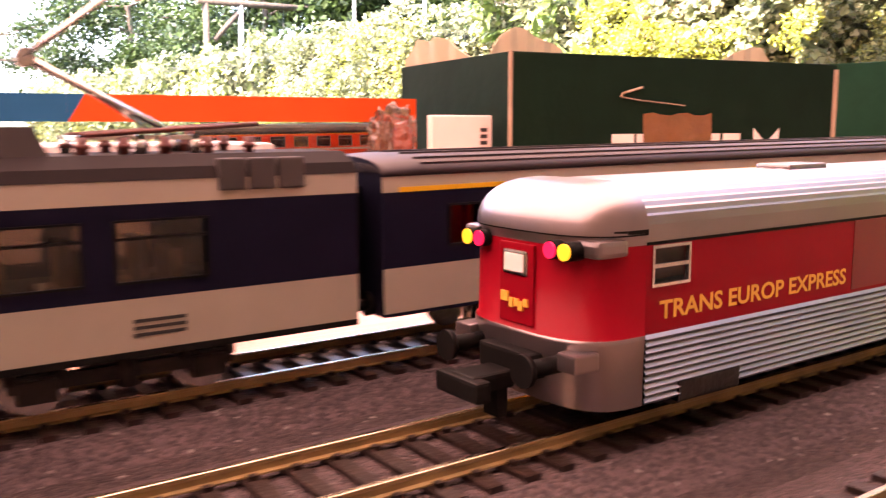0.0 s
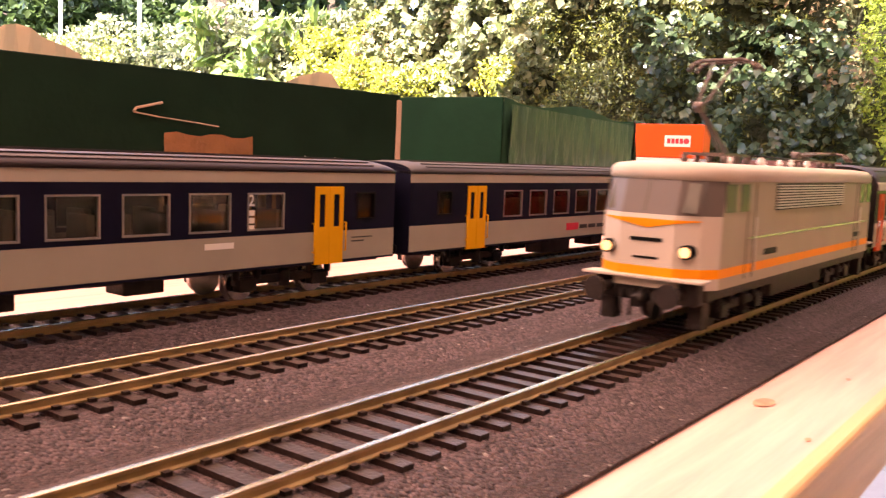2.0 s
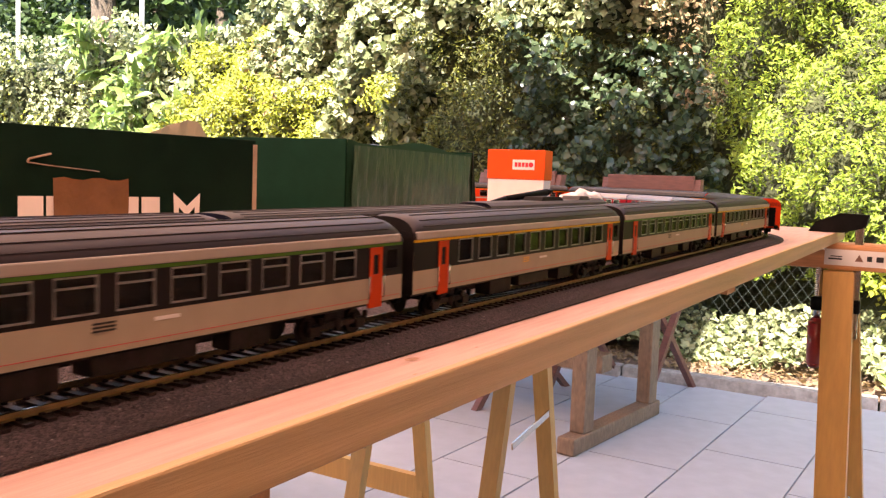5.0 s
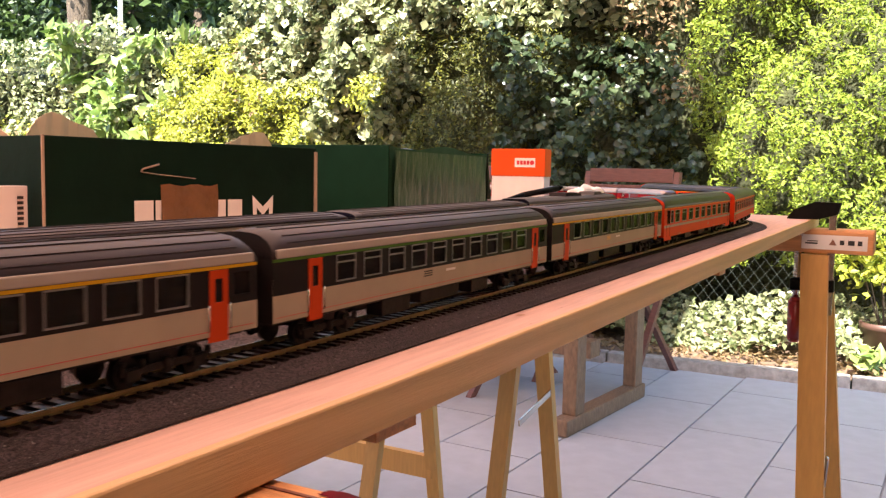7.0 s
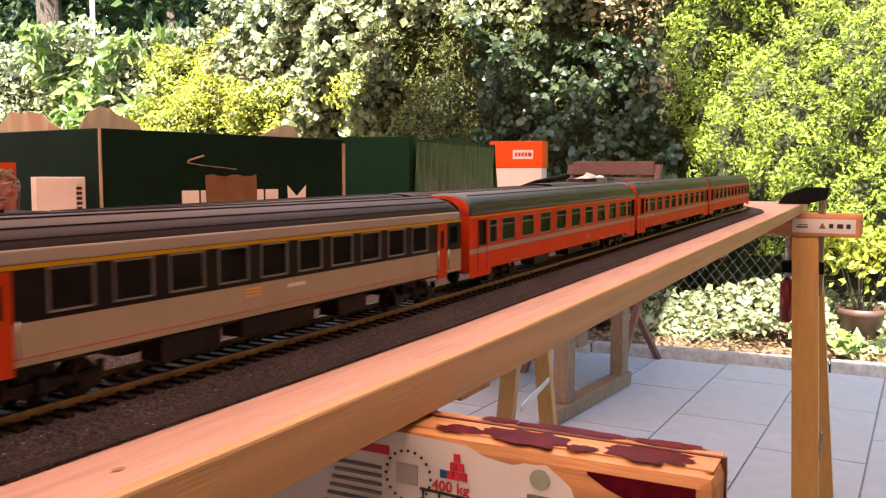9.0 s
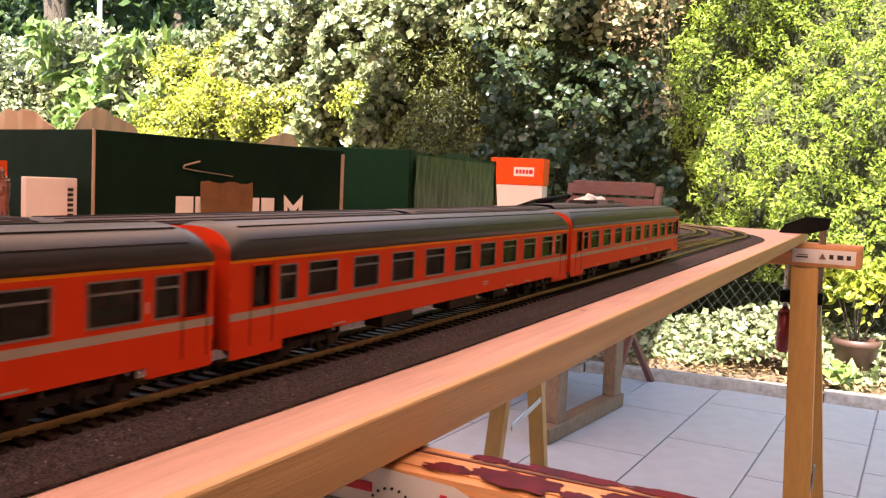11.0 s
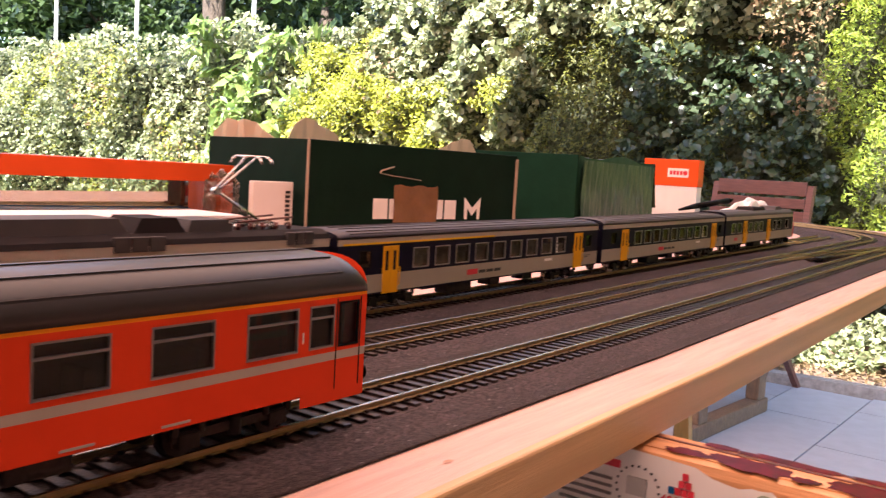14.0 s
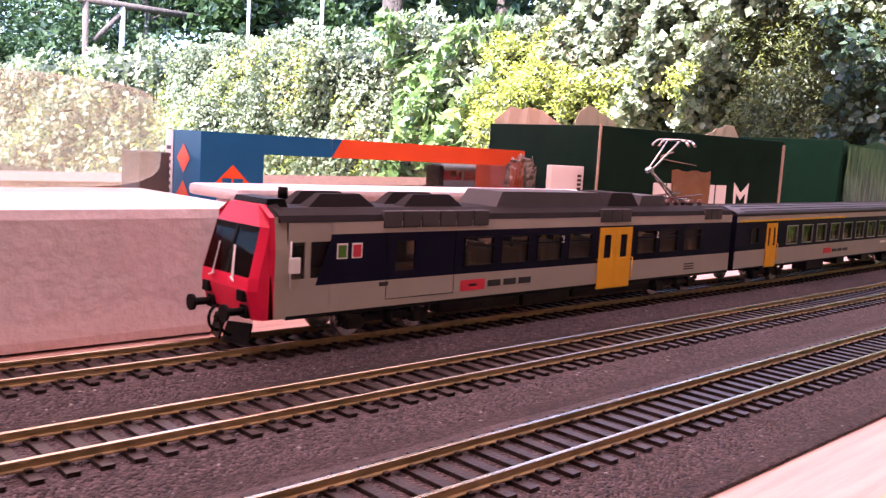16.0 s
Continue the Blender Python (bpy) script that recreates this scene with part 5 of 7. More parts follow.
    for x in (-0.022, 0.012, 0.032):
        for y in (-0.005, 0.005):
            bm = bmesh.new()
            cyl(bm, (x, y, ze + 0.0036), (x, y, ze + 0.0068), 0.0008, 8)
            cyl(bm, (x, y, ze + 0.0048), (x, y, ze + 0.0058), 0.0012, 8)
            part("insulator", bm, white_c, c)
    bm = bmesh.new()
    cyl(bm, (-0.03, -0.005, ze + 0.0070), (0.04, -0.005, ze + 0.0070), 0.0003, 6)
    part("busbar", bm, dark, c)
    for x in (-0.055, 0.055):
        b = bogie(c, x, dark)
    bm = bmesh.new()
    box(bm, -0.03, 0.03, -0.0135, 0.0135, 0.0045, 0.0125, 0, 0.001)
    box(bm, -h + 0.006, h - 0.006, -0.0150, 0.0150, 0.0095, 0.0125)
    part("underframe", bm, dark, c)
    return tagged(c, "taupe model electric locomotive with an orange stripe and lit headlights", "model locomotive", "passing express train")


pane_dark_solid = mat("smoked_window", (0.075, 0.070, 0.055), 0.2, var=0.35, scale=90)
dull(0.12, pane_dark_solid)
loco_frame = mat("taupe_window_surround", (0.085, 0.070, 0.062), 0.5, var=0.08)


def talgo(tail):
    """A low red and silver articulated car; the tail car has the rounded end at -x."""
    c = empty("model_coach")
    L, hw = (0.120, 0.0163)
    h = L / 2
    zb, zr0, zr1, ze = 0.0045, 0.0158, 0.0300, 0.0318
    xa = -h
    bm = bmesh.new()
    wins = [] if tail else [-0.040 + 0.016 * k for k in range(6)]
    holes = [(x - 0.006, x + 0.006, 0.0215, 0.0290) for x in wins]
    if tail:
        holes = [(xa + 0.0012, xa + 0.0102, 0.0232, 0.0298), (h - 0.024, h - 0.015, 0.0235, 0.0295)]
    bands = ((zr0, zr1, 0), (zr1, ze, 1))
    for s in (-1, 1):
        wall(bm, s, xa, h, bands, holes, hw)
        # fluted lower side
        n = 10
        for k in range(n):
            z = zb + (zr0 - zb) * k / n
            dz = (zr0 - zb) / n
            for a, b, o1, o2 in ((z, z + dz * 0.5, 0, 0.0005), (z + dz * 0.5, z + dz, 0.0005, 0)):
                v = [bm.verts.new(p) for p in ((xa, s * (hw + o1), a), (h, s * (hw + o1), a), (h, s * (hw + o2), b), (xa, s * (hw + o2), b))]
                bm.faces.new(v if s < 0 else v[::-1]).material_index = 1
    v = [bm.verts.new(p) for p in ((xa, -hw, zb), (xa, hw, zb), (h, hw, zb), (h, -hw, zb))]
    bm.faces.new(v).material_index = 2
    pr = [(hw, zb)] + arch(hw, ze, 0.0385) + [(-hw, zb)]
    for x, s in ((xa, -1), (h, 1)):
        if tail and s < 0:
            continue
        v = [bm.verts.new((x, y, z)) for y, z in pr]
        bm.faces.new(v if s > 0 else v[::-1]).material_index = 2
    part("body", bm, [red_t, alu, black], c)
    # ribbed silver roof
    bm = bmesh.new()
    pr = arch(hw + 0.0002, ze, 0.0392, 40)
    pr = [(y, z + (0.00022 if i % 2 else 0)) for i, (y, z) in enumerate(pr)]
    loft(bm, [[(x, y, z) for y, z in pr] for x in (xa, h)], smooth=False)
    part("roof", bm, alu, c, "fluted silver roof")
    for s in (-1, 1):
        for q in holes:
            me = window_mesh(q[1] - q[0], q[3] - q[2], (0.0,) if tail else (), steel)
            window(c, me, (q[0] + q[1]) / 2, (q[2] + q[3]) / 2, s, hw)
        smark(c, xa, h, 0.0299, 0.0304, black, s, hw, "black_line")
        y0, y1 = sorted((s * hw, s * (hw + 0.0006)))
        bm = bmesh.new()
        box(bm, h - 0.040, h - 0.0365, y0, y1, 0.0060, 0.0300)
        for k in range(12):
            z = 0.0165 + 0.0011 * k
            box(bm, h - 0.0395, h - 0.0370, *sorted((s * hw, s * (hw + 0.0009))), z, z + 0.0006)
        part("louvred_pillar", bm, alu, c)
        smark(c, h - 0.062, h - 0.0415, 0.0165, 0.0298, mat_red_dark, s, hw, "dark_red_door")
    if tail:
        words("TRANS EUROP EXPRESS", 0.0041, gold_ink, c, pose(xa + 0.0032, -(hw + 0.0001), 0.0180, 90, 0, 0) @ Matrix.Diagonal((1.22, 1, 1, 1)), "lettering", "gold capital lettering")
        words("TRANS EUROP EXPRESS", 0.0041, gold_ink, c, pose(h - 0.002, hw + 0.0001, 0.0180, 90, 0, 180) @ Matrix.Diagonal((1.22, 1, 1, 1)), "lettering")
        # rounded end: plan curve of the nose
        def plan(k, d, sh=1.0):
            a = math.pi * k / 16 - math.pi / 2
            return xa - d * max(0, math.cos(a)) ** 0.62, math.copysign(abs(math.sin(a)) ** 0.62, math.sin(a)) * hw * sh
        lv = [(zb, 1, 0.011, 1.0), (0.0125, 1, 0.0125, 1.0), (0.0150, 1, 0.0130, 1.01), (0.0158, 0, 0.0130, 1.01), (0.0160, 0, 0.0122, 1.0), (0.0292, 0, 0.0118, 1.0), (0.0300, 1, 0.0118, 1.0), (0.0318, 1, 0.0118, 1.0)]
        bm = bmesh.new()
        rows = [[(*plan(k, d, sh), z) for k in range(17)] for z, _, d, sh in lv]
        loft(bm, rows, closed=False, cap=False, pick=lambda a, i: lv[a][1] if a not in (3, 4) else 0)
        part("rounded_end", bm, [red_t, silver], c, "glossy crimson rounded end with silver apron")
        bm = bmesh.new()
        rows = []
        for j in range(9):
            u = j / 8
            d = 0.0124 * math.cos(u * math.pi / 2) ** 0.8 if u < 1 else 0.0
            z = 0.0318 + (0.0396 - 0.0318) * math.sin(u * math.pi / 2) ** 0.9
            rows.append([(xa - d * max(0, math.cos(math.pi * k / 16 - math.pi / 2)) ** 0.62, math.copysign(abs(math.sin(math.pi * k / 16 - math.pi / 2)) ** 0.62, math.sin(math.pi * k / 16 - math.pi / 2)) * (hw + 0.0003) * (math.cos(u * math.pi / 2) ** 0.42 if u < 1 else 0.0), z) for k in range(17)])
        loft(bm, rows, closed=False, cap=False)
        part("domed_roof_end", bm, silver, c, "smooth silver dome at the tail")
        bm = bmesh.new()
        for k in range(16):
            a, b = plan(k, 0.0120), plan(k + 1, 0.0120)
            bar(bm, (*a, 0.0320), (*b, 0.0320), 0.0006, 0.0009)
        part("dome_rim", bm, black, c)
        bm = bmesh.new()
        box(bm, xa - 0.0124, xa - 0.0117, -0.0042, 0.0042, 0.0165, 0.0296, 0, 0.0002)
        dr = part("end_door", bm, red_t, c)
        bm = bmesh.new()
        box(bm, xa - 0.0128, xa - 0.0122, -0.0030, 0.0030, 0.0245, 0.0285, 0, 0.0004)
        part("window_frame", bm, steel, dr)
        bm = bmesh.new()
        box(bm, xa - 0.0130, xa - 0.0126, -0.0023, 0.0023, 0.0251, 0.0279)
        part("pane", bm, white_c, dr, "pale end-door pane")
        bm = bmesh.new()
        for k, (y, z, w) in enumerate(((-0.0025, 0.0205, 0.0018), (-0.0008, 0.0200, 0.0010), (0.0004, 0.0200, 0.0009), (0.0015, 0.0197, 0.0011), (0.0027, 0.0202, 0.0010))):
            box(bm, xa - 0.0128, xa - 0.0123, -y - w / 2, -y + w / 2, z - 0.0006 - 0.0003 * (k % 2), z + 0.0006 + 0.0004 * (k == 0))
        part("emblem", bm, gold_ink, dr, "small golden emblem")
        for q in (-1, 1):
            bm = bmesh.new()
            box(bm, xa - 0.0105, xa - 0.0040, *sorted((q * 0.0085, q * 0.0165)), 0.0285, 0.0312, 0, 0.0008)
            hs = part("lamp_housing", bm, silver, c)
            for y, mm, nm in ((0.0088, lamp_r, "red_tail_lamp"), (0.0120, lamp_y, "yellow_lamp")):
                bm = bmesh.new()
                cyl(bm, (xa - 0.0100, q * y, 0.0295), (xa - 0.0130, q * y, 0.0295), 0.0015, 16)
                lp = part(nm, bm, black, hs)
                bm = bmesh.new()
                cyl(bm, (xa - 0.0130, q * y, 0.0295), (xa - 0.0134, q * y, 0.0295), 0.0013, 16)
                part("lens", bm, mm, hs, "glowing tail lamp")
            bm = bmesh.new()
            cyl(bm, (xa - 0.010, q * 0.0098, 0.0118), (xa - 0.0185, q * 0.0098, 0.0118), 0.0014, 10)
            cyl(bm, (xa - 0.0185, q * 0.0098, 0.0118), (xa - 0.0195, q * 0.0098, 0.0118), 0.0026, 16)
            part("buffer", bm, black, c)
            bm = bmesh.new()
            box(bm, xa - 0.0135, xa - 0.0085, *sorted((q * 0.0110, q * 0.0152)), 0.0112, 0.0142, 0, 0.0004)
            part("step_box", bm, silver, c)
        bm = bmesh.new()
        box(bm, xa - 0.0150, xa - 0.0100, -0.0065, 0.0065, 0.0086, 0.0128, 0, 0.0006)
        box(bm, xa - 0.0235, xa - 0.0150, -0.0032, 0.0032, 0.0070, 0.0098, 0, 0.0006)
        box(bm, xa - 0.0245, xa - 0.0215, -0.0055, 0.0055, 0.0062, 0.0096, 0, 0.0006)
        box(bm, xa - 0.0175, xa - 0.0155, -0.0018, 0.0018, 0.0020, 0.0080)
        part("coupling", bm, black, c, "black model coupling hook")
        bm = bmesh.new()
        box(bm, -0.005, 0.008, -0.0040, 0.0040, 0.0390, 0.0402, 0, 0.0005)
        part("roof_vent", bm, silver, c)
    for s in (-1, 1):
        for x in (xa + 0.016, h + 0.002):
            bm = bmesh.new()
            cyl(bm, (x, s * 0.0075, 0.0052), (x, s * 0.0098, 0.0052), 0.0052, 18)
            part("wheel", bm, dark, c)
            bm = bmesh.new()
            box(bm, x - 0.008, x + 0.008, s * 0.0160 - 0.0008, s * 0.0160 + 0.0008 + 0.0003, 0.0035, 0.0075, 0, 0.0006)
            part("axle_guard", bm, dark, c)
    bm = bmesh.new()
    box(bm, h, h + 0.006, -0.0145, 0.0145, 0.006, 0.0365, 0, 0.001)
    part("gangway_bellows", bm, black, c)
    return tagged(c, "crimson and silver low model tail car with glowing lamps" if tail else "crimson and silver low model express car", "model coach", "departing red train")


mat_red_dark = mat("dark_crimson", (0.15, 0.006, 0.011), 0.35, var=0.06, scale=60)

npz_motor()
npz_coach(0.4565, True)
npz_coach(0.7480, False)
npz_control()

# ---------------- things on the table ----------------
def prism(bm, pts, z0, z1, mi=0):
    a = [bm.verts.new((x, y, z0)) for x, y in pts]
    b = [bm.verts.new((x, y, z1)) for x, y in pts]
    n = len(pts)
    fs = [bm.faces.new(a[::-1]), bm.faces.new(b)] + [bm.faces.new((a[i], a[(i + 1) % n], b[(i + 1) % n], b[i])) for i in range(n)]
    for f in fs:
        f.material_index = mi


def rag(bm, base, up, heights, m_i=0, t=0.0012):
    """An upstanding cardboard flap with a torn upper edge, from base point along a direction."""
    a, d = Vector(base), Vector(up)
    n = len(heights)
    side = Vector((-d.y, d.x, 0)).normalized() * t
    lo, hi = [], []
    for k, (hh, lean) in enumerate(heights):
        p = a + d * (k / (n - 1))
        lo.append(p), hi.append(p + Vector((0, 0, hh)) + side.normalized() * lean)
    rows = [[lo[k], hi[k], hi[k] + side, lo[k] + side] for k in range(n)]
    loft(bm, rows, smooth=False)


def big_carton():
    """The dark green carton with pale print and torn parcel tape."""
    c = empty("carton")
    L, D, H = 0.302, 0.176, 0.856 - BOARD - rise(0.589)
    th = 0.003
    for q in ((0, L, 0, th), (0, L, D - th, D), (0, th, th, D - th), (L - th, L, th, D - th)):
        bm = bmesh.new()
        box(bm, q[0], q[1], q[2], q[3], 0.0005, H, 0, 0.0008)
        part("panel", bm, carton_g, c)
    bm = bmesh.new()
    box(bm, th, L - th, th, D - th, 0.0005, 0.004)
    part("bottom", bm, carton_g, c)
    bm = bmesh.new()
    box(bm, -0.0008, 0.0014, -0.0008, 0.0012, 0.001, H + 0.0006, 0, 0.0004)
    part("scuffed_corner", bm, carton_raw, c, "worn bare cardboard corner")
    bm = bmesh.new()
    box(bm, L - 0.0035, L + 0.0012, -0.0010, 0.0018, 0.001, H - 0.004, 0, 0.0006)
    part("scuffed_corner", bm, carton_raw, c)
    # flaps standing up at the back and at the end
    for base, d, hs in (((0.012, 0.05, H - 0.02), (0.075, 0.01, 0), ((0.020, 0.0), (0.029, 0.003), (0.036, 0.006), (0.041, 0.004), (0.043, 0.007), (0.041, 0.003), (0.037, 0.005), (0.034, 0.002), (0.033, 0.004), (0.029, 0.001), (0.018, 0.0))),
                        ((0.006, 0.06, H - 0.02), (0.0, 0.11, 0), ((0.020, 0.002), (0.028, 0.006), (0.035, 0.003), (0.038, 0.008), (0.036, 0.004), (0.039, 0.007), (0.034, 0.003), (0.024, 0.004))),
                        ((0.215, 0.05, H - 0.02), (0.070, 0.0, 0), ((0.018, 0.0), (0.023, 0.003), (0.027, 0.001), (0.031, 0.005), (0.034, 0.002), (0.037, 0.006), (0.036, 0.003), (0.020, 0.0)))):
        bm = bmesh.new()
        rag(bm, base, d, hs)
        part("packing_paper", bm, paper_m, c, "crumpled beige packing paper sticking out")
    # print: plain blocks for the brand name, and a crown shape
    for x, w in ((0.082, 0.019), (0.1035, 0.0095), (0.1155, 0.0115), (0.168, 0.013), (0.184, 0.017)):
        bm = bmesh.new()
        box(bm, x, x + w, -0.0006, 0.0, 0.0275, 0.0480)
        part("print_block", bm, white_ink, c)
    bm = bmesh.new()
    v = [bm.verts.new((x + 0.003, -0.0007, z - 0.0065)) for x, z in ((0.212, 0.034), (0.2165, 0.034), (0.2165, 0.046), (0.2245, 0.038), (0.2325, 0.046), (0.2325, 0.034), (0.237, 0.034), (0.238, 0.0585), (0.2245, 0.047), (0.211, 0.0585))]
    bm.faces.new(v)
    part("print_crown", bm, white_ink, c)
    bm = bmesh.new()
    vs = [[bm.verts.new((0.1085 + 0.063 * i / 8, -0.0012 - 0.0006 * math.sin(3.0 * i + j), 0.024 + 0.038 * j / 5 + (0.0012 * math.sin(1.7 * i) if j == 5 else 0))) for j in range(6)] for i in range(9)]
    for i in range(8):
        for j in range(5):
            bm.faces.new((vs[i][j], vs[i + 1][j], vs[i + 1][j + 1], vs[i][j + 1]))
    part("tape_strip", bm, tape_m, c, "crumpled brown parcel tape", True)
    bm = bmesh.new()                        # tear in the surface above the tape
    pts = [Vector((x, -0.0010, z)) for x, z in ((0.107, 0.0805), (0.090, 0.0760), (0.0885, 0.0735), (0.105, 0.0715), (0.130, 0.0695), (0.146, 0.068))]
    for a, b, r in zip(pts, pts[1:], (0.0009, 0.0008, 0.0005, 0.0004, 0.0004)):
        cyl(bm, a, b, r, 6)
    part("torn_edge", bm, carton_raw, c)
    c.matrix_basis = Matrix.Translation((0.589, 0.402, BOARD + rise(0.589))) @ Matrix.Rotation(math.atan2(-0.046, 0.298), 4, "Z")
    return tagged(c, "dark green open carton with pale print and brown tape", "box")


def green_carton():
    """The second green carton, its long side taped and glossy; the sides are coloured as lit and shaded."""
    c = empty("carton")
    L, D, H = 0.335, 0.17, 0.864 - BOARD - rise(0.994)
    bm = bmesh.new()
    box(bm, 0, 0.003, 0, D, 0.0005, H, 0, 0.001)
    part("end_panel", bm, carton_shade, c, "end panel in a darker, shaded green")
    bm = bmesh.new()                        # bulging long side
    n, k = 30, 8
    vs = [[bm.verts.new((0.003 + (L - 0.003) * i / n, -0.004 * math.sin(math.pi * j / k) * math.sin(math.pi * i / n) - 0.0012 * math.sin(i * 1.9) * (j / k), 0.0005 + (H - 0.0005 - 0.004 * math.sin(i * 0.31)) * j / k)) for j in range(k + 1)] for i in range(n + 1)]
    for i in range(n):
        for j in range(k):
            bm.faces.new((vs[i][j], vs[i + 1][j], vs[i + 1][j + 1], vs[i][j + 1]))
    part("long_panel", bm, carton_lit, c, "glossy taped panel in a lighter, lit green", True)
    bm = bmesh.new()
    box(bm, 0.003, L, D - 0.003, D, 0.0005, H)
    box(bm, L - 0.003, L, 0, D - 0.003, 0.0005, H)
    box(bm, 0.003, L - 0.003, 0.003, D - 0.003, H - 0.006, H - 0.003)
    part("shell", bm, carton_shade, c)
    bm = bmesh.new()
    na, nb = 48, 9
    vs = [[bm.verts.new((0.006 + (L - 0.03) * i / na, -0.0058 - 0.0011 * math.sin(i * 1.9 + 0.5 * math.sin(j * 1.1)) - 0.0006 * math.sin(i * 4.7 + j), 0.003 + (H - 0.009) * j / nb)) for j in range(nb + 1)] for i in range(na + 1)]
    for i in range(na):
        for j in range(nb):
            bm.faces.new((vs[i][j], vs[i + 1][j], vs[i + 1][j + 1], vs[i][j + 1]))
    part("clear_tape", bm, tape_c, c, "wrinkled clear parcel tape with its sheen in the colour", True)
    bm = bmesh.new()
    rag(bm, (L - 0.012, -0.004, H * 0.35), (0.016, 0.0, 0), ((H * 0.55, 0.0), (H * 0.64, 0.002), (H * 0.66, 0.004), (H * 0.6, 0.006)))
    part("torn_flap", bm, black, c, "dark torn flap")
    bm = bmesh.new()
    rag(bm, (0.06, 0.02, H - 0.004), (0.26, 0.01, 0), ((0.002, 0), (0.004, 0.01), (0.003, 0.015), (0.005, 0.02), (0.003, 0.01), (0.001, 0)))
    part("top_flap", bm, carton_blue2, c, "bluish top flap")
    c.matrix_basis = Matrix.Translation((0.994, 0.332, BOARD + rise(0.994))) @ Matrix.Rotation(0.10, 4, "Z")
    return tagged(c, "green taped carton standing beside the printed one", "box")


paper_m = leafmat("crumpled_packing_paper", (0.56, 0.50, 0.36), (0.62, 0.56, 0.41), 0.8)
# same carton green, darkened for the sides turned from the light
carton_shade = mat("green_carton_shaded", (0.007, 0.036, 0.019), 0.75, var=0.12, scale=30, bump=0.05, bscale=60, blotch=0.2)
dull(0.08, carton_shade)
dull(0.25, tape_c)
carton_blue2 = mat("blue_grey_flap", (0.05, 0.075, 0.11), 0.4, var=0.1)


def small_orange_box():
    """The orange and white box at the far end of the row, its print upside down."""
    c = empty("carton")
    bm = bmesh.new()
    box(bm, 0, 0.04, 0, 0.108, rise(1.709) + 0.0005, 0.078, 0, 0.001)
    part("white_lower_part", bm, white_c, c)
    bm = bmesh.new()
    box(bm, -0.0015, 0.0415, -0.0015, 0.1095, 0.0785, 0.132, 0, 0.001)
    part("orange_lid", bm, orange_c, c)
    bm = bmesh.new()
    box(bm, -0.0022, -0.0016, 0.018, 0.060, 0.096, 0.114)
    part("print_panel", bm, white_c, c, "pale print panel")
    bm = bmesh.new()
    for k in range(4):
        box(bm, -0.0026, -0.0021, 0.030 + 0.0068 * k, 0.0352 + 0.0068 * k, 0.101, 0.109)
    cyl(bm, (-0.0022, 0.0245, 0.105), (-0.0027, 0.0245, 0.105), 0.0046, 12)
    part("print_block", bm, red_ink, c)
    c.matrix_basis = Matrix.Translation((1.709, 0.431, BOARD)) @ Matrix.Rotation(0.10, 4, "Z")
    return tagged(c, "orange and white carton with a pale print panel", "box")


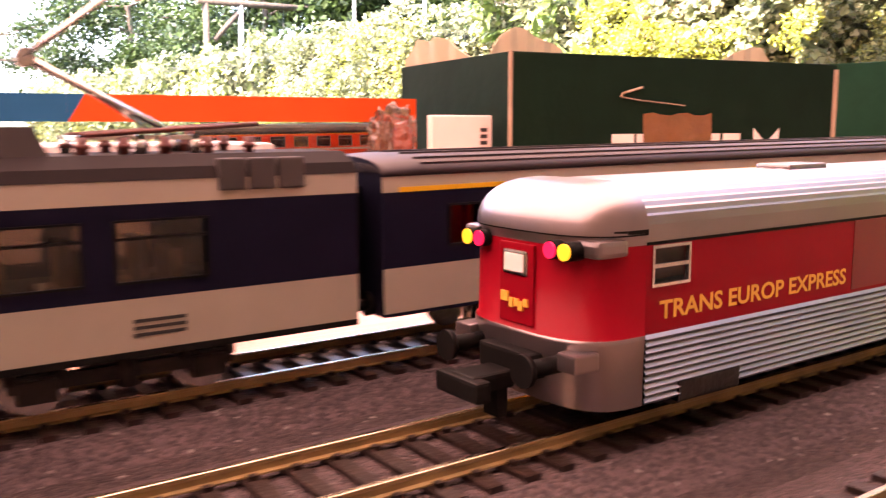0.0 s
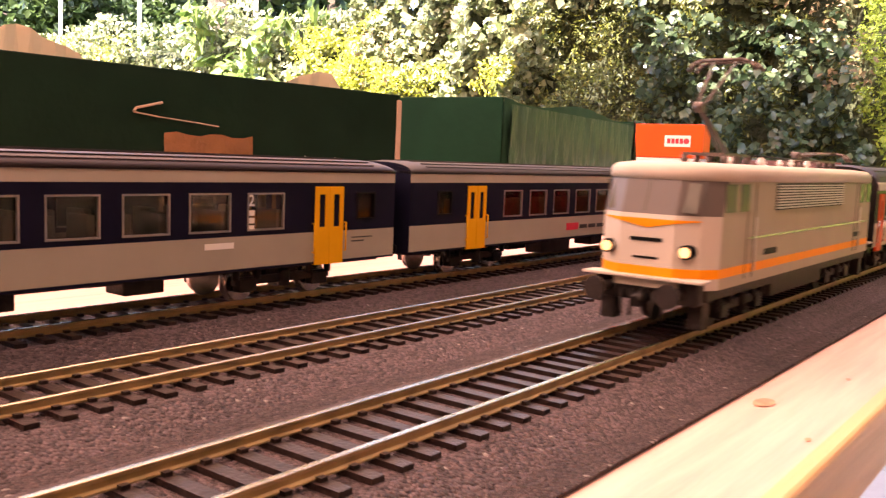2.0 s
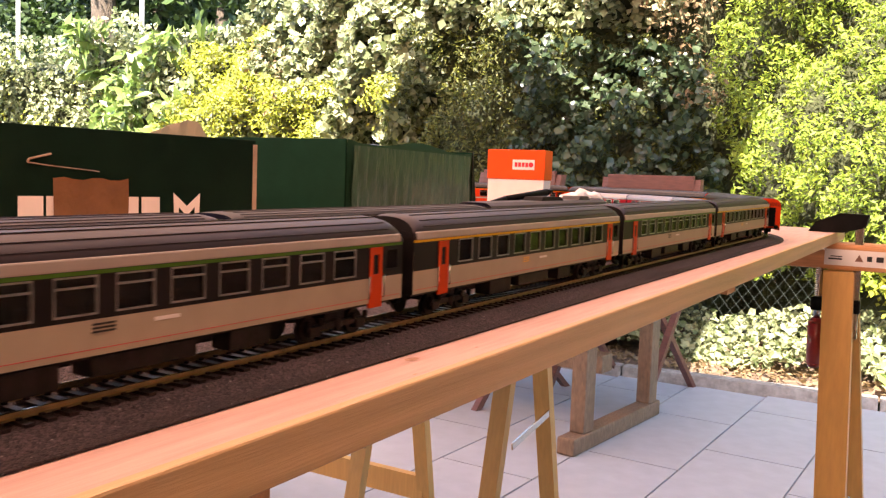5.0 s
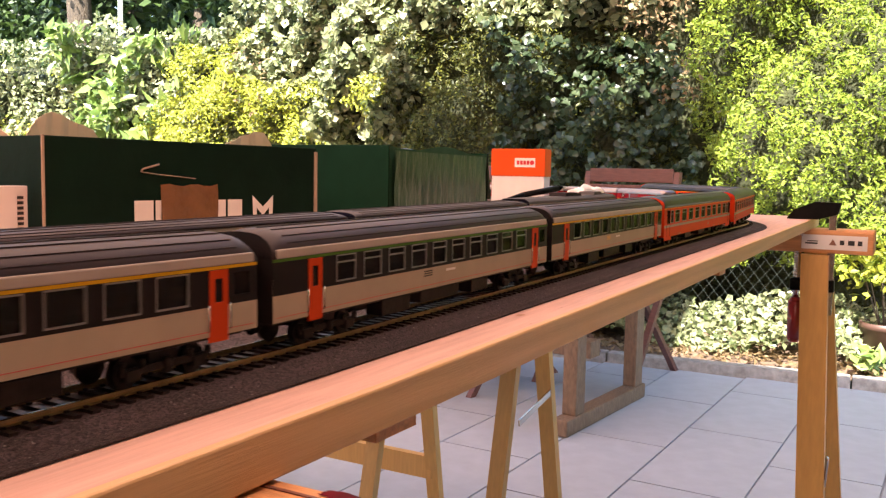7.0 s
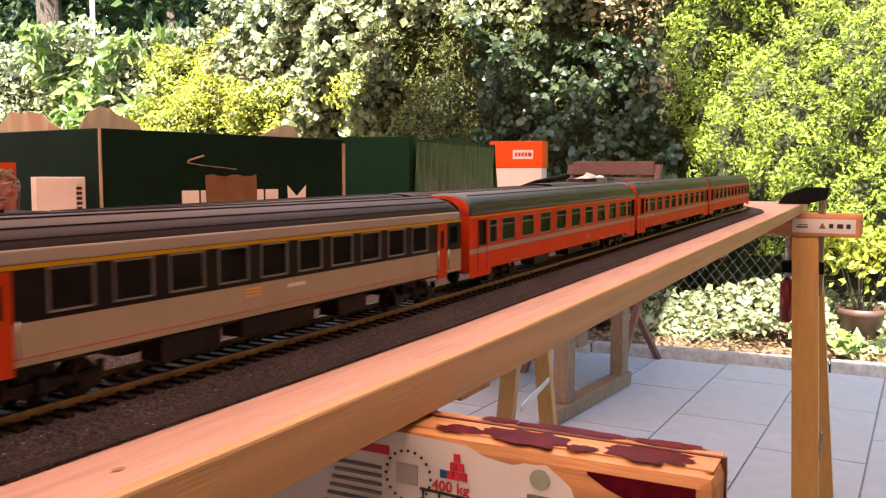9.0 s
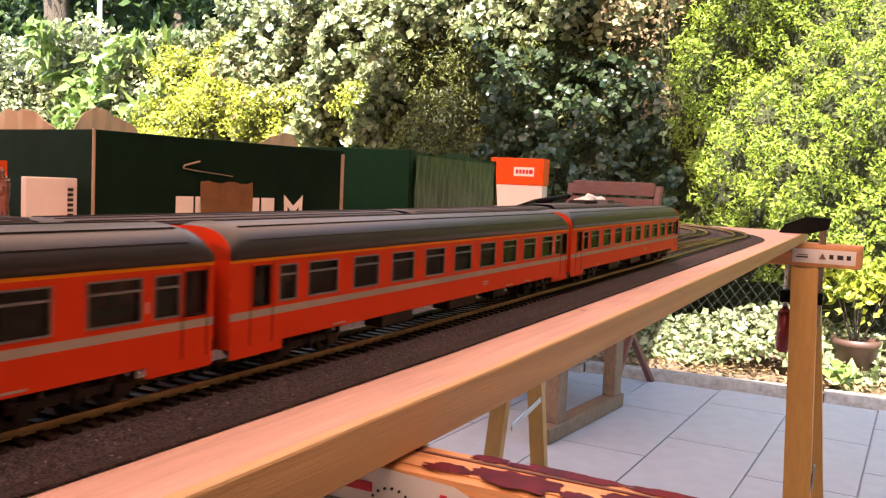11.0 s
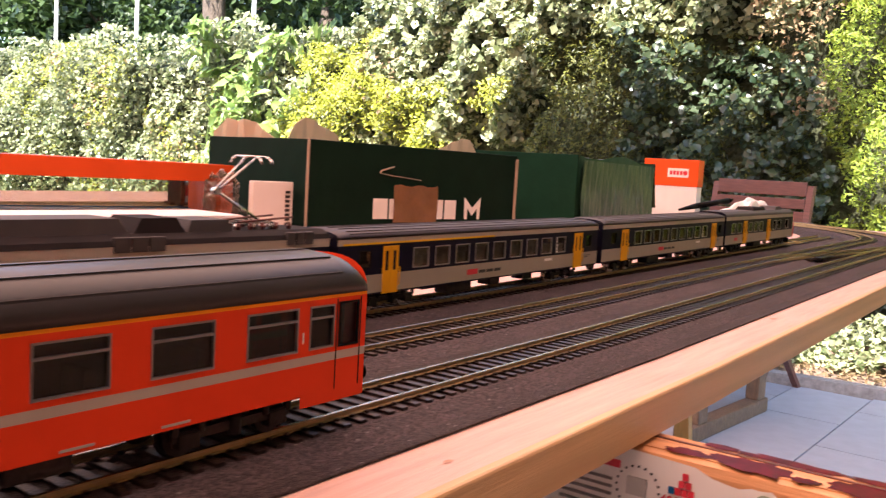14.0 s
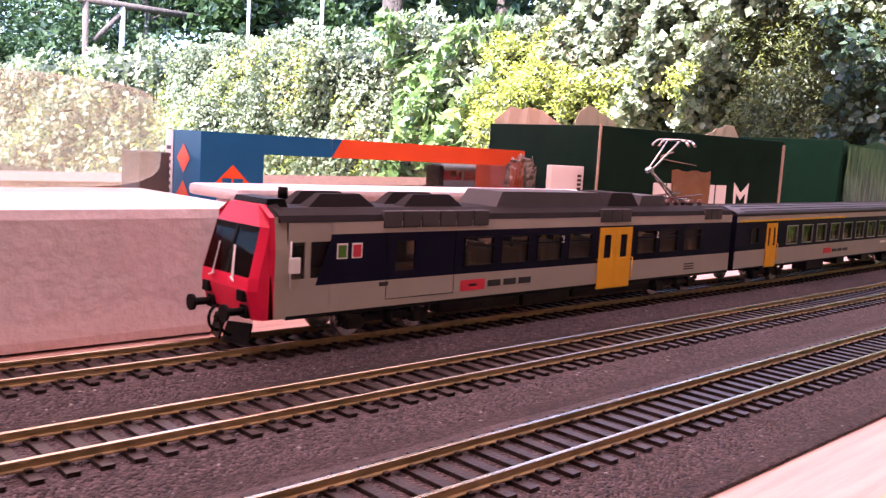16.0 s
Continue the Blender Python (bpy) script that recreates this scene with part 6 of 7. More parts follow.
def window_box():
    """The long blue and orange display box with a see-through window."""
    c = empty("display_box")
    L, D, H = 0.345, 0.075, 0.827 - BOARD
    wx0, wx1, wz0, wz1 = 0.054, 0.327, 0.012, 0.0585
    t = 0.0012
    def panel(q, m):
        bm = bmesh.new()
        box(bm, *q)
        part("panel", bm, m, c)
    # front panel in strips round the window; blue left of a slant, orange right of it
    panel((0, wx0, 0, t, 0.0005, H), blue_c)
    panel((wx0, 0.118, 0, t, wz1, H), blue_c)
    panel((0.118, wx1, 0, t, wz1, H), orange_c)
    panel((wx1, L, 0, t, 0.0005, H), orange_c)
    panel((wx0, wx1, 0, t, 0.0005, wz0), orange_c)
    panel((0, t, t, D, 0.0005, H), blue_c)
    panel((L - t, L, t, D, 0.0005, H), orange_c)
    panel((t, 0.142, t, D, H - t, H), blue_c)
    panel((0.142, L - t, t, D, H - t, H), orange_c)
    panel((t, L - t, D - t, D, 0.0005, 0.03), blue_c)
    bm = bmesh.new()
    bm.faces.new([bm.verts.new((x, -0.0003, z)) for x, z in ((0.118, wz1), (0.128, H), (0.118, H))])
    part("panel", bm, blue_c, c)
    bm = bmesh.new()
    box(bm, wx0, wx1, 0.0004, 0.0007, wz0, wz1)
    box(bm, t, L - t, D - 0.0016, D - 0.0013, 0.031, H - 0.002)
    part("clear_window", bm, clear, c, "clear plastic window")
    bm = bmesh.new()
    box(bm, 0.07, 0.32, 0.012, 0.06, 0.001, 0.022, 0, 0.003)
    part("tray", bm, mat("grey_tray", (0.28, 0.26, 0.26), 0.5), c, "grey plastic tray inside")
    bm = bmesh.new()
    v = [bm.verts.new((x, -0.0006, z)) for x, z in ((0.008, 0.030), (0.027, 0.049), (0.046, 0.030), (0.027, 0.011))]
    bm.faces.new(v)
    part("emblem", bm, orange_c, c, "orange diamond emblem")
    bm = bmesh.new()
    for x, z in ((0.018, 0.032), (0.028, 0.032), (0.018, 0.022), (0.028, 0.022)):
        box(bm, x, x + 0.008, -0.0011, -0.0007, z, z + 0.006)
    part("print_block", bm, blue_c, c)
    bm = bmesh.new()
    v = [bm.verts.new((-0.0006, y, z)) for y, z in ((0.02, 0.052), (0.034, 0.064), (0.048, 0.052), (0.034, 0.040))]
    bm.faces.new(v[::-1])
    v = [bm.verts.new((-0.0006, y, z)) for y, z in ((0.02, 0.022), (0.034, 0.034), (0.048, 0.022), (0.034, 0.010))]
    bm.faces.new(v[::-1])
    part("end_emblem", bm, orange_c, c)
    bm = bmesh.new()
    box(bm, -0.0006, -0.0001, 0.058, D, 0.002, H)
    part("bar_label", bm, white_c, c, "white label strip on the end")
    for k in range(9):
        bm = bmesh.new()
        box(bm, -0.0011, -0.0007, 0.062, 0.071, 0.010 + 0.006 * k, 0.013 + 0.006 * k)
        part("bar_print", bm, ink, c)
    bm = bmesh.new()
    box(bm, 0.012, 0.330, 0.022, 0.056, 0.003, 0.0300, 0, 0.002)
    part("insert_tray", bm, mat("grey_plastic_insert", (0.22, 0.20, 0.19), 0.5, var=0.15, scale=60), c, "grey plastic insert tray")
    c.matrix_basis = Matrix.Translation((0.222, 0.512, BOARD)) @ Matrix.Rotation(math.atan2(-0.035, 0.342), 4, "Z")
    return tagged(c, "long blue and orange display box with a clear window", "box")


def foam_blocks():
    bm = bmesh.new()
    box(bm, -0.62, 0.062, 0.165, 0.262, BOARD + 0.0003, 0.799, 0, 0.004)
    tagged(part("foam_block", bm, foam), "white moulded polystyrene block lit pinkish", "packaging", "foam packaging")
    ft = empty("foam_tray")
    bm = bmesh.new()
    box(bm, 0.076, 0.322, 0.199, 0.226, BOARD + 0.0003, 0.7983, 0, 0.004)
    part("tray", bm, foam, ft)
    bm = bmesh.new()
    box(bm, 0.068, 0.330, 0.192, 0.233, 0.7985, 0.8035, 0, 0.002)
    part("lid", bm, foam, ft)
    tagged(ft, "flat white polystyrene tray with a lid", "packaging", "foam packaging")
    # clear blister shell standing on the block
    c = empty("blister_pack")
    bm = bmesh.new()
    def ring(k, g):
        pts = []
        for i in range(28):
            a = 2 * math.pi * i / 28
            pts.append((-0.125 + 0.187 * g * math.copysign(abs(math.cos(a)) ** 0.22, math.cos(a)), 0.245 + k, 0.8220 + 0.0228 * g * math.copysign(abs(math.sin(a)) ** 0.36, math.sin(a))))
        return pts
    loft(bm, [ring(-0.016, 0.90), ring(-0.013, 0.96), ring(0.0, 1.0), ring(0.016, 1.0)], cap=True)
    part("shell", bm, milky, c, "dented clear plastic shell", True)
    # small dark marks stand for the shade and glints of dimples
    bm = bmesh.new()
    for k in range(26):
        x, z = -0.28 + 0.0128 * k + 0.003 * math.sin(k * 7.1), 0.803 + 0.040 * abs(math.sin(k * 2.7))
        cyl(bm, (x, 0.2285, z), (x + 0.0028, 0.2278, z + 0.0006), 0.0004, 6)
    part("dimple_shade_marks", bm, mat("dimple_shade", (0.20, 0.19, 0.15), 0.2), c)
    tagged(c, "clear plastic blister packaging standing on the foam", "packaging")


def grey_carton():
    bm = bmesh.new()
    box(bm, 0.188, 0.213, 0.545, 0.580, BOARD + 0.0003, 0.8085, 0, 0.0015)
    tagged(part("grey_box", bm, mat("grey_card", (0.07, 0.065, 0.06), 0.6, var=0.1, scale=40)), "plain grey box beside the blue display box", "box")


grey_carton()


bag_m = glassmat("creased_bag_film", (0.62, 0.52, 0.38), 0.16, 0.18)


def label_box():
    c = empty("small_carton")
    bm = bmesh.new()
    box(bm, -0.007, 0.038, 0, 0.007, 0.0005, 0.0625, 0, 0.001)
    part("body", bm, white_c, c)
    for k in range(10):
        bm = bmesh.new()
        box(bm, 0.0290, 0.0340, -0.0006, -0.0001, 0.014 + 0.0042 * k, 0.0165 + 0.0042 * k)
        part("bar_print", bm, ink, c)
    c.matrix_basis = Matrix.Translation((0.546, 0.418, BOARD)) @ Matrix.Rotation(-0.10, 4, "Z")
    tagged(c, "small white carton with a bar label", "box")
    bm = bmesh.new()
    bmesh.ops.create_icosphere(bm, subdivisions=5, radius=1)
    for v in bm.verts:                      # a creased bag: boxy, with sharp folds
        p = v.co.copy()
        q = Vector([math.copysign(abs(t) ** 0.5, t) for t in p])
        k = 1 + 0.30 * abs(noise.noise(p * 3.1)) + 0.16 * abs(noise.noise(p * 7.7)) - 0.12 * abs(noise.noise(p * 15))
        v.co = Vector((q.x * 0.0130 * k, q.y * 0.010 * k, max(q.z, -0.9) * 0.0300 * k))
    ob = part("foil_bag", bm, bag_m, at=Matrix.Translation((0.527, 0.447, BOARD + 0.0330 + rise(0.527))))
    tagged(ob, "crumpled brown transparent bag beside the white carton", "bag")


def far_odds():
    """Loose things behind the parked train: a grey cover, a black rod and a white cloth."""
    c = empty("cable_cover")
    bm = bmesh.new()
    vs = []
    for i in range(14):
        x = 0.98 + 0.42 * i / 13
        vs.append([(x, 0.205 + 0.055 * j / 6 + 0.004 * math.sin(i), 0.7535 + 0.046 * math.sin(math.pi * (j + 0.5) / 7) ** 0.5 * (0.75 + 0.25 * math.sin(math.pi * i / 13))) for j in range(7)])
    loft(bm, vs, closed=False, cap=False)
    part("cover", bm, mat("lilac_grey_plastic", (0.20, 0.185, 0.21), 0.35, var=0.1), c)
    tagged(c, "lilac-grey curved plastic cover lying behind the train", "cover")
    bm = bmesh.new()
    pts = [(1.17, 0.262, 0.7995), (1.20, 0.25, 0.8055), (1.262, 0.226, 0.8145), (1.272, 0.222, 0.8165)]
    for a, b, r, r2 in zip(pts, pts[1:], (0.0015, 0.004, 0.0045), (0.004, 0.0045, 0.002)):
        cyl(bm, a, b, r, 12, r2)
    tagged(part("black_tool_handle", bm, black), "black tool handle lying on the cover", "tool")
    bm = bmesh.new()
    bmesh.ops.create_icosphere(bm, subdivisions=4, radius=1)
    for v in bm.verts:
        k = 1 + 0.35 * noise.noise(v.co * 3.0)
        v.co = Vector((v.co.x * 0.10 * k, v.co.y * 0.03 * k, max(v.co.z, -0.2) * 0.044 * k))
    tagged(part("cloth", bm, white_c, at=Matrix.Translation((1.40, 0.235, 0.770)), smooth=True), "crumpled white cloth on the table end", "cloth")
    bm = bmesh.new()
    for k in range(5):
        pts = [Vector((1.24 + 0.03 * math.cos(a + k), 0.130 + 0.018 * math.sin(a * 1.3 + k), BOARD + 0.0032 + 0.003 * abs(math.sin(a * 2)))) for a in [0.5 * j for j in range(9)]]
        for a, b in zip(pts, pts[1:]):
            cyl(bm, a, b, 0.0007, 5)
    tagged(part("feed_wires", lift(bm), brass), "thin tangled wires at the end of the siding", "wire")


def clamp():
    c = empty("screw_clamp")
    x = 1.765
    top = BOARD + rise(x)
    bm = bmesh.new()
    prism_pts = [(-0.010, 0.0005), (-0.060, 0.0005), (-0.092, 0.010), (-0.096, 0.030), (-0.055, 0.031), (-0.020, 0.016)]
    a = [bm.verts.new((x - 0.011, y, top + z)) for y, z in prism_pts]
    b = [bm.verts.new((x + 0.011, y, top + z)) for y, z in prism_pts]
    n = len(a)
    bm.faces.new(a), bm.faces.new(b[::-1])
    for i in range(n):
        bm.faces.new((a[i], b[i], b[(i + 1) % n], a[(i + 1) % n]))
    part("jaw", bm, black, c, "black clamp jaw on the table")
    bm = bmesh.new()
    box(bm, x - 0.004, x + 0.004, -0.090, -0.078, 0.60, top + 0.022, 0, 0.001)
    part("bar", bm, steel, c)
    bm = bmesh.new()
    box(bm, x - 0.008, x + 0.008, -0.092, -0.020, 0.640, 0.662, 0, 0.003)
    part("arm", bm, black, c)
    bm = bmesh.new()
    cyl(bm, (x, -0.030, 0.615), (x, -0.030, 0.738), 0.0055, 12)
    for k in range(22):
        cyl(bm, (x, -0.030, 0.66 + 0.003 * k), (x, -0.030, 0.6615 + 0.003 * k), 0.0064, 12)
    cyl(bm, (x, -0.030, 0.737), (x, -0.030, top - THICK - 0.0005), 0.011, 14)
    part("spindle", bm, steel, c)
    bm = bmesh.new()
    cyl(bm, (x, -0.030, 0.555), (x, -0.030, 0.620), 0.0115, 16, 0.0125)
    cyl(bm, (x, -0.030, 0.620), (x, -0.030, 0.628), 0.0125, 16, 0.007)
    cyl(bm, (x, -0.030, 0.548), (x, -0.030, 0.555), 0.008, 16, 0.0115)
    part("handle", bm, grip_red, c, "dark red wooden clamp handle")
    tagged(c, "screw clamp with a red handle gripping the table end", "clamp")


def trestle(x, y0, y1, top, tall, legs, wide=0.032):
    """A sawhorse across the table: beam along y, splayed legs and a stay."""
    c = empty("sawhorse")
    bm = bmesh.new()
    box(bm, x - wide, x + wide, y0, y1, top - tall, top, 0, 0.004)
    box(bm, x - wide + 0.004, x + wide - 0.004, y0 + 0.001, y1 - 0.001, top - 0.0001, top + 0.0005)
    part("beam", bm, pine_beam, c)
    for a, b, w, d in legs:
        bm = bmesh.new()
        a, b = Vector(a), Vector(b)
        rows = []
        for p in (a, b):
            rows.append([p + Vector(q) for q in ((-w / 2, -d / 2, 0), (w / 2, -d / 2, 0), (w / 2, d / 2, 0), (-w / 2, d / 2, 0))])
        loft(bm, rows, smooth=False)
        part("leg", bm, pine_leg, c)
    return c


def supports():
    top = BOARD - THICK
    # first sawhorse, whose painted beam sticks out under the near edge
    x = 0.329
    c = trestle(x, -0.149, 0.60, top - 0.002, 0.085, (
        ((x - 0.02, -0.02, 0.66), (x - 0.17, 0.0, 0.0), 0.03, 0.055), ((x + 0.02, -0.02, 0.66), (x + 0.17, 0.0, 0.0), 0.03, 0.055),
        ((x - 0.02, 0.48, 0.66), (x - 0.17, 0.54, 0.0), 0.03, 0.055), ((x + 0.02, 0.48, 0.66), (x + 0.17, 0.54, 0.0), 0.03, 0.055)), 0.0135)
    bm = bmesh.new()
    box(bm, x + 0.0028, x + 0.0042, -0.1496, 0.3, top - 0.07, top - 0.0010)
    part("groove", bm, red_wood, c)
    # paint spills on the beam top and front
    for k, (cx, cy, rx, ry) in enumerate(((-0.004, -0.128, 0.0075, 0.013), (-0.005, -0.088, 0.007, 0.016), (-0.007, -0.066, 0.004, 0.008), (0.0085, -0.100, 0.0035, 0.019), (0.009, -0.130, 0.003, 0.012), (0.0085, -0.074, 0.003, 0.007), (-0.008, -0.108, 0.003, 0.005))):
        bm = bmesh.new()
        vs = []
        for q in range(44):
            a = 2 * math.pi * q / 44
            w = 1 + 0.35 * noise.noise(Vector((3 * math.cos(a) + k, 3 * math.sin(a), k * 2.3))) + 0.2 * noise.noise(Vector((9 * math.cos(a), 9 * math.sin(a) + k, 1.0)))
            vs.append(bm.verts.new((min(max(x + cx + rx * math.cos(a) * w, x - 0.0132), x + 0.0132), max(cy + ry * math.sin(a) * w, -0.1485), top - 0.00125 + 0.00003 * k)))
        bm.faces.new(vs)
        part("paint_spill", bm, stain_red, c, "dried wine-red paint spill")
    bm = bmesh.new()
    vs = [bm.verts.new((x - 0.0138, y, z)) for y, z in ((-0.144, 0.7215), (-0.134, 0.7235), (-0.126, 0.7225), (-0.118, 0.7255), (-0.112, 0.7290), (-0.112, 0.7300), (-0.144, 0.7300))]
    bm.faces.new(vs[::-1])
    part("paint_spill", bm, stain_red, c)
    xf = x - 0.0137
    # torn paper label with drawing and small print
    bm = bmesh.new()
    pts = [(0.02, 0.7325), (0.02, 0.680), (-0.116, 0.680), (-0.113, 0.709), (-0.110, 0.716), (-0.107, 0.724), (-0.103, 0.727), (-0.099, 0.7298), (-0.0955, 0.7292), (-0.092, 0.7293), (-0.088, 0.7280), (-0.084, 0.7284), (-0.078, 0.7293), (-0.072, 0.7318), (-0.05, 0.7328)]
    vs = [bm.verts.new((xf - 0.0001, y, z)) for y, z in pts]
    bm.faces.new(vs)
    lb = part("paper_label", bm, white_c, c, "torn white paper label")
    def lab(y0, y1, z0, z1, m, nm="bar_print"):
        bm = bmesh.new()
        box(bm, xf - 0.0007, xf - 0.0002, min(y0, y1), max(y0, y1), z0, z1)
        part(nm, bm, m, lb)
    for k in range(6):
        lab(-0.022 + 0.001 * k, -0.040, 0.7190 - 0.0030 * k, 0.7201 - 0.0030 * k, grey_ink)
    lab(-0.026, -0.043, 0.7245, 0.7275, red_ink)
    for y, z in ((-0.071, 0.7145), (-0.0735, 0.7145), (-0.076, 0.7145), (-0.0722, 0.7175), (-0.0748, 0.7175), (-0.0735, 0.7205), (-0.0685, 0.7145)):
        lab(y + 0.006, y + 0.0038, z + 0.0055, z + 0.0081, red_ink if y != -0.0685 else blue_c, "crate")
    words("400 kg", 0.0050, red_ink, lb, pose(xf - 0.0005, -0.0595, 0.7155, 90, 0, -90))
    bm = bmesh.new()
    for y in (-0.066, -0.072, -0.078, -0.084):
        bar(bm, (xf - 0.0004, y + 0.006, 0.681), (xf - 0.0004, y + 0.006 + (0.004 if y > -0.075 else -0.002), 0.7145), 0.0004, 0.0006)
    bar(bm, (xf - 0.0004, -0.055, 0.7150), (xf - 0.0004, -0.081, 0.7140), 0.0005, 0.0008)
    part("drawing", bm, ink, lb)
    bm = bmesh.new()
    for k in range(20):
        a = 2 * math.pi * k / 20
        cyl(bm, (xf - 0.0004, -0.0505 + 0.0085 * math.cos(a), 0.7185 + 0.0085 * math.sin(a)), (xf - 0.0008, -0.0505 + 0.0085 * math.cos(a), 0.7185 + 0.0085 * math.sin(a)), 0.0005, 6)
    part("dotted_ring", bm, ink, lb)
    bm = bmesh.new()
    box(bm, xf - 0.0007, xf - 0.0002, -0.0540, -0.0460, 0.7155, 0.7225)
    part("block_picture", bm, mat("grey_print", (0.4, 0.38, 0.36), 0.6), lb)
    bm = bmesh.new()
    v = [bm.verts.new((xf - 0.0005, y, z)) for y, z in ((-0.022, 0.6805), (-0.027, 0.6805), (-0.0245, 0.690))]
    bm.faces.new(v)
    part("tree_picture", bm, stripe_g, lb)
    bm = bmesh.new()
    cyl(bm, (xf - 0.0002, -0.097, 0.7250), (xf - 0.0007, -0.097, 0.7250), 0.0032, 16)
    part("seal_picture", bm, mat("grey_green_print", (0.30, 0.36, 0.28), 0.6), lb)
    lab(-0.093, -0.101, 0.7180, 0.7198, grey_ink)
    lab(-0.091, -0.106, 0.7120, 0.7160, red_ink)
    tagged(c, "pine sawhorse with a torn paper label and wine-red paint spills", "sawhorse", "sawhorses")
    # second sawhorse, under the far side of the bend
    x = 1.79
    top = BOARD - THICK + rise(x) + 0.0015
    c = trestle(x, 0.74, 1.34, top - 0.002, 0.045, (
        ((x - 0.028, 0.785, 0.690), (x - 0.16, 0.80, 0.0), 0.022, 0.034), ((x + 0.028, 0.785, 0.690), (x + 0.16, 0.79, 0.0), 0.022, 0.034),
        ((x - 0.028, 1.29, 0.690), (x - 0.16, 1.31, 0.0), 0.022, 0.034), ((x + 0.028, 1.29, 0.690), (x + 0.16, 1.31, 0.0), 0.022, 0.034)))
    bm = bmesh.new()
    bar(bm, (x - 0.10, 0.765, 0.330), (x + 0.095, 0.765, 0.355), 0.003, 0.012)
    cyl(bm, (x - 0.02, 0.762, 0.340), (x - 0.02, 0.755, 0.340), 0.010, 10)
    part("stay", bm, steel, c, "steel folding stay")
    bm = bmesh.new()
    bar(bm, (x + 0.137, 0.79, 0.12), (x + 0.137, 1.31, 0.12), 0.020, 0.055)
    part("cross_rail", bm, pine_leg, c)
    tagged(c, "pine sawhorse with a steel stay under the table", "sawhorse", "sawhorses")
    # end sawhorse: its beam carries a printed strip
    x = 1.79
    top = BOARD - THICK + rise(x) + 0.0015
    c = trestle(x, -0.150, 0.55, top - 0.002, 0.041, (
        ((x - 0.028, -0.0585, 0.705), (x - 0.16, -0.094, 0.0), 0.022, 0.044), ((x + 0.028, -0.0585, 0.705), (x + 0.16, -0.106, 0.0), 0.022, 0.046),
        ((x - 0.028, 0.49, 0.690), (x - 0.16, 0.50, 0.0), 0.022, 0.034), ((x + 0.028, 0.49, 0.690), (x + 0.16, 0.475, 0.0), 0.022, 0.034)))
    bm = bmesh.new()
    box(bm, x - 0.0326, x - 0.0321, -0.140, -0.036, top - 0.036, top - 0.011)
    lb = part("paper_label", bm, white_c, c, "pale printed label strip")
    for y0, y1, z0, z1 in ((-0.062, -0.042, 0.700, 0.7025), (-0.062, -0.045, 0.7045, 0.706), (-0.120, -0.110, 0.700, 0.708), (-0.104, -0.097, 0.7, 0.708), (-0.132, -0.125, 0.7, 0.708)):
        bm = bmesh.new()
        box(bm, x - 0.0331, x - 0.0327, y0, y1, z0 + 0.0235, z1 + 0.0235)
        part("bar_print", bm, ink, lb)
    bm = bmesh.new()
    v = [bm.verts.new((x - 0.0330, y, z)) for y, z in ((-0.080, 0.7225), (-0.092, 0.7225), (-0.086, 0.7335))]
    bm.faces.new(v)
    part("drawing", bm, mat("brown_print", (0.2, 0.1, 0.07), 0.6), lb)
    bm = bmesh.new()
    bar(bm, (x - 0.092, -0.0990, 0.318), (x - 0.105, -0.1035, 0.372), 0.003, 0.008)
    part("stay", bm, steel, c, "steel folding stay")
    bm = bmesh.new()
    bar(bm, (x - 0.085, 0.468, 0.335), (x + 0.09, 0.468, 0.365), 0.003, 0.014)
    part("stay", bm, steel, c, "steel folding stay")
    tagged(c, "pine sawhorse with a printed strip under the table end", "sawhorse", "sawhorses")


big_carton()
green_carton()
small_orange_box()
window_box()
foam_blocks()
label_box()
far_odds()
supports()
clamp()

# ---------------- garden ----------------
def garden_table():
    """The dark wooden trestle of a garden table, standing on the terrace."""
    c = empty("garden_table")
    ax, bx, y = -0.295, 0.295, 0.03
    for yy in (y, y + 0.75):
        bm = bmesh.new()
        box(bm, ax - 0.04, bx + 0.04, yy - 0.03, yy + 0.03, 0.0, 0.055, 0, 0.008)
        part("foot_rail", bm, teak, c)
        for xx in (ax + 0.065, bx - 0.02):
            bm = bmesh.new()
            box(bm, xx - 0.035, xx + 0.035, yy - 0.025, yy + 0.025, 0.055, 0.66, 0, 0.005)
            part("leg", bm, teak, c)
        bm = bmesh.new()
        box(bm, ax, bx, yy - 0.025, yy + 0.025, 0.661, 0.70, 0, 0.004)
        part("top_rail", bm, teak, c)
    bm = bmesh.new()
    box(bm, (ax + bx) / 2 - 0.04, (ax + bx) / 2 + 0.04, y + 0.031, y + 0.719, 0.20, 0.26, 0, 0.004)
    part("stretcher", bm, teak, c)
    for k in range(7):
        bm = bmesh.new()
        box(bm, ax - 0.07 + 0.106 * k, ax + 0.028 + 0.106 * k, y - 0.12, y + 0.87, 0.7005, 0.722, 0, 0.003)
        part("top_slat", bm, teak, c)
    c.matrix_basis = pose(3.025, 0.702, 0, 0, 0, -5.4)
    tagged(c, "weathered dark wooden garden table on trestle feet", "table")


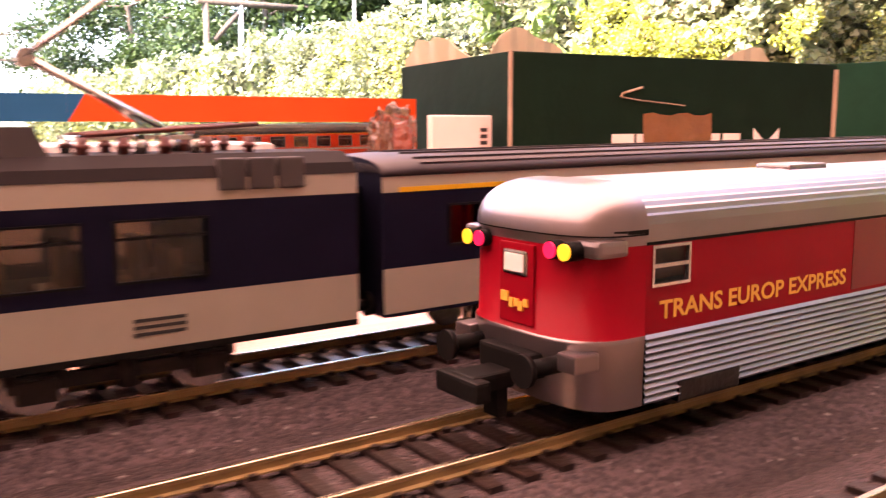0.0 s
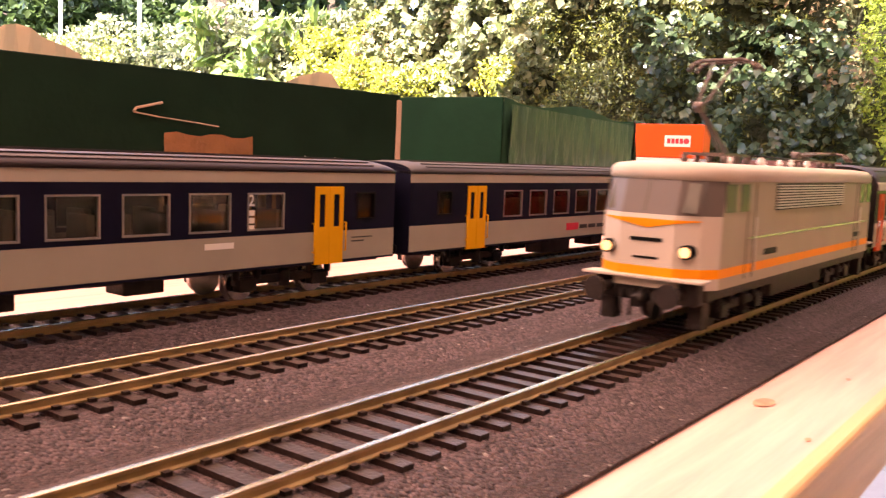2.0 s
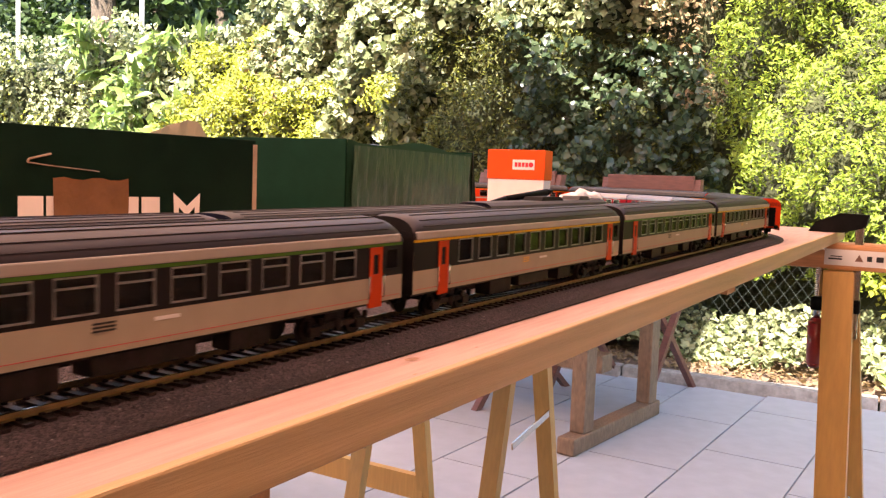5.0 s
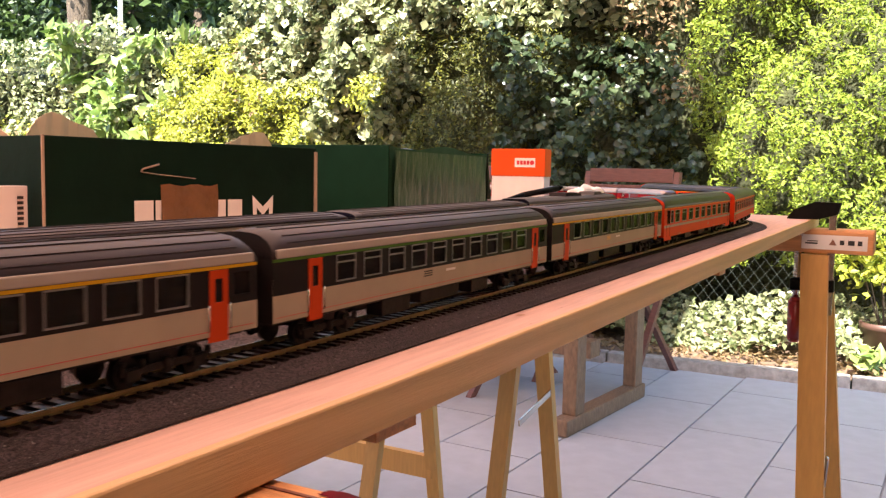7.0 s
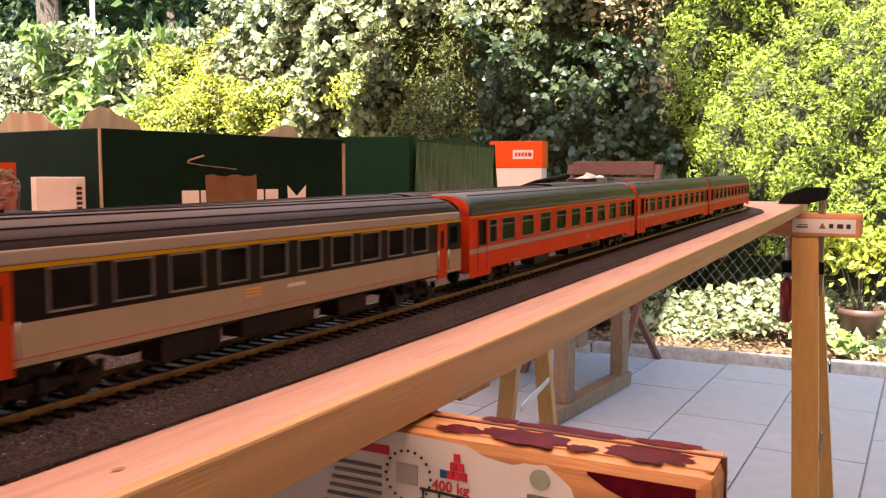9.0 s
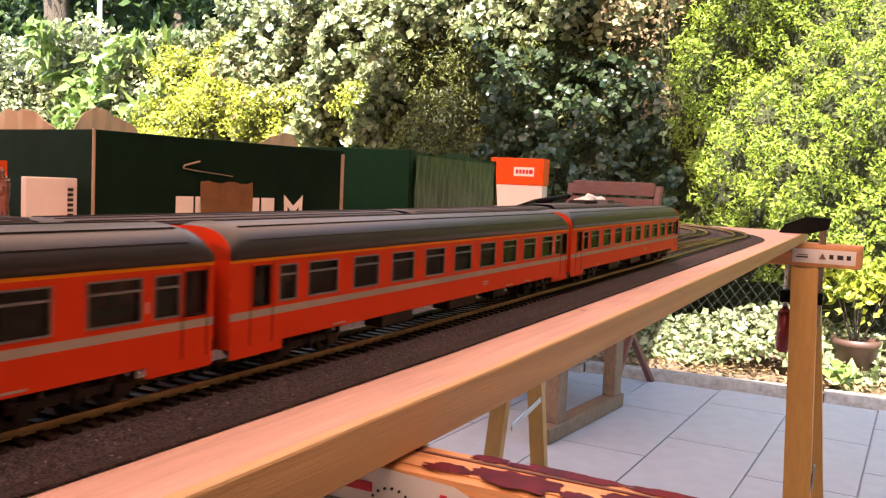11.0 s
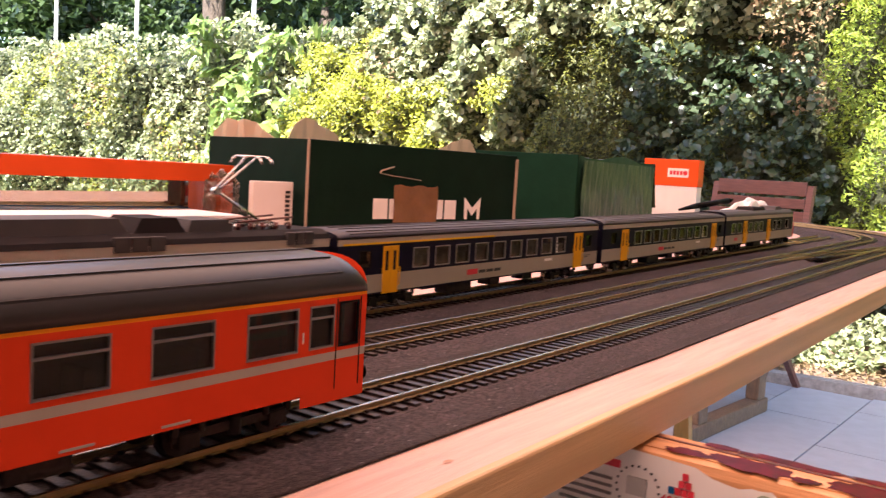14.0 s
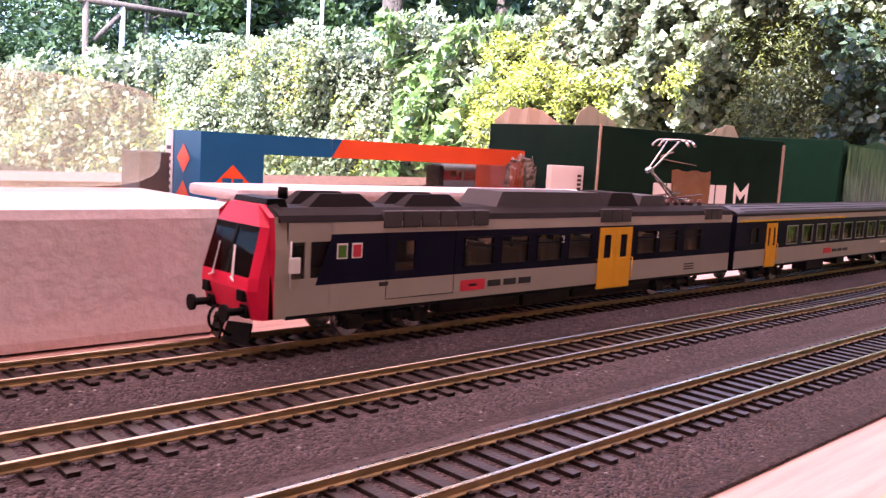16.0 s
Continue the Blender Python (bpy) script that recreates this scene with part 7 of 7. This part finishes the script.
def folding_chair(at, label):
    """A slatted folding garden chair."""
    c = empty("garden_chair")
    w = 0.40
    for s in (-1, 1):
        bm = bmesh.new()
        rows = [[Vector((x + i * 0.016, s * w / 2 + j * 0.012, z)) for i, j in ((-1, -1), (1, -1), (1, 1), (-1, 1))] for x, z in ((-0.27, 0.0), (0.09, 0.45), (0.17, 0.86))]
        loft(bm, rows, smooth=False)
        part("back_post", bm, red_wood, c)
        bm = bmesh.new()
        rows = [[Vector((x + i * 0.016, s * (w / 2 - 0.028) + j * 0.012, z)) for i, j in ((-1, -1), (1, -1), (1, 1), (-1, 1))] for x, z in ((0.30, 0.0), (-0.20, 0.44))]
        loft(bm, rows, smooth=False)
        part("leg", bm, red_wood, c)
    for k in range(6):
        z = 0.555 + 0.052 * k
        x = 0.10 + (z - 0.45) * 0.07 / 0.41
        bm = bmesh.new()
        box(bm, x - 0.018, x - 0.004, -w / 2 + 0.013, w / 2 - 0.013, z, z + (0.058 if k == 5 else 0.041), 0, 0.003)
        part("back_slat", bm, red_wood, c)
    for k in range(7):
        bm = bmesh.new()
        box(bm, -0.26 + 0.055 * k, -0.215 + 0.055 * k, -w / 2 + 0.045, w / 2 - 0.045, 0.441, 0.456, 0, 0.003)
        part("seat_slat", bm, red_wood, c)
    c.matrix_basis = at
    return tagged(c, label, "chair", "garden chairs")


garden_table()
folding_chair(pose(3.605, 0.895, 0, 0, 0, -6), "reddish-brown slatted folding garden chair by the bed")
folding_chair(pose(3.30, 1.36, 0, 0, 0, -14), "greyish slatted folding garden chair behind the table")


def hedge():
    """A mixed hedge across the end of the garden: a dark core painted as inner shade, and the leaves of each shrub."""
    def lump(y, z, k=1.0):
        return 0.16 * k * np.sin(2.3 * y + 1.3 * z) * np.cos(3.1 * z - 0.7 * y) + 0.08 * k * np.sin(7.1 * y + 2.0) * np.cos(6.3 * z) + 0.05 * np.sin(15 * y + 9 * z)
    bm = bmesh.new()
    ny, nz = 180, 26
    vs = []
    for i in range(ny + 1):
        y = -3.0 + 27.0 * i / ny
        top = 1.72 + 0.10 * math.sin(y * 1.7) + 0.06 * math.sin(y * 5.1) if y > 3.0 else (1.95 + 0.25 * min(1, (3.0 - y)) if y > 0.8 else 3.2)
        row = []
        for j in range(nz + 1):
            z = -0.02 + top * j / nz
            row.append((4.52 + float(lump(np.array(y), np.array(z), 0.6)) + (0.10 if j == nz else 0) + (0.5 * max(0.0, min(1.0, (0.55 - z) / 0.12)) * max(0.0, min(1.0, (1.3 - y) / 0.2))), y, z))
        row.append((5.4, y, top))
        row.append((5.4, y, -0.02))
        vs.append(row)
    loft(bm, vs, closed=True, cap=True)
    tagged(part("hedge_core", bm, hedge_core, smooth=True), "dark backing that stands for the shade inside the garden hedge", "hedge", "", "stuff")

    def clump(y, z):
        """Tufts about a hand across, with dark hollows between them."""
        a = y + 0.05 * np.sin(9.0 * z + 2.0 * y)
        b = z + 0.05 * np.sin(8.0 * y - 3.0 * z)
        return np.sin(21.0 * a + 3.0 * np.sin(2.3 * b)) * np.sin(24.0 * b + 2.6 * np.sin(3.1 * a)) + 0.5 * np.sin(43.0 * a + 5.0 * b) * np.sin(39.0 * b)

    def zone(y0, y1, z0, z1, depth=0.16, k=1.0, x=4.34, gaps=0.0, tuft=0.0, hollow=-2.0):
        def place(rng, n):
            y, z = rng.uniform(y0, y1, n), rng.uniform(z0, z1, n)
            edge = 0.10 * np.sin(5 * z + y) + 0.06 * np.sin(13 * z)
            keep = (y > y0 + edge + 0.05) & (y < y1 + edge) & (z < z1 - 0.07 + 0.06 * np.sin(4.1 * y) + 0.04 * np.sin(11 * y))
            if gaps:
                keep &= (np.sin(4.3 * y + 1.1 * np.sin(3.7 * z)) * np.cos(4.9 * z + 1.3 * np.sin(2.9 * y)) + rng.normal(0, 0.25, n)) > gaps
            keep &= clump(y, z) + rng.normal(0, 0.3, n) > hollow
            y, z = y[keep], z[keep]
            return np.stack([x + lump(y, z, k) - tuft * clump(y, z) + rng.uniform(-0.02, depth, len(y)), y, z], 1)
        return place
    H = "hedge_leaves"
    leaves(H, 38000, zone(3.0, 9.4, 0.2, 1.88, tuft=0.035, hollow=-0.75), 0.042, ivy_a, slim=0.8, seed=11, label="sunlit ivy leaves on the hedge", category="ivy")
    leaves(H, 16000, zone(5.2, 9.4, 0.3, 1.80, gaps=0.2, x=4.28, tuft=0.03), 0.030, lime, slim=0.42, seed=12, label="lime-green new shoots in the hedge", category="hedge")
    leaves(H, 11000, zone(9.2, 24.0, 0.2, 1.88, tuft=0.03), 0.085, ivy_a, slim=0.85, seed=25, label="sunlit ivy leaves on the far hedge", category="ivy")
    leaves(H, 3500, zone(9.2, 24.0, 0.3, 1.80, gaps=0.15, x=4.28), 0.07, lime, slim=0.5, seed=26, label="lime-green new shoots in the far hedge", category="hedge")
    leaves(H, 1900, zone(4.05, 5.25, 0.5, 1.85, gaps=-0.4, x=4.22), 0.125, laurel, slim=0.38, spread=0.7, seed=13, label="large glossy laurel leaves in the hedge", category="laurel")
    leaves(H, 26000, zone(2.35, 3.95, 0.3, 1.42, x=4.22, k=1.4, gaps=-0.25, tuft=0.045, hollow=-0.6), 0.028, lime, slim=0.40, seed=14, label="yellow-green shrub foliage in the hedge", category="shrub")
    leaves(H, 7000, zone(3.6, 4.25, 1.0, 1.75, x=4.26, tuft=0.04, hollow=-0.5), 0.030, lime, slim=0.42, seed=24, label="yellow-green shrub foliage in the hedge", category="shrub")
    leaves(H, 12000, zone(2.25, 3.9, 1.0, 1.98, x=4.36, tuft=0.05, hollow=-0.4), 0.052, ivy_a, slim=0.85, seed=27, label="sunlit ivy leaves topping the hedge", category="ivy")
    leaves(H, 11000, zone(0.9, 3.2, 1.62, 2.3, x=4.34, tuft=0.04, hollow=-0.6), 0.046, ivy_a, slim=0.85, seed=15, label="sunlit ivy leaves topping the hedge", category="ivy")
    leaves(H, 40000, zone(0.75, 2.45, 0.15, 1.70, x=4.32, depth=0.22, tuft=0.06, hollow=-0.5), 0.028, mid, slim=0.36, seed=16, label="dense small-leaved shrub in the hedge, its colour darkened as shade", category="shrub")
    leaves(H, 7000, zone(0.72, 1.8, 0.1, 1.66, x=4.25, tuft=0.05, hollow=-0.3), 0.044, ivy_shade, slim=0.9, seed=17, label="glossy ivy over the shrub, its colour darkened as shade", category="ivy")
    leaves(H, 150000, zone(-2.4, 0.80, 0.42, 3.3, x=4.30, depth=0.20, k=1.3, tuft=0.085, hollow=-0.40), 0.027, thuja, slim=0.36, spread=0.9, seed=18, label="bright yellow-green conifer hedge in the sun", category="conifer hedge")
    leaves(H, 2200, zone(0.65, 1.25, 1.2, 2.1, x=4.25, gaps=0.1), 0.030, dry, slim=0.5, seed=19, label="dry brownish twigs and leaves in the hedge", category="hedge")
    leaves(H, 1800, zone(3.3, 7.5, 0.8, 1.75, x=4.24, gaps=0.35), 0.040, dry, slim=0.5, seed=20, label="reddish dry leaves in the hedge", category="hedge")
    def low(rng, n):
        y = rng.uniform(-2.2, 1.6, n)
        u = rng.uniform(0, 1, n)
        return np.stack([4.16 + 0.26 * u, y, 0.05 + 0.20 * u + rng.uniform(0, 0.06, n) + 0.05 * np.sin(7 * y)], 1)
    leaves("ground_ivy", 8000, low, 0.036, ivy_a, slim=0.85, toward=(-0.6, 0, 1), seed=21, label="pale sunlit ground ivy at the hedge foot", category="ivy")
    def litter(rng, n):
        y = rng.uniform(-2.4, 3, n)
        return np.stack([rng.uniform(4.0, 4.35, n) - 0.08 * (y - 0.3), y, np.full(n, 0.045) + rng.uniform(0, 0.02, n)], 1)
    leaves("leaf_litter", 2600, litter, 0.035, dry, slim=0.5, toward=(0, 0, 1), spread=0.5, seed=22, label="dry leaves and bark chips on the bed", category="leaf litter")


hedge()


def wire_fence():
    c = empty("wire_fence")
    bm = bmesh.new()
    for k in range(40):
        for d in (1, -1):
            y0 = -0.9 + 0.05 * k
            cyl(bm, (4.31, y0, 0.15), (4.31, y0 + d * 0.35, 0.60), 0.0009, 4, cap=False)
    part("mesh", bm, fence_wire, c, "diamond wire mesh")
    tagged(c, "wire mesh fence in front of the hedge foot", "fence")


def plant_pot():
    c = empty("potted_plant")
    x, y = 4.30, -0.10
    bm = bmesh.new()
    prof = [(0.075, 0.05), (0.092, 0.20), (0.100, 0.205), (0.102, 0.232), (0.094, 0.232), (0.088, 0.215), (0.0, 0.21)]
    rows = [[(x + r * math.cos(a), y + r * math.sin(a), z) for a in [2 * math.pi * k / 24 for k in range(24)]] for r, z in [(max(r, 0.001), z) for r, z in prof]]
    loft(bm, rows)
    part("pot", bm, pot_m, c, "brown plastic flowerpot")
    rng = random.Random(6)
    tips = []
    for k in range(9):
        a = rng.uniform(0, 6.28)
        t = Vector((x + 0.12 * math.cos(a), y + 0.12 * math.sin(a), 0.42 + 0.12 * rng.random()))
        bm = bmesh.new()
        cyl(bm, (x + 0.02 * math.cos(a), y + 0.02 * math.sin(a), 0.21), t, 0.003, 6, 0.0015)
        part("stem", bm, bark, c)
        tips.append(t)
    P = np.array([tuple(t) for t in tips])
    leaves("foliage", 420, lambda r, n: P[r.integers(0, len(P), n)] + r.normal(0, 0.055, (n, 3)), 0.040, lime, toward=(-0.5, 0, 1), seed=31, parent=c, kind="")
    tagged(c, "brown flowerpot with a leafy plant on the bed", "potted plant")
    c2 = empty("broadleaf_plant")
    leaves("foliage", 26, lambda r, n: np.array([4.09, -0.06, 0.10]) + r.normal(0, 0.03, (n, 3)), 0.09, laurel, toward=(-0.7, 0, 0.8), slim=0.5, spread=0.5, seed=32, parent=c2, kind="")
    tagged(c2, "low bright broad-leaved plant at the kerb", "plant")


def tree(x, y, tall, r, crown, seed, label, n=11000, leaf=0.14):
    c = empty("tree")
    rng = random.Random(seed)
    bm = bmesh.new()
    p, rr = Vector((x, y, -0.03)), r
    pts = [p]
    for k in range(6):
        q = p + Vector((rng.uniform(-0.12, 0.12), rng.uniform(-0.12, 0.12), tall / 6))
        cyl(bm, p, q, rr, 10, rr * 0.86, cap=False)
        p, rr = q, rr * 0.86
        pts.append(p)
    tips = []
    for k in range(14):
        b = pts[rng.randint(2, 6)]
        a = rng.uniform(0, 6.28)
        t = b + Vector((math.cos(a) * crown * rng.uniform(0.5, 1), math.sin(a) * crown * rng.uniform(0.5, 1), rng.uniform(-0.1, 0.9)))
        cyl(bm, b, t, rr * 0.55, 7, rr * 0.15, cap=False)
        tips += [t, b.lerp(t, 0.7), b.lerp(t, 0.45)]
    part("trunk", bm, bark, c)
    P = np.array([tuple(t) for t in tips])
    leaves("crown", n, lambda g, k: P[g.integers(0, len(P), k)] + g.normal(0, 0.26, (k, 3)), leaf, tree_leaf, toward=(-0.4, 0, 0.8), seed=seed, parent=c, kind="")
    return tagged(c, label, "tree", "trees behind the hedge")


wire_fence()
plant_pot()
for k, (x, y, tall, r, cr) in enumerate(((6.7, 7.9, 8.5, 0.17, 1.6), (8.5, 9.2, 3.6, 0.13, 1.6), (6.8, 11.0, 3.0, 0.09, 1.3), (9.0, 13.5, 3.8, 0.13, 1.8), (6.8, 6.45, 8.0, 0.11, 1.5), (10.5, 7.6, 4.0, 0.14, 2.0), (10.5, 11.5, 4.0, 0.14, 2.0), (9.5, 2.5, 4.0, 0.14, 1.8), (9.5, -0.5, 4.2, 0.14, 1.8), (11.5, 16.5, 4.2, 0.15, 2.2), (7.5, 16.5, 3.6, 0.12, 1.7), (8.5, 21.0, 4.2, 0.15, 2.2), (7.0, 26.0, 4.2, 0.15, 2.2), (10.0, 30.0, 4.5, 0.15, 2.6), (4.5, 32.0, 4.5, 0.15, 2.6))):
    tree(x, y, tall, r, cr, 40 + k, "shady garden tree rising behind the hedge")


def garden_frame():
    """Posts and a swing frame standing behind the hedge."""
    c = empty("garden_swing")
    steel_g = mat("pale_post", (0.42, 0.42, 0.38), 0.5, 0.3)
    for x, z in ((5.9, 3.0), (6.55, 3.0)):
        bm = bmesh.new()
        cyl(bm, (x, 15.4, -0.02), (x, 15.4, z), 0.055, 8)
        part("leg", bm, bark if x < 6 else steel_g, c)
    bm = bmesh.new()
    cyl(bm, (6.05, 15.4, 2.35), (6.5, 15.4, 2.85), 0.05, 8)
    part("brace", bm, bark, c)
    bm = bmesh.new()
    cyl(bm, (5.75, 15.4, 3.03), (8.3, 15.4, 3.03), 0.06, 8)
    part("crossbar", bm, bark, c)
    for x in (7.0, 7.4):
        bm = bmesh.new()
        cyl(bm, (x, 15.4, 1.2), (x, 15.4, 3.0), 0.012, 6)
        part("rope", bm, fence_wire, c)
    tagged(c, "wooden swing frame behind the hedge", "swing")
    for y in (9.67, 8.10, 6.26):
        bm = bmesh.new()
        cyl(bm, (5.7, y, -0.02), (5.7, y, 2.75), 0.022, 8)
        cyl(bm, (5.7, y, 2.75), (5.7, y, 2.77), 0.027, 8)
        tagged(part("fence_post", bm, steel_g), "pale thin metal post behind the hedge", "post", "fence posts")


garden_frame()

# ---------------- moving trains ----------------
vans = [corail("van"), corail("second"), corail("first"), corail("second"), corail("first")]
reds = [eurofima(), eurofima(), eurofima()]
loco = electric_loco()
red_train = [talgo(True)] + [talgo(False) for _ in range(4)]

# where the front of the first coach stands along the near line, in metres at seconds
FRONT = ((0.0, 1.272), (1.0, 1.024), (2.0, 0.779), (3.0, 0.533), (4.0, 0.286), (5.0, 0.041), (6.0, -0.206), (7.0, -0.452), (8.0, -0.699), (9.0, -0.945), (10.0, -1.188), (11.0, -1.429), (12.0, -1.668), (13.0, -1.908), (14.0, -2.143), (15.0, -2.371), (16.0, -2.598))


def along(table, t):
    k = min(int(t), len(table) - 2)
    (t0, a), (t1, b) = table[k], table[k + 1]
    return a + (b - a) * (t - t0) / (t1 - t0)


def red_tail(t):
    """The tail of the red train: it runs steadily, and from 9 s on slows to a stand on the far side."""
    s = 0.327 + 0.1965 * min(t, 9.0)
    u = min(max(t - 9.0, 0.0), 5.0)
    return s + 0.1965 * (u - u * u / 10.0)


def motions():
    times = [0.5 * k for k in range(33)]
    y0 = LINES["near"]
    walk(loco, [(t, on_bogies(y0, along(FRONT, t) - 0.005 - 0.095, 0.055)) for t in times])
    for k, v in enumerate(vans):
        walk(v, [(t, on_bogies(y0, along(FRONT, t) + 0.279 * k + 0.136, 0.095)) for t in times])
    for k, v in enumerate(reds):
        walk(v, [(t, on_bogies(y0, along(FRONT, t) + 0.279 * 5 + 0.3185 * k + 0.1575, 0.110)) for t in times])
    y1 = LINES["middle"]
    for k, v in enumerate(red_train):
        walk(v, [(t, on_bogies(y1, red_tail(t) + 0.060 + 0.127 * k, 0.045)) for t in times])


motions()
